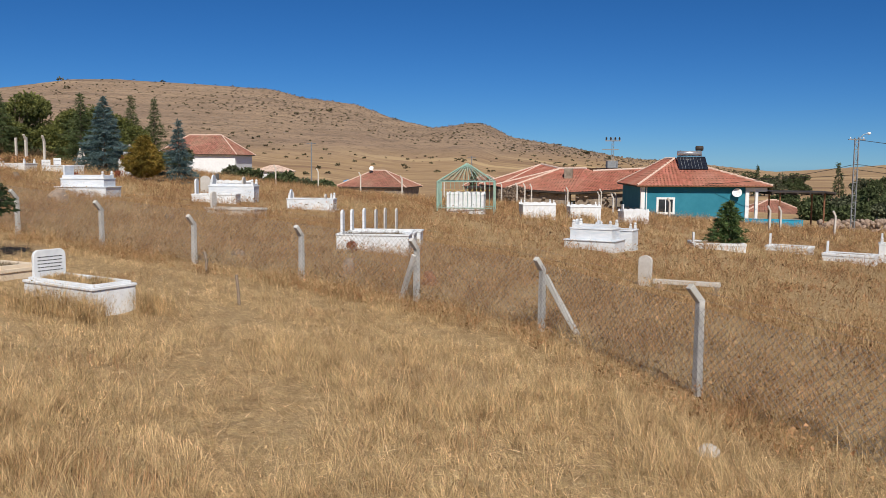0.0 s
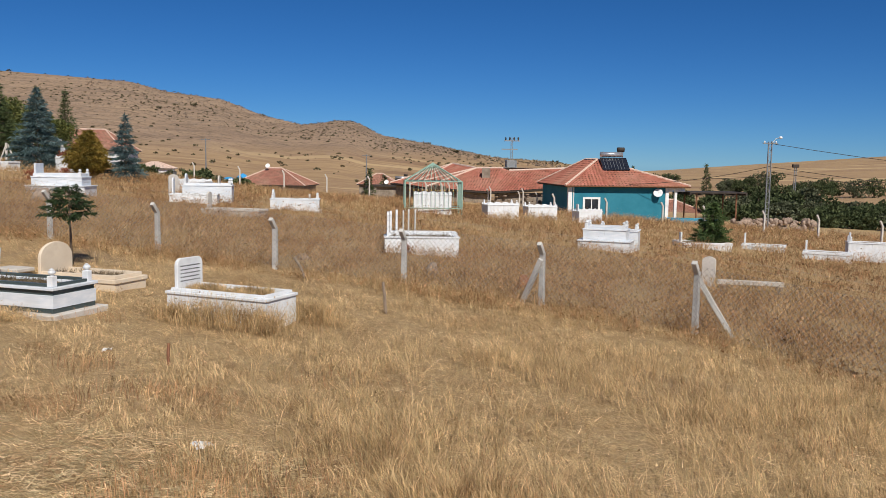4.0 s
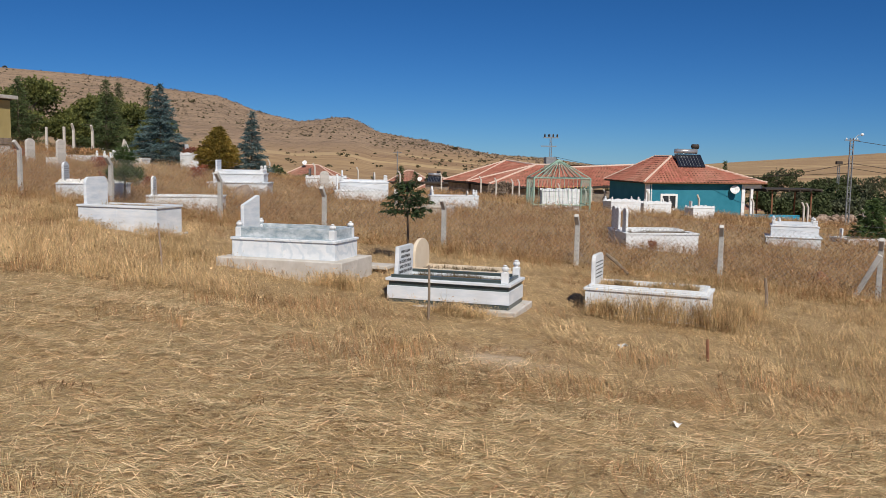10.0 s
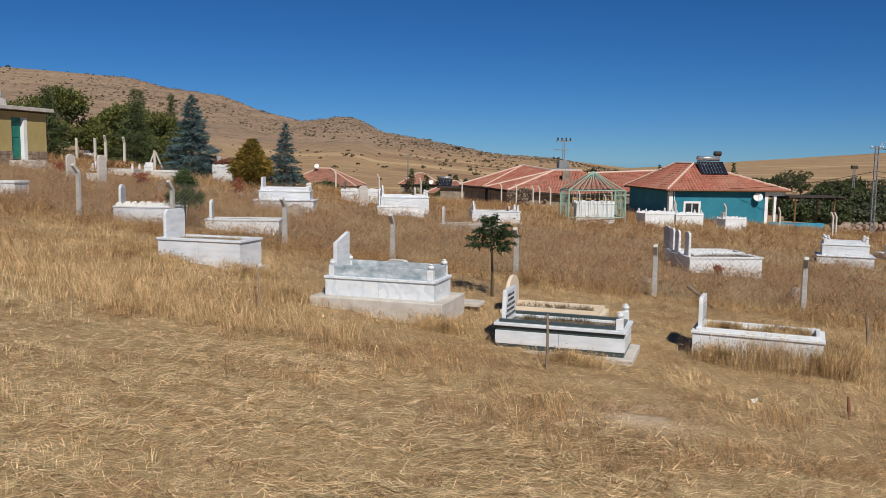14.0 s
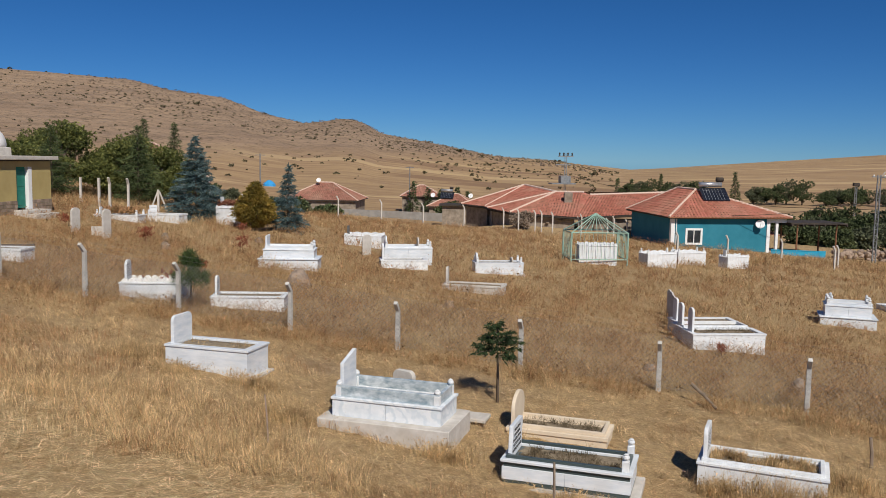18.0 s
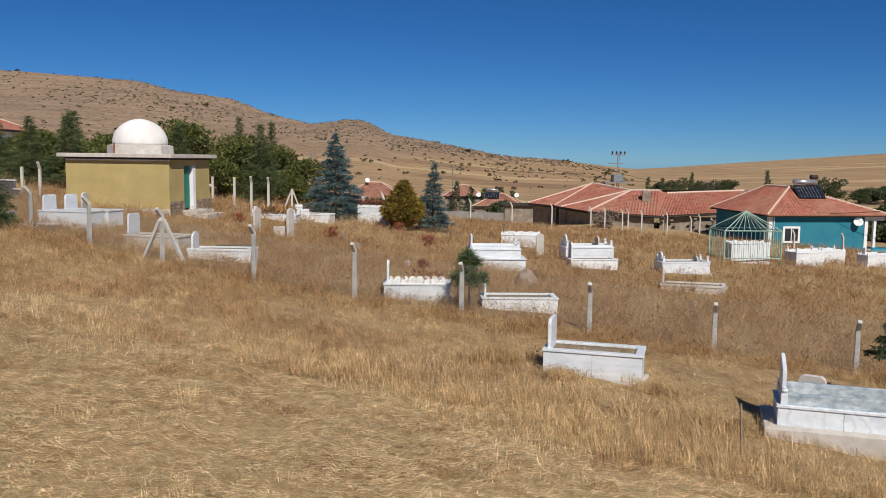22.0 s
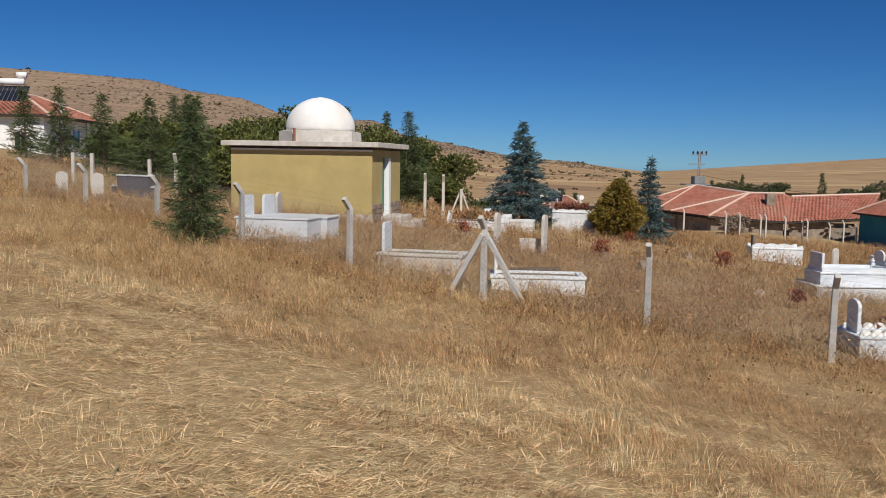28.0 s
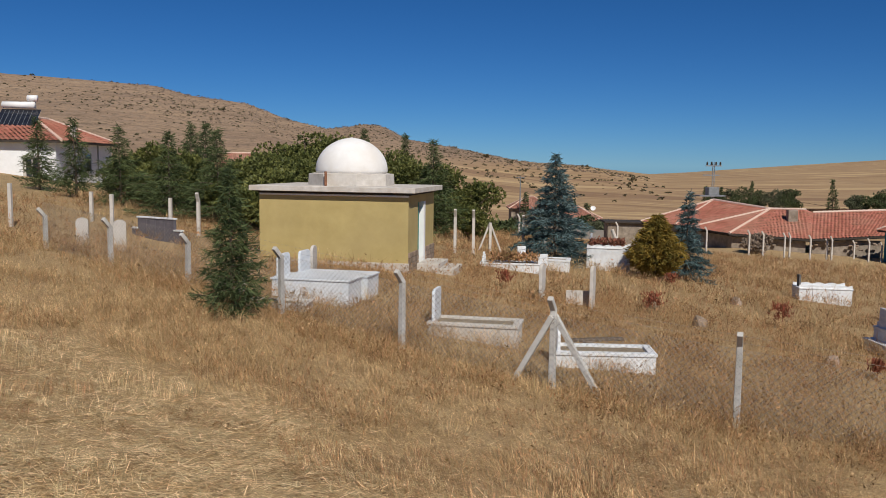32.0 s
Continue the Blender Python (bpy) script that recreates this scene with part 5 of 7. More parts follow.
# poles
def lattice_pole(x, y, zt, label, lamp=False):
    z0 = hz(x, y)
    p = thing("utility_pole", pose(x, y, z0, 0, 0, 25), label, "utility pole")
    h = zt - z0
    for s in (-1, 1):
        part("leg", boxed(0.15 * s - 0.03, 0.15 * s + 0.03, -0.05, 0.05, -0.5, h), M_METAL, p)
    bm = bmesh.new()
    n = int(h / 0.5)
    for i in range(n):
        box(bm, -0.13, 0.13, -0.03, 0.03, i * 0.5 + 0.2, i * 0.5 + 0.25)
        a, b = Vector((-0.14, 0, i * 0.5 + 0.25)), Vector((0.14, 0, i * 0.5 + 0.68))
        tube([a, b] if i % 2 else [Vector((0.14, 0, a.z)), Vector((-0.14, 0, b.z))], 0.02, steps=4, bm=bm)
    part("lattice", bm, M_METAL, p)
    return p, h


lp, lh = lattice_pole(2.9, 72.75, 6.0, "grey steel lattice utility pole with a street lamp")
part("lamp_arm", tube([(0.1, 0, lh - 0.2), (0.5, 0, lh + 0.25), (0.85, 0, lh + 0.32)], 0.03, steps=6), M_METAL, lp)
part("lamp_head", lathe([(0.02, -0.05), (0.14, 0.0), (0.12, 0.12), (0.03, 0.16)], 10, at=(0.9, 0, lh + 0.28)), M_WPAINT, lp, "white lamp head", True)
for s in (-0.5, 0.5):
    part("insulator", lathe([(0.03, 0), (0.06, 0.05), (0.05, 0.12), (0.01, 0.15)], 8, at=(s, 0, lh - 0.1)), M_WPAINT, lp)
part("crossarm", boxed(-0.65, 0.65, -0.05, 0.05, lh - 0.18, lh - 0.1), M_METAL, lp)
tp, th = lattice_pole(-28.1, 130.5, 7.9, "steel transformer pole with insulators and platform")
part("crossarm", boxed(-1.2, 1.2, -0.08, 0.08, th - 0.6, th - 0.45), M_METAL, tp)
part("crossarm", boxed(-1.6, 0.9, -0.08, 0.08, th - 1.9, th - 1.75), M_METAL, tp)
for s in (-1.0, -0.35, 0.35, 1.0):
    part("insulator", lathe([(0.06, 0), (0.16, 0.1), (0.08, 0.2), (0.16, 0.3), (0.06, 0.5)], 8, at=(s, 0, th - 0.45)), M_FASCIA, tp)
part("transformer", boxed(-0.9, 0.7, -0.6, 0.6, th - 4.6, th - 3.5, 0.05), M_METAL, tp)
part("platform", boxed(-2.4, 1.5, -0.9, 0.9, th - 4.8, th - 4.62), M_METAL, tp)


# ---- trees ----
def needles(centres, dirs, sizes, rng, spread=0.9, width=0.3, per=4):
    """Small pointed blades round twig points, as triangles."""
    n = len(centres)
    c = np.repeat(centres, per, 0)
    d = np.repeat(dirs, per, 0) + rng.normal(0, spread, (n * per, 3)) * 0.55
    d /= np.linalg.norm(d, axis=1)[:, None] + 1e-9
    s = np.repeat(sizes, per)[:, None] * rng.uniform(0.6, 1.25, (n * per, 1))
    side = np.cross(d, rng.normal(0, 1, (n * per, 3)))
    side /= np.linalg.norm(side, axis=1)[:, None] + 1e-9
    c = c + rng.normal(0, 0.22, c.shape) * s
    v = np.stack([c - side * s * width * 0.5, c + side * s * width * 0.5, c + d * s], 1).reshape(-1, 3)
    return v, np.arange(len(v)).reshape(-1, 3)


def conifer(name, x, y, h, r, mat, label, seed, ragged=0.72, tier=0.0, bare=0.06, per_m=11, twig=0.2, shape=0.85, droop=0.18, up=0.0, trunk=0.09, dens=1.0, needle=0.3, category="tree", group=""):
    """A conifer: tapered trunk and whorls of branches carrying needle sprays."""
    rng = np.random.RandomState(seed)
    t = thing(name, at_ground(x, y, seed * 37 % 360, 0.03), label, category, group)
    bend = rng.uniform(-0.03, 0.03, 2) * h
    part("trunk", tube([(0, 0, -0.4), (bend[0] * 0.3, bend[1] * 0.3, h * 0.4), (bend[0], bend[1], h * 0.97)], trunk * h / 4, 0.008, 8), M_BARK, t, shade=True)
    cen, dr, sz = [], [], []
    bm = bmesh.new()
    nl = int(h * per_m)
    for i in range(nl):
        f = bare + (1 - bare) * ((i + rng.rand()) / nl)
        z = f * h
        if tier:
            z = min(h * 0.99, (int(z / tier) + rng.triangular(-0.1, 0.45, 1.0)) * tier)
            f = z / h
        az = i * 2.4 + rng.uniform(-0.5, 0.5)
        ln = r * ((1 - f) ** shape) * rng.uniform(ragged, 1.12) + 0.06
        tilt = up - droop + 0.75 * max(0, f - 0.7)
        o = np.array([math.cos(az), math.sin(az), 0.0])
        root = np.array([bend[0] * f * f, bend[1] * f * f, z])
        tip = root + o * ln + np.array([0, 0, tilt * ln])
        m = max(3, int(ln / twig * 2.3 * dens))
        if ln > 0.25 and i % 2 == 0:
            tube([root, (root + tip) / 2 + np.array([0, 0, 0.03]), tip], 0.012 + 0.008 * ln, 0.004, 4, bm)
        for k in range(m):
            u = 0.18 + 0.82 * (k + rng.rand()) / m
            p = root + (tip - root) * u + np.array([0, 0, -0.10 * ln * u * u + 0.06 * ln * u])
            lat = np.array([-o[1], o[0], 0]) * rng.uniform(-1, 1) * ln * 0.33 * (1.05 - u * 0.6)
            cen.append(p + lat)
            dr.append(o * 0.8 + lat * 1.2 + np.array([0, 0, -0.15]))
            sz.append(twig * rng.uniform(0.7, 1.2))
    tagged(part("branchwork", bm, M_BARK, t), kind="stuff")
    dr = np.array(dr)
    v, f = needles(np.array(cen), dr / np.linalg.norm(dr, axis=1)[:, None], np.array(sz), rng, width=needle, per=5)
    mesh_object("crown", v, f, mat, t, False)
    return t


def bushy(name, x, y, h, r, mat, label, seed, trunk_h=0.25, n=900, leaf=0.14, category="tree", group="", squash=1.0, lobes=9, top_bias=0.0):
    """A broad-leaved tree: trunk, limbs and a ragged crown of leaf clumps."""
    rng = np.random.RandomState(seed)
    t = thing(name, at_ground(x, y, 0, 0.05), label, category, group)
    part("trunk", tube([(0, 0, -0.3), (0.05 * r, 0.02, h * trunk_h), (0.1 * r, 0.05 * r, h * 0.75)], 0.035 * h, 0.02, 8), M_BARK, t, shade=True)
    lob = []
    bm = bmesh.new()
    for i in range(lobes):
        a, rr = i * 2.4 + rng.uniform(-0.4, 0.4), r * math.sqrt((i + 0.5) / lobes) * 0.72
        zc = h * (trunk_h + (1 - trunk_h) * (0.18 + 0.66 * ((i * 0.618) % 1.0) * (1 - 0.45 * rr / r)))
        c = np.array([rr * math.cos(a), rr * math.sin(a), zc])
        lob.append((c, r * rng.uniform(0.32, 0.52)))
        tube([(0.03 * r, 0, h * trunk_h * 0.9), c * np.array([0.5, 0.5, 0.8]), c], 0.014 * h, 0.01, 5, bm)
    part("limb_frame", bm, M_BARK, t)
    cen, dr = [], []
    for c, rad in lob:
        k = int(n / lobes)
        d = rng.normal(0, 1, (k, 3))
        d /= np.linalg.norm(d, axis=1)[:, None]
        q = rad * rng.uniform(0.45, 1.1, (k, 1)) ** 0.6
        cen.append(c + d * q * np.array([1, 1, 0.85 * squash]))
        dr.append(d)
    v, f = needles(np.concatenate(cen), np.concatenate(dr), np.full(sum(len(c) for c in cen), leaf), rng, 1.4, 0.75, 6)
    mesh_object("crown", v, f, mat, t, False)
    return t


conifer("spruce", -39.4, 40.0, 4.6, 2.15, M_SPRUCE, "blue-grey spruce with dense tiered branches beside graves", 3, ragged=0.5, tier=0.31, per_m=46, twig=0.2, dens=1.9, shape=0.95, droop=0.08, needle=0.2)
conifer("spruce", -34.0, 40.2, 3.6, 1.3, M_SPRUCE, "slim blue-grey spruce beside a golden thuja", 5, ragged=0.5, tier=0.29, per_m=40, twig=0.18, dens=1.8, shape=1.0, droop=0.05, needle=0.2)
conifer("thuja", -35.2, 38.6, 2.5, 1.22, M_THUJA, "broad golden-green conical thuja bush", 7, bare=0.0, per_m=100, twig=0.19, shape=0.85, droop=-0.5, up=0.2, dens=1.5, category="bush")
conifer("young_cedar", -17.75, 14.5, 1.75, 0.74, M_CEDAR, "young dark green cedar with flat spreading top on a bare stem", 9, tier=0.15, bare=0.60, per_m=17, twig=0.11, shape=0.42, droop=-0.06, trunk=0.10, dens=1.9)
pine = thing("young_pine", at_ground(-27.4, 18.6, 20), "small open pine with separate tufts of green needles among graves", "tree")
part("trunk", tube([(0, 0, -0.2), (0.03, 0, 0.7), (0.0, 0.02, 1.6)], 0.035, 0.012, 7), M_BARK, pine, shade=True)
rng = np.random.RandomState(11)
for px, py, pz, pr in ((0.0, 0.0, 1.45, 0.26), (0.16, 0.05, 1.28, 0.22), (-0.12, 0.1, 1.30, 0.22), (0.36, 0.0, 0.84, 0.24), (-0.34, 0.04, 0.86, 0.24), (0.05, -0.3, 0.88, 0.22), (0.02, 0.3, 0.92, 0.22)):
    if pz < 1.2:
        part("branch", tube([(0.02, 0, 0.72), (px * 0.6, py * 0.6, 0.76), (px, py, pz)], 0.014, 0.008, 5), M_BARK, pine)
    d = rng.normal(0, 1, (170, 3)) + np.array([0, 0, 0.5])
    d /= np.linalg.norm(d, axis=1)[:, None]
    v, f = needles(np.array([px, py, pz]) + d * pr * rng.uniform(0.1, 0.85, (170, 1)), d, np.full(170, 0.15), rng, 0.5, 0.10, 4)
    mesh_object("needle_tuft", v, f, M_PINE, pine, False)
conifer("young_pine", -3.2, 37.9, 2.0, 0.86, M_PINE, "bushy green pine growing out of a kerbed grave", 13, ragged=0.5, bare=0.02, per_m=60, twig=0.18, shape=0.75, droop=-0.4, dens=1.4)
conifer("fir", -43.9, 20.0, 3.2, 0.86, M_FIR, "dark fir tree standing against the fence", 15, ragged=0.3, bare=0.03, per_m=52, twig=0.2, shape=1.0, droop=-0.3, dens=1.8, needle=0.14)
for i, (x, y, h, r) in enumerate(((-46.0, 44.5, 4.6, 2.1), (-53.0, 36.0, 3.7, 1.9), (-55.0, 35.5, 3.4, 1.8), (-58.0, 36.5, 3.3, 1.7), (-61.0, 37.5, 3.4, 1.15), (-63.8, 38.5, 3.2, 1.15), (-49.5, 41.0, 4.0, 1.8), (-56.5, 41.0, 4.0, 2.0), (-59.0, 44.0, 4.0, 1.9), (-51.6, 58.0, 5.6, 1.7), (-54.6, 58.5, 5.7, 1.8))):
    conifer("cedar_tree", x, y, h * 1.06, r * 1.18, M_FIR, "dark green cedar with layered drooping branches", 20 + i, ragged=0.3, per_m=26, twig=0.26, dens=1.7, shape=1.15, droop=-0.1, needle=0.14, group="cedars behind the cemetery")
for i, (x, y, h, r) in enumerate(((-48.2, 45.2, 4.3, 1.7), (-47.3, 48.0, 4.5, 2.0), (-50.3, 49.0, 4.9, 2.2), (-44.9, 47.5, 3.7, 1.6), (-52.6, 51.5, 4.9, 2.2), (-51.5, 43.8, 5.3, 2.2), (-53.8, 46.2, 5.5, 2.3), (-56.5, 47.5, 4.4, 2.2), (-49.0, 45.5, 4.2, 1.9), (-51.0, 38.5, 3.2, 1.9), (-53.5, 39.5, 3.5, 2.0), (-50.6, 35.2, 2.9, 1.5), (-52.4, 37.0, 3.3, 1.7), (-57.0, 38.8, 3.0, 1.8), (-60.0, 41.0, 3.2, 1.8))):
    bushy("leafy_tree", x, y, h, r, M_LEAF, "leafy green tree behind the domed tomb", 50 + i, 0.1, n=2700, leaf=0.145, lobes=22, group="leafy trees behind the tomb")


# far boundary fence
for x, y, zt in ((-31.5, 73.7, 2.57), (-28.15, 75.5, 2.3), (-26.95, 76.8, 2.15), (-25.35, 76.6, 2.08), (-24.85, 77.4, 2.05), (-23.6, 75.5, 2.05), (-21.6, 80.0, 1.45), (-21.3, 79.6, 1.7), (-19.0, 82.6, 1.0), (-18.3, 80.5, 1.55), (-17.1, 81.5, 1.2)):
    far_post(x, y, max(1.3, zt - hz(x, y) - 0.3), -72)
for x, y, zt in ((-34.8, 71.5, 2.7), (-38.2, 69.8, 3.0), (-41.6, 68.0, 3.3), (-45.2, 66.5, 3.6), (-12.9, 60.5, 1.7), (-9.3, 62.5, 1.4), (-5.3, 64.5, 1.0), (-1.9, 62.0, 0.75), (1.4, 60.5, 0.7), (4.6, 59.0, 0.7), (-2.5, 60.0, 0.7), (7.5, 55.0, 0.7)):
    far_post(x, y, max(1.3, zt - hz(x, y) - 0.3), -60)
for x, y, zt in ((-43.2, 37.6, 5.1), (-42.6, 38.4, 5.05), (-46.7, 39.9, 5.3), (-45.0, 39.2, 5.3), (-55.9, 31.6, 6.02), (-53.3, 32.8, 5.8), (-54.1, 30.3, 6.0), (-51.7, 32.1, 5.75), (-56.4, 28.0, 6.4), (-41.0, 41.5, 4.7), (-40.2, 43.0, 4.6), (-48.6, 34.6, 5.5)):
    far_post(x, y, zt - hz(x, y), 10, bent=(x > -44 or x == -51.7))
prop = thing("propped_post", at_ground(-42.4, 41.0, 20), "concrete corner post with two slanting props", "fence post")
part("shaft", boxed(-0.06, 0.06, -0.06, 0.06, -0.3, 1.3, 0.01), M_SLAB, prop)
for s in (-1, 1):
    bm = boxed(-0.04, 0.04, -0.04, 0.04, -0.1, 1.3, 0.01)
    bmesh.ops.transform(bm, matrix=pose(0.5 * s, 0.1, 0, 0, -21 * s, 0), verts=bm.verts)
    part("brace", bm, M_SLAB, prop)

# overhead cables
def cable(a, b, sag, r=0.022):
    c = thing("overhead_cable", Matrix.Identity(4), "thin dark overhead power cable", "cable", "overhead cables")
    pts = [tuple(a[i] + (b[i] - a[i]) * k / 12 - (sag * 4 * (k / 12) * (1 - k / 12) if i == 2 else 0) for i in range(3)) for k in range(13)]
    part("wire", tube(pts, r, steps=4), M_FASCIA, c)


for dz, x1, z1 in ((-0.15, 45.0, 2.8), (-2.0, 45.0, 1.2), (-2.4, 45.0, 0.8)):
    cable((2.9, 72.75, 6.0 + dz), (x1, 85.0, z1), 0.8)
cable((2.9, 72.75, 4.0), (-8.2, 74.0, 2.3), 0.3)
cable((2.9, 72.75, 3.2), (-27.5, 130.5, 4.5), 1.2)
p2, h2 = lattice_pole(12.2, 125.2, 4.0, "slim distant pole with a lamp")
part("lamp_head", boxed(-0.45, 0.45, -0.2, 0.2, h2 - 0.05, h2 + 0.4, 0.03), M_FASCIA, p2)
for x, y, zt in ((-72.25, 116.1, 7.0), (-58.6, 150.0, 5.2), (18.0, 72.0, 2.6)):
    u = thing("utility_pole", at_ground(x, y), "distant slim wooden utility pole", "utility pole")
    part("shaft", tube([(0, 0, -0.3), (0, 0, zt - hz(x, y))], 0.12, 0.08, 7), M_METAL, u)
    part("crossarm", boxed(-0.8, 0.8, -0.05, 0.05, zt - hz(x, y) - 0.3, zt - hz(x, y) - 0.2), M_METAL, u)

# far trees
STREAM_TREES = ((-22.1, 232, 6.4, 1.9), (-19.0, 236, 7.0, 2.1), (-15.7, 231, 7.5, 3.0), (-11.5, 236, 6.6, 2.2), (-8.4, 231, 6.9, 2.8), (-5.2, 234, 7.3, 2.6), (-2.6, 238, 7.0, 2.2), (10.0, 230, 5.6, 2.2), (12.4, 234, 5.2, 2.4), (15.4, 230, 6.2, 2.8), (18.6, 235, 7.8, 3.2), (21.8, 231, 7.8, 3.2), (27.0, 228, 4.6, 2.4), (30.4, 233, 4.8, 2.4), (33.0, 229, 5.9, 2.8), (36.5, 235, 4.9, 2.6), (40.5, 230, 5.4, 3.0), (46.0, 234, 5.6, 3.4), (53.0, 230, 5.6, 3.4))
YARD_TREES = ((3, 103, 3.0, 1.8), (5.5, 106, 3.6, 2.0), (8, 102, 4.0, 1.9), (10.5, 107, 5.0, 2.4), (13, 110, 3.6, 2.2), (9, 115, 4.8, 2.2), (15, 104, 3.0, 2.0), (17.5, 108, 2.5, 2.0), (20, 112, 3.1, 2.0), (23, 106, 2.2, 2.0), (26, 110, 2.6, 2.2), (6, 116, 4.6, 2.6), (30, 108, 2.6, 2.2), (12, 97, 2.8, 1.8), (16, 98, 2.6, 1.8), (20, 99, 2.6, 1.8), (-3, 112, 3.2, 1.8), (0.5, 108, 3.2, 1.6), (35, 112, 2.6, 2.4), (0.5, 92, 2.0, 1.7), (3.5, 91, 2.0, 1.7), (6.5, 92.5, 2.4, 1.9), (10, 90, 2.2, 1.9), (13.5, 91.5, 2.6, 2.1), (17.5, 90, 2.6, 2.2), (22, 92, 2.6, 2.2))
WEST_TREES = ((-46, 128, 3.0, 2.2), (-43, 124, 2.6, 2.0), (-40, 122, 2.4, 2.0), (-50, 146, 3.6, 2.2), (-58, 68, 3.0, 1.8), (-47, 70, 1.3, 1.4), (-45, 74, 1.2, 1.3), (-49, 76, 1.4, 1.5), (-80, 62, 4.2, 2.4), (-75, 66, 4.0, 2.2), (-76.0, 100.0, 4.0, 1.5), (-74.0, 100.6, 4.2, 1.6), (-71.8, 100.0, 4.1, 1.5), (-69.6, 101.0, 3.6, 1.4), (-67.0, 101.5, 3.0, 1.5), (-64.6, 102.5, 2.6, 1.5))
for i, (x, y, h, r) in enumerate(STREAM_TREES + YARD_TREES + WEST_TREES):
    olive = i % 3 == 1
    bushy("far_tree", x, y, h * (1 if y > 200 else 0.9), r, M_OLIVE if olive else M_FARLEAF, "distant grey-olive tree on the valley floor" if olive else "distant dark green tree on the valley floor", 80 + i, 0.08, 850, 0.28, group="far trees", lobes=14)
for i, (x, y, h, r) in enumerate(((-57.4, 148.0, 5.6, 1.5), (-55.0, 150.0, 4.6, 1.3), (-53.0, 152.0, 4.4, 1.2), (-49.5, 150.0, 4.8, 1.4), (-47.0, 147.0, 4.2, 1.3), (5.8, 232.0, 8.2, 1.9), (-24.3, 232.0, 6.3, 1.2), (-20.6, 230.0, 6.2, 1.1), (-13.2, 233.0, 7.6, 1.3))):
    conifer("far_conifer", x, y, h, r, M_FARLEAF, "distant slender dark conifer", 140 + i, per_m=9, twig=0.5, group="far conifers")
deadb = bushy("bare_bush", -27.2, 80.0, 1.9, 1.2, M_STONE, "bare grey-brown twiggy bush before the old farmhouse", 171, 0.1, 500, 0.2, "bush")

# shrubs on the hillside
rng = np.random.RandomState(33)
n = 5200
az = np.radians(rng.uniform(2, 52, n))
r = 190 + 720 * rng.rand(n) ** 0.8
sx, sy = HILL_X - r * np.sin(az), HILL_Y + r * np.cos(az)
elv = np.interp(np.degrees(az), RIDGE_AZ, RIDGE_EL)
kk = np.clip((r - 150) / 750, 0, 1)
ok = (rng.rand(n) < 0.03 + 0.97 * kk ** 1.3) & (0.5 + 0.7 * lumps(sx, sy, 55, 5) > rng.rand(n) * 0.9)
sx, sy, r = sx[ok], sy[ok], r[ok]
sz = height(sx, sy)
size = np.where((rng.rand(len(sx)) < 0.016) & (r > 430), rng.uniform(1.8, 3.2, len(sx)), rng.uniform(0.3, 1.0, len(sx)) ** 1.2)
cen = np.repeat(np.stack([sx, sy, sz + size * 0.3], 1), 14, 0)
ss = np.repeat(size, 14)
d = rng.normal(0, 1, (len(cen), 3))
d[:, 2] = np.abs(d[:, 2])
d /= np.linalg.norm(d, axis=1)[:, None]
v, f = needles(cen + d * ss[:, None] * np.array([0.75, 0.75, 0.30]), d, ss * 0.7, rng, 0.9, 1.15, 2)
shrubs = mesh_object("hill_shrubs", v, f, M_SHRUB, None, False)
tagged(shrubs, "scattered dark low shrubs on the bare hillside", "shrubs", kind="stuff")
# rocks along the crest
n = 1500
az = np.radians(rng.uniform(3, 36, n))
r = 900 - 260 * rng.rand(n) ** 1.7
sx, sy = HILL_X - r * np.sin(az), HILL_Y + r * np.cos(az)
sz = height(sx, sy)
size = rng.uniform(0.5, 1.5, n)
d = rng.normal(0, 1, (n * 8, 3))
d[:, 2] = np.abs(d[:, 2]) * 0.6
d /= np.linalg.norm(d, axis=1)[:, None]
cen = np.repeat(np.stack([sx, sy, sz], 1), 8, 0)
v, f = needles(cen + d * np.repeat(size, 8)[:, None] * 0.5, d, np.repeat(size, 8) * 0.6, rng, 0.6, 1.2, 2)
rocks = mesh_object("hill_rocks", v, f, M_STONE, None, False)
tagged(rocks, "grey rock outcrops along the hill crest", "rocks", kind="stuff")


# ---- small things near the graves ----
def stick(x, y, h, lean, label, r=0.025, mat=None):
    s = thing("stake", at_ground(x, y, x * 50 % 360), label, "stake")
    part("shaft", tube([(0, 0, -0.2), (lean * 0.4, 0.01, h * 0.5), (lean, 0, h)], r, r * 0.8, 6), mat or M_RUST, s)


stick(-15.98, 9.45, 0.85, -0.04, "thin grey wooden stake before a marble grave", 0.022, M_STONE)
stick(-11.85, 8.8, 0.3, 0.04, "thin leaning wooden stake in dry grass")
stick(-10.46, 14.07, 0.6, 0.06, "short pale wooden stake in a small pit", 0.035, M_STONE)
stick(-21.05, 10.24, 0.85, -0.06, "thin grey wooden stake beside a dark hole", 0.018, M_STONE)


def stone(x, y, s, label, flat=0.7, mat=None, yaw=0):
    s *= 0.72
    b = bmesh.new()
    bmesh.ops.create_icosphere(b, subdivisions=2, radius=s)
    for v in b.verts:
        v.co *= 1 + 0.28 * noise.noise(v.co * (1.3 / s) + Vector((x, y, 0)))
        v.co.z *= flat
    o = part("stone", b, mat or M_STONE, None)
    o.matrix_world = at_ground(x, y, yaw)
    tagged(o, label, "stone")


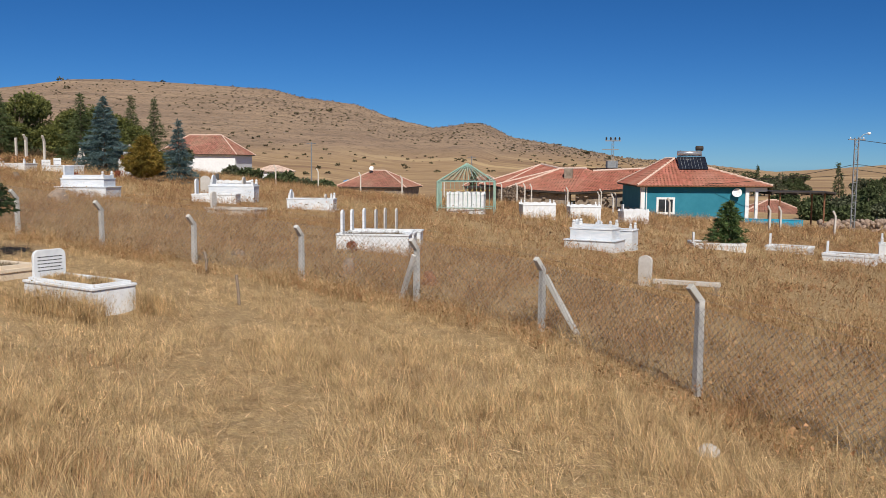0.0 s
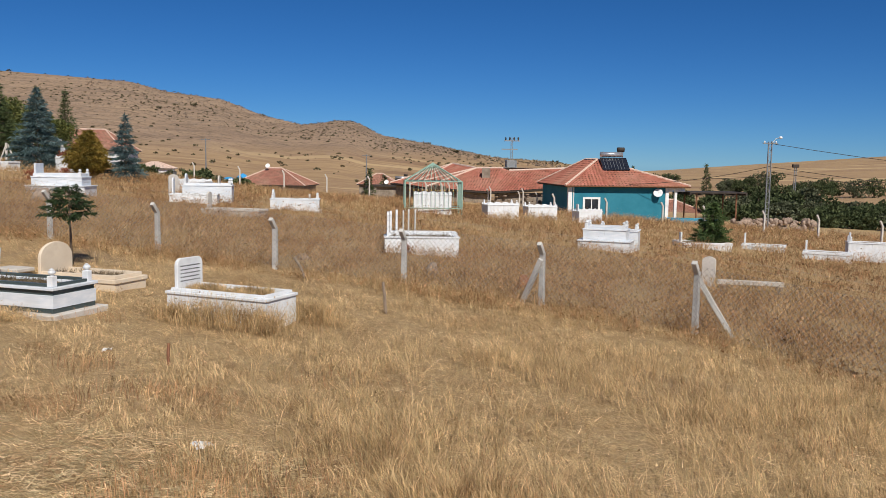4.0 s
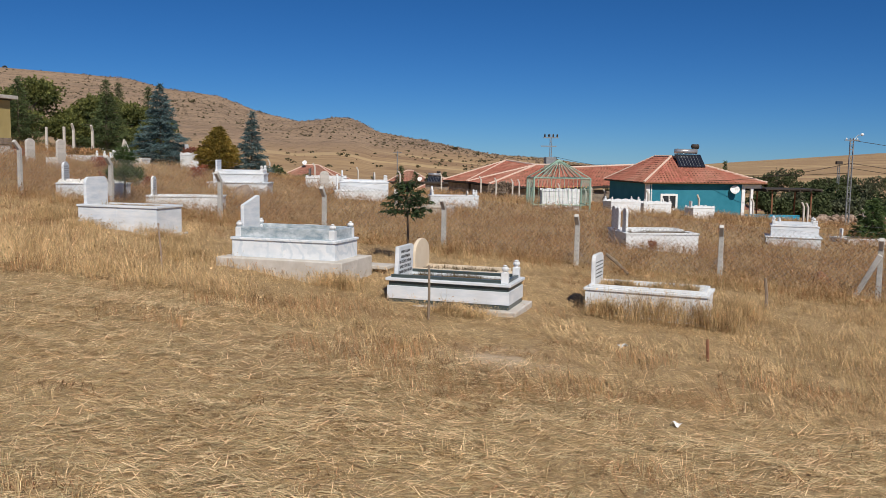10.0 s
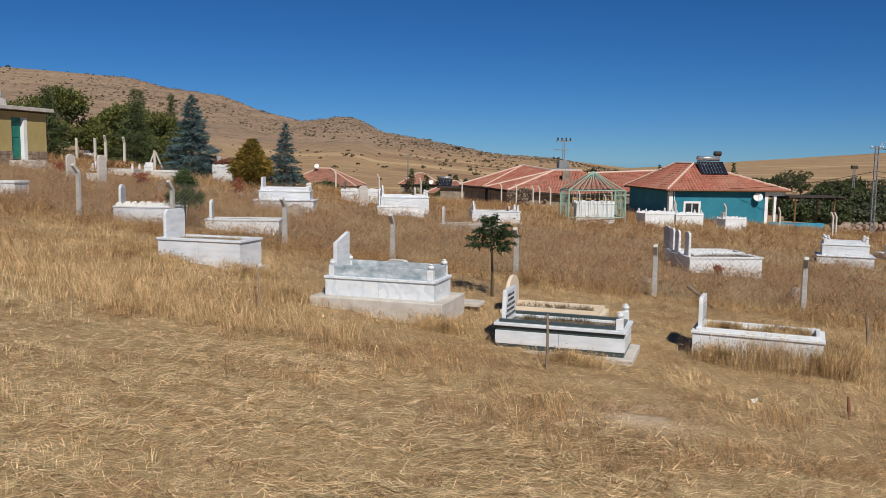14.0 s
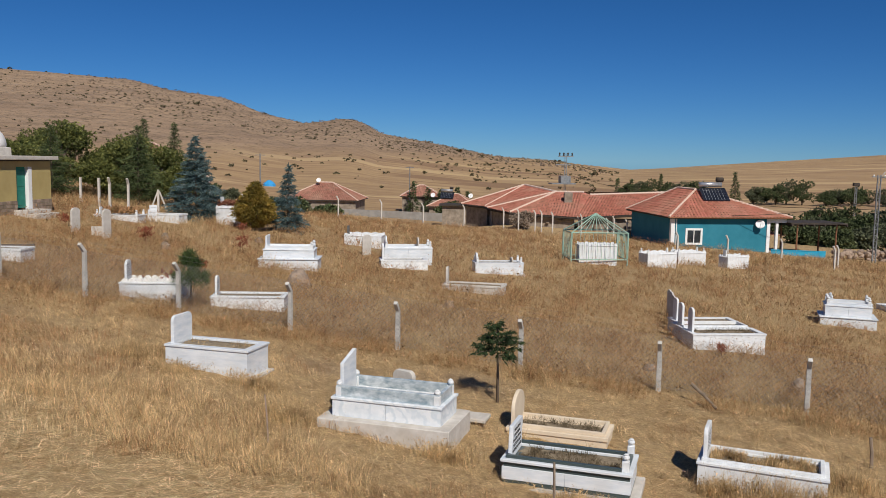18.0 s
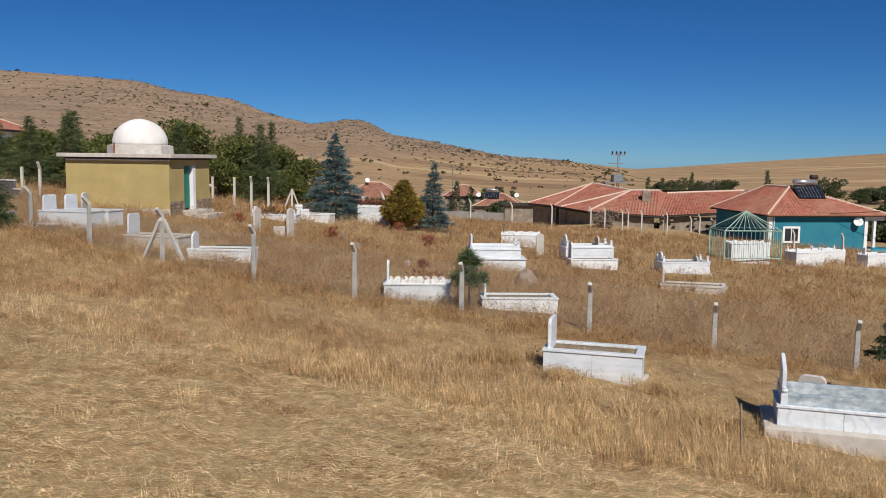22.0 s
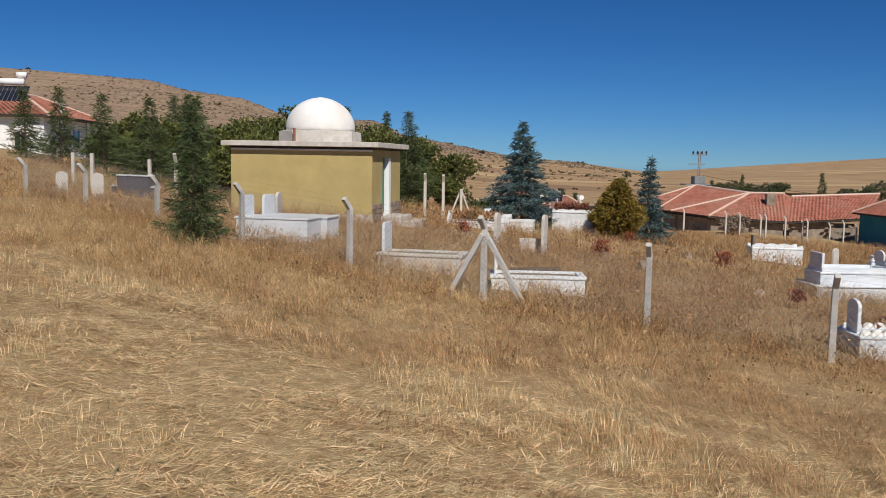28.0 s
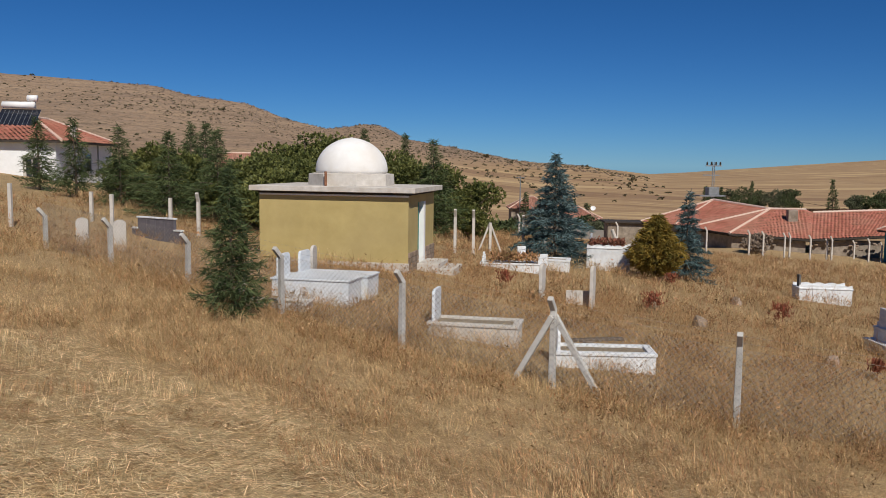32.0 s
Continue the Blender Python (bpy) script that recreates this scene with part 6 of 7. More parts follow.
stone(-1.0, 10.4, 0.2, "pale rough stone lying in the grass", 0.75, M_SLAB)
st = thing("grave_marker", at_ground(-19.5, 13.35, 70), "rough grey headstone with a worn corner behind a marble grave", "headstone")
headstone(st, 0, 0, 0.0, "shoulder", 0.5, max(0.5, 2.42 - hz(-19.5, 13.35)), M_SLAB, 0.12, 0, "slab")
st = thing("stone_slab", at_ground(-18.0, 13.05, -4), "flat grey concrete slab propped on rubble between graves", "slab")
part("slab", boxed(-0.32, 0.32, -0.24, 0.24, 0.07, 0.15, 0.015), M_SLAB, st)
for u, v in ((-0.16, -0.08), (0.17, -0.06), (0.0, 0.1)):
    part("rubble", boxed(u - 0.12, u + 0.12, v - 0.1, v + 0.1, -0.1, 0.068, 0.03), M_STONE, st)
stone(-26.7, 24.6, 0.6, "tilted weathered field stone used as marker", 1.4)
stone(-21.2, 24.5, 0.26, "small weathered stone in weeds", 1.2)
stone(-14.6, 19.6, 0.3, "low mossy boulder in the weeds", 0.8)
stone(-11.0, 19.4, 0.3, "upright rough grave stone", 1.6)
stone(-8.6, 19.2, 0.28, "reddish rough grave stone", 1.5, M_RUST)
stone(-35.2, 30.0, 0.3, "upright rough field stone in weeds", 1.5)
stone(-33.9, 27.9, 0.3, "pale tilted field stone in weeds", 1.5)
stone(-32.5, 33.5, 0.28, "rough brown field stone", 1.3)
stone(-31.0, 25.0, 0.25, "rough brown stone in weeds", 1.2)
plank = thing("plank", at_ground(-36.3, 22.3, 25), "weathered timber plank lying on weeds beside a grave", "plank")
part("board", boxed(-0.6, 0.6, -0.09, 0.09, 0.28, 0.34, 0.008), M_BARK, plank)
part("support", boxed(-0.3, -0.1, -0.1, 0.1, -0.1, 0.29, 0.01), M_STONE, plank)
log = thing("fallen_stick", at_ground(-13.4, 16.7, -50), "fallen pale branch lying in dry grass", "branch")
part("stem", tube([(-0.4, 0, 0.42), (0, 0.03, 0.24), (0.4, 0, 0.06)], 0.04, 0.03, 6), M_STONE, log)
for x, y, w in ((-9.95, 6.35, 0.18), (-13.02, 9.09, 0.12), (-12.35, 5.76, 0.08)):
    b = bmesh.new()
    bmesh.ops.create_grid(b, x_segments=8, y_segments=6, size=w / 2)
    for v in b.verts:
        v.co.z = 0.03 + 0.05 * noise.noise(v.co * 14 + Vector((x, y, 0)))
        v.co.x *= 1 + 0.3 * noise.noise(v.co * 9)
    o = part("plastic_scrap", b, M_WPAINT, None, "")
    sol = o.modifiers.new("thickness", "SOLIDIFY")
    sol.thickness = 0.003
    o.matrix_world = at_ground(x, y, x * 40)
    tagged(o, "crumpled white plastic scrap on the straw", "litter")
# red flowers and dry stalks on the tall white grave, and on a low one
for gx0, gy0, gtop, lx, col, nm, lb in ((-37.2, 40.0, 3.9, 1.4, M_RED, "flower_bed", "dark red dried flowers on a white grave"), (-40.2, 34.2, 3.75, 1.8, M_WEED, "flower_bed", "dried brown flowers planted on a white grave"), (-29.0, 19.7, 2.98, 1.2, M_RED, "flower_bed", "few faded orange flowers on a grave")):
    rr = np.random.RandomState(int(-gx0 * 3))
    n = 260 if col != M_RED or lx > 1.3 else 14
    c = np.stack([rr.uniform(-lx / 2, lx / 2, n), rr.uniform(-0.35, 0.35, n), rr.uniform(0.02, 0.28, n)], 1)
    v, f = needles(c, np.tile([0, 0, 1.0], (n, 1)), np.full(n, 0.12), rr, 1.2, 0.6, 3)
    o = mesh_object(nm, v, f, col, None, False)
    o.matrix_world = pose(gx0, gy0, gtop, 0, 0, 5)
    tagged(o, lb, "flowers", kind="stuff")


def grave_planting(ob, ln, w, h, mat, label, n, tall, seed):
    """Dead plants growing out of the soil bed of a grave."""
    rr = np.random.RandomState(seed)
    c = np.stack([rr.uniform(0.2, ln - 0.2, n), rr.uniform(0.2, w - 0.2, n), np.full(n, h - 0.06)], 1)
    c = c[lumps(c[:, 0], c[:, 1], 0.16, seed) > -0.35]
    v, f = needles(c, np.tile([0, 0, 1.0], (len(c), 1)), tall * rr.uniform(0.5, 1.2, len(c)), rr, 0.75, 0.09, 4)
    o = mesh_object("grave_planting", v, f, mat, None, False)
    o.matrix_world = ob.matrix_world
    tagged(o, label, "plants", kind="stuff")


grave_planting(GRAVE_C, 2.1, 1.0, 1.82 - GRAVE_C.matrix_world.translation.z, M_DEAD, "dark withered ground cover on the bed of a marble grave", 1300, 0.10, 201)
grave_planting(GRAVE_D, 1.9, 0.9, 1.69 - GRAVE_D.matrix_world.translation.z, M_DEAD, "dark withered ground cover on a cream grave", 500, 0.08, 202)
grave_planting(GRAVE_E, 2.06, 0.93, 1.66 - GRAVE_E.matrix_world.translation.z, M_STRAW, "dry grass growing out of a white grave", 1500, 0.12, 203)
grave_planting(GRAVE_A, 1.93, 0.92, 2.73 - GRAVE_A.matrix_world.translation.z, M_STRAW, "sparse dry grass on the bed of a white grave", 200, 0.10, 204)
grave_planting(GRAVE_O, 2.2, 0.95, 1.70 - GRAVE_O.matrix_world.translation.z, M_DEAD, "dead plants on a white grave in a row", 400, 0.12, 205)
curl = thing("curved_stalk", pose(-36.9, 39.9, 3.8, 0, 0, 0), "pale bent concrete stub rising behind a grave", "post stub")
part("stem", tube([(0, 0.9, -0.6), (0, 0.9, 0.35), (-0.15, 0.9, 0.75)], 0.12, 0.06, 8), M_SLAB, curl)


for x, y, k in ((-35.2, 28.5, 1.0), (-39.6, 29.2, 0.8), (-34.6, 36.0, 0.8), (-31.5, 29.9, 1.1), (-12.6, 22.5, 0.45), (-30.2, 24.2, 0.7)):
    rr = np.random.RandomState(int(-x * 7))
    c = np.stack([rr.normal(0, 0.13, 120) * k, rr.normal(0, 0.13, 120) * k, rr.uniform(0.25, 0.62, 120) * k], 1)
    v, f = needles(c, np.tile([0, 0, 1.0], (120, 1)), np.full(120, 0.10), rr, 0.8, 0.35, 3)
    o = thing("dock_plant", at_ground(x, y), "withered rust-red dock plant among brown weeds", "weed", "rust-red dock plants")
    part_o = mesh_object("seed_head", v, f, M_DOCK, o, False)
    tagged(part_o, kind="stuff")
    part("stalk", tube([(0, 0, -0.1), (0.01, 0, 0.35 * k)], 0.012, 0.006, 5), M_DOCK, o)
for x, y, sx, sz, say in ((-117.0, 214.5, 1.15, 1.2, "bright blue tarpaulin over a tall heap"), (-119.5, 211.2, 1.0, 0.45, "blue tarpaulin spread over a low heap")):
    tarp = thing("tarpaulin", at_ground(x, y, 10), say, "tarpaulin")
    part("sheet", lathe([(1.6 * sx, -0.3), (1.45 * sx, 0.5 * sz), (1.0 * sx, 0.9 * sz), (0.5 * sx, 1.25 * sz), (0.05, 1.4 * sz)], 9), M_LETTER, tarp)
for x, y, hh, ww in ((-39.3, 35.5, 0.62, 0.45), (-40.4, 37.3, 0.7, 0.4)):
    st = thing("grave_marker", at_ground(x, y, -40), "small white framed headstone in weeds", "headstone", "small white headstones")
    headstone(st, 0, 0, 0.0, "rect", ww, hh, M_WHITE, 0.09, 2, "slab")
grave((-40.2, 36.4), (-38.4, 36.5), 3.62, 0.9, "low white kerb around dry grass", M_WHITE, rail=0.08, stone=None)
# ---- grass ----
MOW_X = (-60, -45, -42, -38, -36, -33, -28, -23, -17, -12, -8.7, -5, 0, 10)
MOW_Y = (17.5, 16.0, 15.2, 13.4, 12.3, 11.6, 10.7, 9.7, 7.5, 6.1, 5.4, 3.0, -2, -8)
FEN = sorted((p[0], p[1] + 0.2) for p in POSTS)
FX, FY = [p[0] for p in FEN], [p[1] for p in FEN]
KEEP_OUT = []
bpy.context.view_layer.update()
for ob in scene.objects:
    if ob.name.split(".")[0] == "grave":
        ext = [c for ch in ob.children for c in ch.bound_box]
        KEEP_OUT.append((ob.matrix_world.inverted(), max(c[0] for c in ext), max(c[1] for c in ext)))


def clear(x, y, pad=0.04):
    ok = np.ones(len(x), bool)
    for m, lx, ly in KEEP_OUT:
        u = m[0][0] * x + m[0][1] * y + m[0][3]
        v = m[1][0] * x + m[1][1] * y + m[1][3]
        ok &= ~((u > -pad) & (u < lx + pad) & (v > -pad) & (v < ly + pad))
    ok &= ~((x > -47.6) & (x < -42.2) & (y > 28.1) & (y < 32.5))
    for bx, by, br, tone in BARE[:1]:
        ok &= np.hypot((x - bx) * 0.75, y - by) > br * 0.38
    return ok


def blades(name, x, y, h, w, az, lean, mat, rng, seeds=0, seed_size=0.02):
    """Bent tapering blades; seeds: small flecks along each upper half."""
    n = len(x)
    z = height(x, y)
    fa = rng.uniform(0, 2 * math.pi, n)
    sx, sy = np.cos(fa) * w / 2, np.sin(fa) * w / 2
    dx, dy = np.cos(az) * lean * h, np.sin(az) * lean * h
    top = h * np.clip(1 - 0.42 * lean * lean, 0.2, 1)
    v = np.empty((n, 4, 3), np.float32)
    v[:, 0] = np.stack([x, y, z - 0.02], 1)
    v[:, 1] = np.stack([x + dx * 0.3 + sx, y + dy * 0.3 + sy, z + top * 0.55], 1)
    v[:, 2] = np.stack([x + dx * 0.3 - sx, y + dy * 0.3 - sy, z + top * 0.55], 1)
    v[:, 3] = np.stack([x + dx, y + dy, z + top], 1)
    b = np.arange(n) * 4
    f = [np.stack([b, b + 1, b + 2], 1), np.stack([b + 2, b + 1, b + 3], 1)]
    verts = [v.reshape(-1, 3)]
    if seeds:
        k = n * seeds
        u = rng.uniform(0.35, 1.0, k)
        i = np.repeat(np.arange(n), seeds)
        base = np.stack([x[i] + dx[i] * u ** 1.7, y[i] + dy[i] * u ** 1.7, z[i] + top[i] * u], 1) + rng.normal(0, 0.022, (k, 3))
        s = seed_size * rng.uniform(0.6, 1.6, (k, 1))
        tri = base[:, None, :] + rng.normal(0, 1, (k, 3, 3)) * s[:, None]
        f.append(np.arange(k * 3).reshape(-1, 3) + n * 4)
        verts.append(tri.reshape(-1, 3))
    return mesh_object(name, np.concatenate(verts), np.concatenate(f), mat, None, False)


def tufts(n, x0, x1, y0, y1, seed, test, per, spread):
    """Clumped foot points of blades: x, y, outward direction, distance from the clump's middle (0 to 1), clump vigour."""
    rng = np.random.RandomState(seed)
    cx, cy = rng.uniform(x0, x1, n), rng.uniform(y0, y1, n)
    k = test(cx, cy, rng)
    cx, cy = cx[k], cy[k]
    vig = rng.uniform(0.55, 1.25, len(cx))
    cnt = np.maximum(3, (per * vig * rng.uniform(0.5, 1.5, len(cx))).astype(int))
    i = np.repeat(np.arange(len(cx)), cnt)
    a, q = rng.uniform(0, 2 * math.pi, len(i)), np.sqrt(rng.rand(len(i)))
    rad = spread * rng.uniform(0.6, 1.4, len(cx))[i]
    x, y = cx[i] + np.cos(a) * q * rad, cy[i] + np.sin(a) * q * rad
    ok = clear(x, y)
    return x[ok], y[ok], a[ok], q[ok], vig[i][ok], rng


WIND = 0.6   # the way most stems lean, radians


def lodged(name, x, y, az, ln, lift, w, mat, curl=0.0):
    """Long stems beaten down by wind and rain: each rises from its foot, arches over and lies along az."""
    n = len(x)
    a2 = az + curl
    mx, my = x + np.cos(az) * ln * 0.42, y + np.sin(az) * ln * 0.42
    tx, ty = mx + np.cos(a2) * ln * 0.55, my + np.sin(a2) * ln * 0.55
    v = np.empty((n, 5, 3), np.float32)
    wx, wy = -np.sin(az) * w, np.cos(az) * w
    z0, z1, z2 = height(x, y) - 0.01, height(mx, my) + lift, height(tx, ty) + lift * 0.35 + 0.008
    v[:, 0] = np.stack([x - wx * 0.6, y - wy * 0.6, z0], 1)
    v[:, 1] = np.stack([x + wx * 0.6, y + wy * 0.6, z0], 1)
    v[:, 2] = np.stack([mx - wx, my - wy, z1], 1)
    v[:, 3] = np.stack([mx + wx, my + wy, z1], 1)
    v[:, 4] = np.stack([tx, ty, z2], 1)
    b = np.arange(n) * 5
    f = np.concatenate([np.stack([b, b + 1, b + 2], 1), np.stack([b + 1, b + 3, b + 2], 1), np.stack([b + 2, b + 3, b + 4], 1)])
    return mesh_object(name, v.reshape(-1, 3), f, mat, None, False)


def mow_edge(x):
    return np.interp(x, MOW_X, MOW_Y)


def fence_line(x):
    return np.interp(x, FX, FY)


def flow(x, y):
    """The way the beaten grass lies: broad swirls, mostly across the slope."""
    return 2.95 + 0.55 * lumps(x, y, 1.3, 41) + 0.55 * lumps(x, y, 0.45, 43)


# beaten golden grass in swirls between the mown strip and the fence
rng = np.random.RandomState(121)
n = 560000
x, y = rng.uniform(-54, 5, n), rng.uniform(0, 20, n)
mound = lumps(x * 0.8, y * 1.3, 0.38, 45) + 0.6 * lumps(x, y, 0.15, 47)
band = (y > mow_edge(x) - 0.5 * rng.rand(n)) & (y < fence_line(x) - 0.3 * rng.rand(n))
keep = band & clear(x, y) & (rng.rand(n) < np.clip(0.72 + 0.45 * mound, 0.30, 1))
x, y, mound = x[keep], y[keep], mound[keep]
n = len(x)
az = flow(x, y) + rng.normal(0, 0.5, n) + np.where(rng.rand(n) < 0.3, math.pi, 0)
g = lodged("beaten_grass", x, y, az, rng.uniform(0.16, 0.44, n), np.clip(0.06 + 0.09 * mound, 0.012, 0.22) * rng.uniform(0.2, 1.15, n), rng.uniform(0.0016, 0.0032, n), M_LODGED, rng.normal(0, 0.5, n))
tagged(g, "long golden grass beaten flat in swirling mats", "grass", kind="stuff")
# combed brown mats of finer weed in hollows of the slope
rng = np.random.RandomState(123)
n = 260000
x, y = rng.uniform(-50, 3, n), rng.uniform(2, 19, n)
zone = lumps(x * 0.8 + y * 0.3, y * 1.5 - x * 0.5, 0.85, 51) + 0.4 * lumps(x, y, 0.4, 53)
edge = np.exp(-((y - mow_edge(x) - 0.6) / 1.5) ** 2)
for px, py, pr in ((-27.3, 12.6, 1.5), (-29.3, 13.6, 1.4), (-31.9, 14.4, 1.2), (-15.9, 6.5, 0.8), (-37.3, 13.6, 1.0), (-35.2, 16.2, 1.4), (-18.6, 6.7, 0.6), (-33.8, 15.6, 1.2)):
    zone = zone + 1.5 * np.exp(-(((x - px) * 0.7) ** 2 + ((y - py) * 1.25) ** 2) / pr ** 2)
keep = (y < fence_line(x)) & (y > mow_edge(x) - 2.6) & clear(x, y) & (zone * (0.4 + 0.9 * edge) > 0.30 + 0.3 * rng.rand(n))
x, y = x[keep], y[keep]
n = len(x)
g = lodged("weed_mat", x, y, flow(x, y) - 0.5 + rng.normal(0, 0.3, n), rng.uniform(0.12, 0.34, n), rng.uniform(0.05, 0.20, n), rng.uniform(0.0016, 0.003, n), M_WEED, rng.normal(0, 0.3, n))
tagged(g, "combed mats of dead brown weeds in the hollows", "weeds", kind="stuff")
# standing golden grass: on the slope to the east, along the top by the western fence, and in single tufts
def stand(x, y, r):
    p = 0.05 + 0.75 * smooth(-13.5, -8.0, x + 0.5 * lumps(x, y, 1.6, 55)) * smooth(0.3, 1.6, y - mow_edge(x))
    p = p + 0.55 * smooth(-36, -42, x) * smooth(0.2, 1.2, y - mow_edge(x))
    p = p + 0.40 * np.exp(-((y - mow_edge(x) - 0.25) / 0.35) ** 2) * (lumps(x, y, 1.1, 57) > -0.1)
    p = p + 0.55 * np.exp(-((y - mow_edge(x) - 0.7) / 0.75) ** 2) * smooth(-27, -24.5, x) * (1 - smooth(-19.5, -17.5, x))
    p = p + 0.35 * smooth(-2.2, -0.6, y - fence_line(x))
    p = p * np.clip(0.55 + 0.85 * lumps(x, y, 0.95, 6), 0.04, 1)
    return (y > mow_edge(x) - 0.2) & (y < fence_line(x) + 0.8) & (r.rand(len(x)) < p)


x, y, a, q, vig, rng = tufts(34000, -54, 7, 1, 21, 101, stand, 19, 0.13)
near = np.clip((x + 14) / 8, 0, 1) * np.clip((14 - y) / 4, 0, 1)
hh = rng.uniform(0.16, 0.44, len(x)) * vig * (0.75 + 0.35 * lumps(x, y, 1.1, 7)) * (1 + 0.4 * near) * (1 + 0.45 * smooth(-27, -25, x) * (1 - smooth(-20, -18, x)))
lean = np.clip(0.15 + 0.6 * q + rng.normal(0, 0.2, len(x)), 0, 1.3)
az = a + (WIND - a) * rng.uniform(0, 0.5, len(x))
g = blades("dry_grass", x, y, hh, rng.uniform(0.0035, 0.007, len(x)), az, lean, M_STRAW, rng, 1, 0.008)
tagged(g, "standing dry golden grass tufts outside the cemetery fence", "grass", kind="stuff")
# tall grass on the bank in the west, hiding the feet of the posts and headstones
x, y, a, q, vig, rng = tufts(9000, -56, -37, 13, 27, 151, lambda x, y, r: (y > mow_edge(x) + 0.5) & (y < fence_line(x) + 2.2) & (r.rand(len(x)) < np.clip(0.62 + 0.6 * lumps(x, y, 0.8, 65), 0.12, 1) * smooth(-37, -41, x)), 14, 0.17)
m = rng.rand(len(x)) < 0.6
hh = rng.uniform(0.25, 0.66, len(x)) * vig * (0.85 + 0.3 * lumps(x, y, 0.9, 67))
for pick, mat in ((m, M_STRAW), (~m, M_RUSSET)):
    g = blades("bank_grass", x[pick], y[pick], hh[pick], rng.uniform(0.004, 0.007, pick.sum()), a[pick], 0.15 + 0.65 * q[pick], mat, rng, 1, 0.011)
    tagged(g, "tall golden and russet grass on the bank along the fence", "grass", kind="stuff")
# a belt of tall pale grass left standing in front of the graves
def belt(x, y, r):
    low = np.interp(x, (-31, -26.2, -24.2, -22.0, -20.0, -18.5), (11.2, 9.9, 9.3, 8.8, 8.6, 8.4)) + 0.3 * lumps(x, y, 1.2, 71)
    wide = np.interp(x, (-31, -27, -23, -20.5, -18.5), (0.8, 1.9, 2.2, 1.4, 0.3))
    return (y > low) & (y < low + wide) & (r.rand(len(x)) < np.clip(0.75 + 0.5 * lumps(x, y, 0.7, 73), 0.2, 1))


x, y, a, q, vig, rng = tufts(1500, -31, -18.5, 8, 13.2, 161, belt, 24, 0.16)
g = blades("dry_grass", x, y, rng.uniform(0.24, 0.56, len(x)) * vig, rng.uniform(0.004, 0.007, len(x)), a + (WIND - a) * rng.uniform(0, 0.4, len(x)), 0.1 + 0.5 * q, M_LODGED, rng, 1, 0.009)
tagged(g, "tall pale golden grass standing in front of the graves", "grass", kind="stuff")
# dense tall tufts against the graves: place, spread, height
TUFTS = ((-12.55, 11.25, 0.75, 0.55), (-11.6, 11.2, 0.5, 0.5), (-13.4, 11.4, 0.4, 0.3), (-22.4, 12.5, 0.6, 0.28), (-24.2, 12.5, 0.5, 0.25), (-15.6, 9.9, 0.5, 0.2), (-21.3, 11.3, 0.6, 0.34), (-18.0, 10.9, 0.5, 0.3), (-11.2, 12.4, 0.5, 0.5), (-25.6, 13.2, 0.7, 0.4))
rng = np.random.RandomState(131)
tx = np.concatenate([rng.normal(p[0], p[2] * 0.5, 1500) for p in TUFTS])
ty = np.concatenate([rng.normal(p[1], p[2] * 0.28, 1500) for p in TUFTS])
th_ = np.repeat([p[3] for p in TUFTS], 1500)
ok = clear(tx, ty)
tx, ty, th_ = tx[ok], ty[ok], th_[ok]
g = blades("grave_side_grass", tx, ty, th_ * rng.uniform(0.4, 1.25, len(tx)), rng.uniform(0.003, 0.006, len(tx)), rng.uniform(0, 6.28, len(tx)), rng.uniform(0.1, 0.7, len(tx)), M_STRAW, rng, 1, 0.009)
tagged(g, "thick tufts of dry grass leaning on the grave sides", "grass", kind="stuff")
# mown straw lying flat, most of it across the strip
rng = np.random.RandomState(103)
n = 960000
x, y = rng.uniform(-52, 3, n), rng.uniform(-2.0, 16.5, n)
heap = lumps(x * 0.7, y * 1.5, 0.62, 11) + 0.5 * lumps(x * 0.6, y * 1.6, 0.25, 12)
keep = (y < mow_edge(x) + 1.2 * rng.rand(n)) & (rng.rand(n) < smooth(-2.0, 1.2, y)) & clear(x, y) & (rng.rand(n) < np.clip(0.80 + 0.32 * heap, 0.2, 1))
keep |= (rng.rand(n) < 0.08) & (y < fence_line(x)) & clear(x, y, 0.25)
x, y, heap = x[keep], y[keep], heap[keep]
n = len(x)
hl = rng.uniform(0.04, 0.17, n)
off = rng.uniform(0.004, 0.07, n) * np.clip(0.5 + 1.3 * heap, 0.15, 2.0)
az = 0.30 + 0.25 * lumps(x, y, 2.4, 13) + rng.normal(0.0, 0.72, n)
wv = rng.uniform(0.0022, 0.0048, n)
bold = rng.rand(n) < 0.10
wv, hl = np.where(bold, wv * 1.8, wv), np.where(bold, hl * 1.35, hl)
ux, uy = np.cos(az), np.sin(az)
z0, z1 = height(x - ux * hl, y - uy * hl), height(x + ux * hl, y + uy * hl)
tz = rng.uniform(-0.01, 0.05, n)
v = np.stack([np.stack([x - ux * hl - uy * wv, y - uy * hl + ux * wv, z0 + off], 1), np.stack([x - ux * hl + uy * wv, y - uy * hl - ux * wv, z0 + off], 1), np.stack([x + ux * hl, y + uy * hl, z1 + off + tz], 1)], 1)
g = mesh_object("cut_straw", v.reshape(-1, 3), np.arange(3 * n).reshape(-1, 3), M_CUT, None, False)
tagged(g, "mown pale straw lying flat on the ground", "straw", kind="stuff")
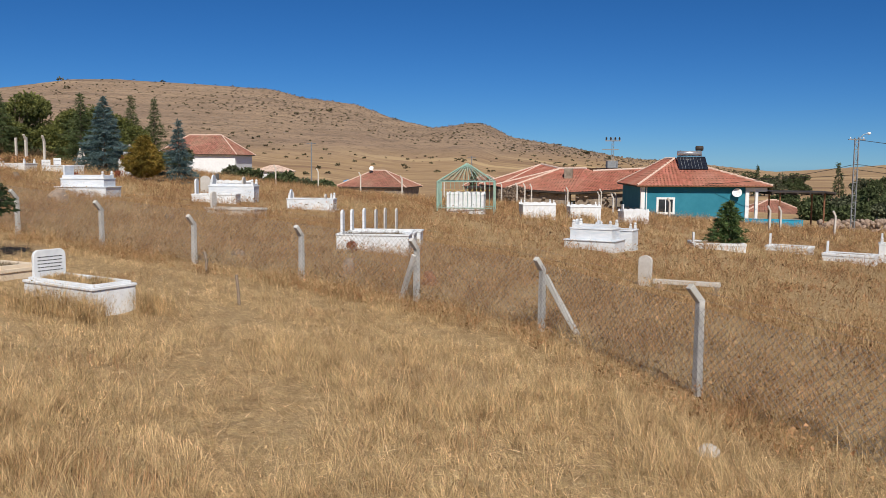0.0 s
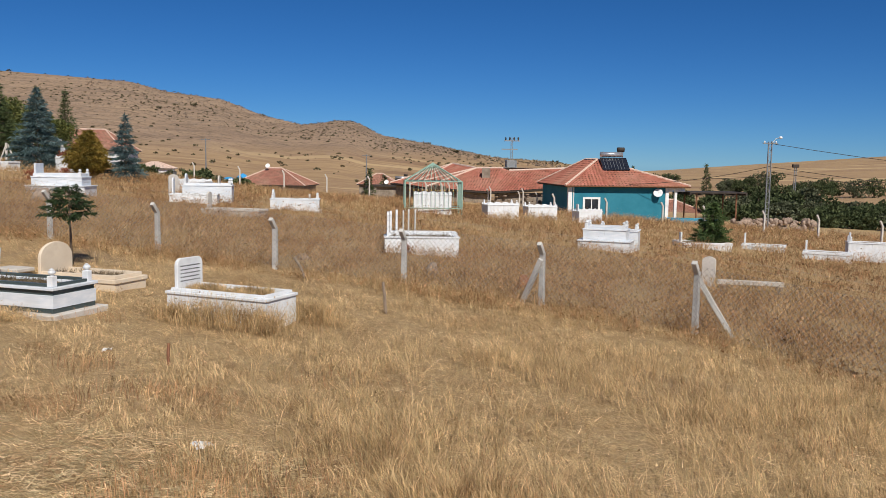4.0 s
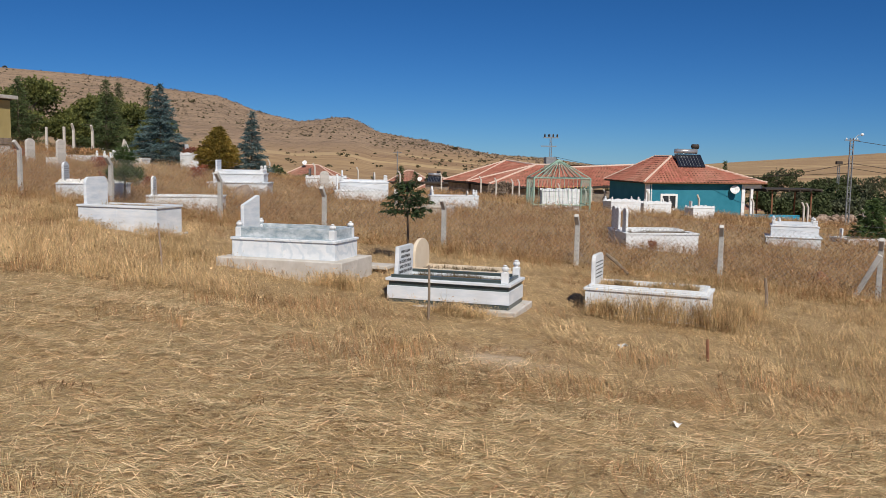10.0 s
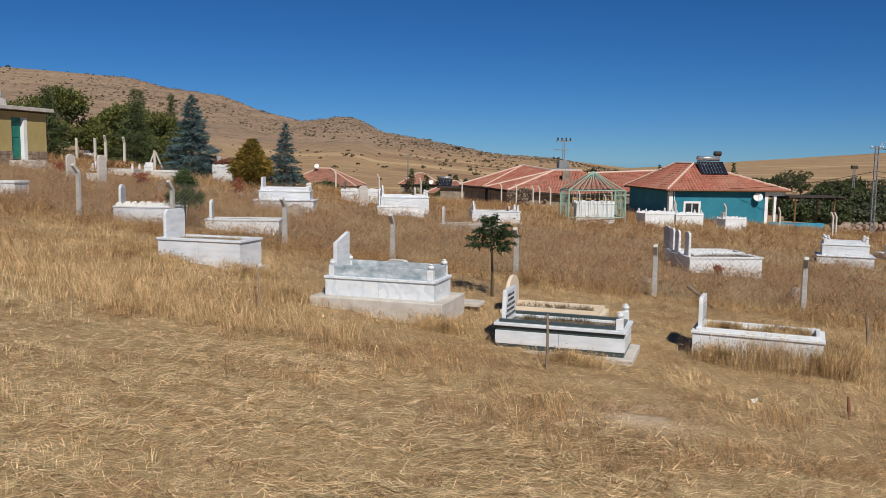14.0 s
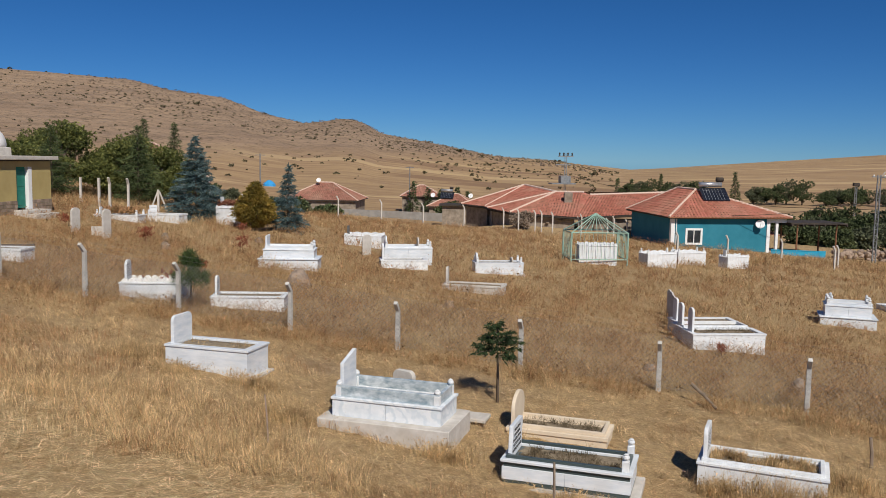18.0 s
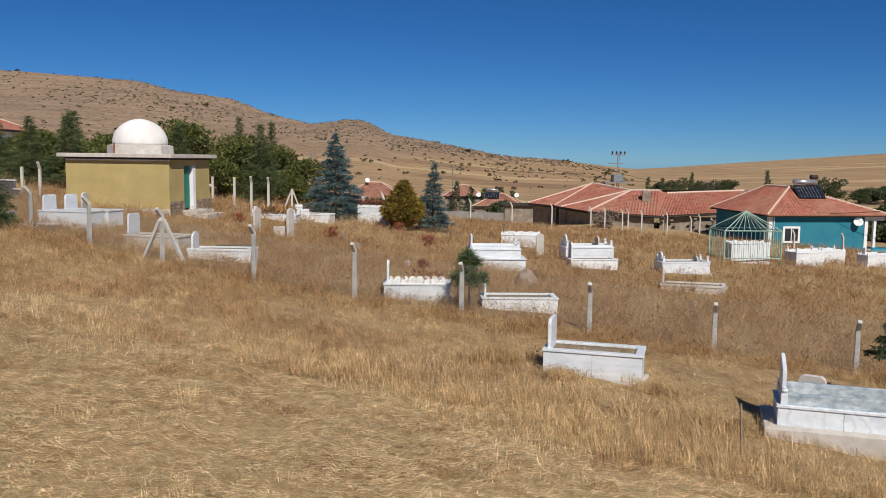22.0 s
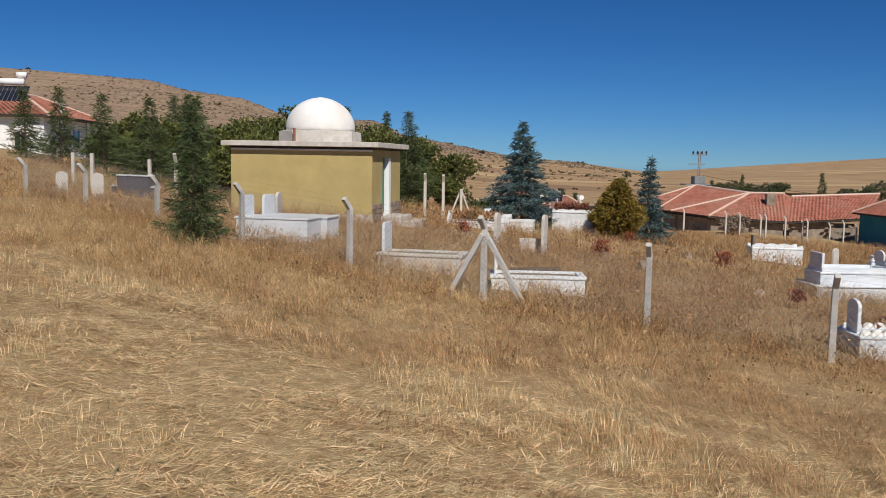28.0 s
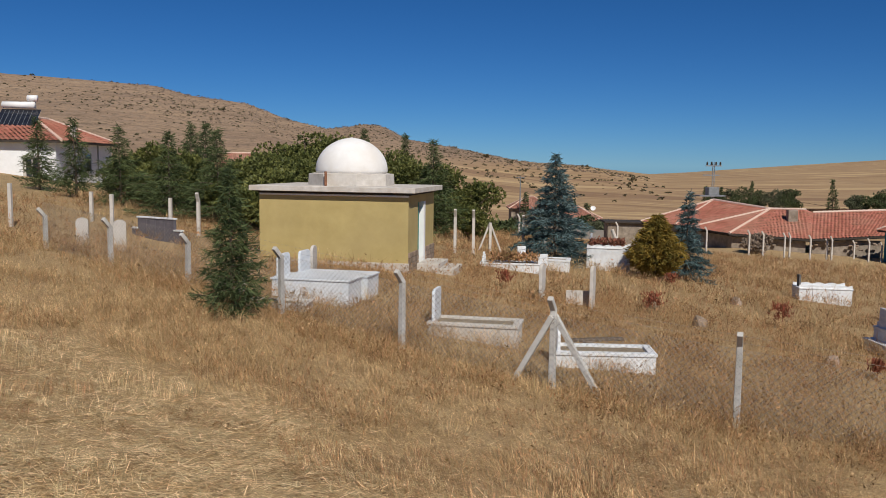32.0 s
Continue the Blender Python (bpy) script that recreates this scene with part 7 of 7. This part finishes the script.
# matted brown weeds pressed into the straw, in patches
rng = np.random.RandomState(104)
n = 420000
x, y = rng.uniform(-52, 3, n), rng.uniform(0.5, 16.5, n)
keep = (y < mow_edge(x) + 2.5) & clear(x, y) & (lumps(x * 0.7, y * 1.7, 0.42, 31) + 0.6 * lumps(x, y, 1.6, 33) > 0.50 + 0.5 * rng.rand(n))
x, y = x[keep], y[keep]
g = lodged("matted_weeds", x, y, rng.normal(0.4, 0.9, len(x)), rng.uniform(0.08, 0.24, len(x)), rng.uniform(0.02, 0.09, len(x)), rng.uniform(0.0018, 0.0035, len(x)), M_WEED)
tagged(g, "matted dry brown weeds lying among mown straw", "weeds", kind="stuff")
# upright stubble left by the mower, thickest along the edge of the strip
def stub(x, y, r):
    e = np.exp(-((y - mow_edge(x) + 0.3) / 0.8) ** 2) * smooth(-18, -24, x)
    e = e + 0.8 * np.exp(-((x + 21.2) / 1.6) ** 2 - ((y - 4.9) / 0.7) ** 2)
    return (y < mow_edge(x) + 0.6) & (lumps(x * 0.6, y * 1.5, 0.62, 15) + 0.9 * e > 0.40 + 0.75 * r.rand(len(x)))


x, y, a, q, vig, rng = tufts(24000, -52, 2, 0.5, 16, 105, stub, 9, 0.13)
g = blades("stubble", x, y, rng.uniform(0.08, 0.26, len(x)) * vig * np.where(x < -23, 1.25, 0.9), rng.uniform(0.0035, 0.006, len(x)), a, 0.08 + 0.35 * q, M_CUT, rng)
tagged(g, "short upright straw stubble left by the mower", "stubble", kind="stuff")
# brown weeds and grass inside the fence
def inside(x, y, r):
    d = np.hypot(x + 22, y + 2)
    return (y > fence_line(x) - np.interp(x, (-44, -38, -26, -19), (1.6, 6.0, 6.0, 1.6)) * r.rand(len(x)) ** 1.25) & (r.rand(len(x)) < np.clip(26 / d, 0.3, 1) * np.clip(0.78 + 0.5 * lumps(x, y, 0.6, 17), 0.22, 1))


x, y, a, q, vig, rng = tufts(47000, -62, 12, 11, 72, 107, lambda x, y, r: inside(x, y, r) & (lumps(x, y, 1.9, 19) < 0.45 + 0.5 * r.rand(len(x))), 12, 0.2)
far = np.clip(np.hypot(x + 22, y + 2) / 24, 0.75, 2.6)
hh = rng.uniform(0.24, 0.72, len(x)) * vig * (0.8 + 0.4 * lumps(x, y, 0.8, 21))
close = far < 1.35
for pick, seeds, word in ((close, 2, "tall reddish-brown dry weeds inside the cemetery fence"), (~close, 1, "brown dry weeds covering the back of the cemetery")):
    m = pick
    g = blades("brown_weeds", x[m], y[m], hh[m], rng.uniform(0.004, 0.008, m.sum()) * far[m], a[m], 0.2 + 0.65 * q[m], M_WEED, rng, seeds, 0.013 if seeds == 2 else 0.02)
    tagged(g, word, "weeds", kind="stuff")
# fine fluffy weed stems filling the ground along the inside of the fence
rng = np.random.RandomState(141)
n = 150000
x = rng.uniform(-48, 4, n)
y = fence_line(x) - 1.2 + 13 * rng.rand(n) ** 1.4
puff = lumps(x, y, 0.33, 61) + 0.6 * lumps(x, y, 1.2, 63)
keep = clear(x, y) & (rng.rand(n) < np.clip(0.6 + 0.6 * puff, 0.1, 1))
x, y, puff = x[keep], y[keep], puff[keep]
g = blades("weed_stems", x, y, rng.uniform(0.16, 0.5, len(x)) * np.clip(0.9 + 0.3 * puff, 0.4, 1.4), rng.uniform(0.004, 0.007, len(x)), rng.uniform(0, 6.28, len(x)), rng.uniform(0.2, 1.1, len(x)), M_RUSSET, rng, 1, 0.014)
tagged(g, "fine fluffy russet weed stems along the fence", "weeds", kind="stuff")
x, y, a, q, vig, rng = tufts(32000, -62, 12, 11, 70, 109, lambda x, y, r: inside(x, y, r) & (lumps(x, y, 1.9, 19) > -0.15 + 0.3 * r.rand(len(x))), 10, 0.16)
far = np.clip(np.hypot(x + 22, y + 2) / 24, 0.75, 2.6)
g = blades("dry_grass", x, y, rng.uniform(0.24, 0.66, len(x)) * vig, rng.uniform(0.005, 0.009, len(x)) * far, a, 0.15 + 0.6 * q, M_STRAW, rng, 1, 0.01)
tagged(g, "dry golden grass between the graves", "grass", kind="stuff")
# fine feathery grass on the slope below the fence
x, y, a, q, vig, rng = tufts(7500, -11, 6, 1, 12, 111, lambda x, y, r: (y > mow_edge(x) + 0.8) & (y < fence_line(x) - 1.6) & (r.rand(len(x)) < np.clip(0.35 + 0.8 * lumps(x, y, 0.8, 23), 0.03, 1) * np.clip((x + 11) / 4, 0, 1)), 17, 0.16)
g = blades("feather_grass", x, y, rng.uniform(0.26, 0.52, len(x)) * vig, rng.uniform(0.003, 0.006, len(x)), a + (WIND - a) * 0.4, 0.2 + 0.55 * q, M_STRAW, rng)
tagged(g, "fine pale feathery grass standing on the slope", "grass", kind="stuff")
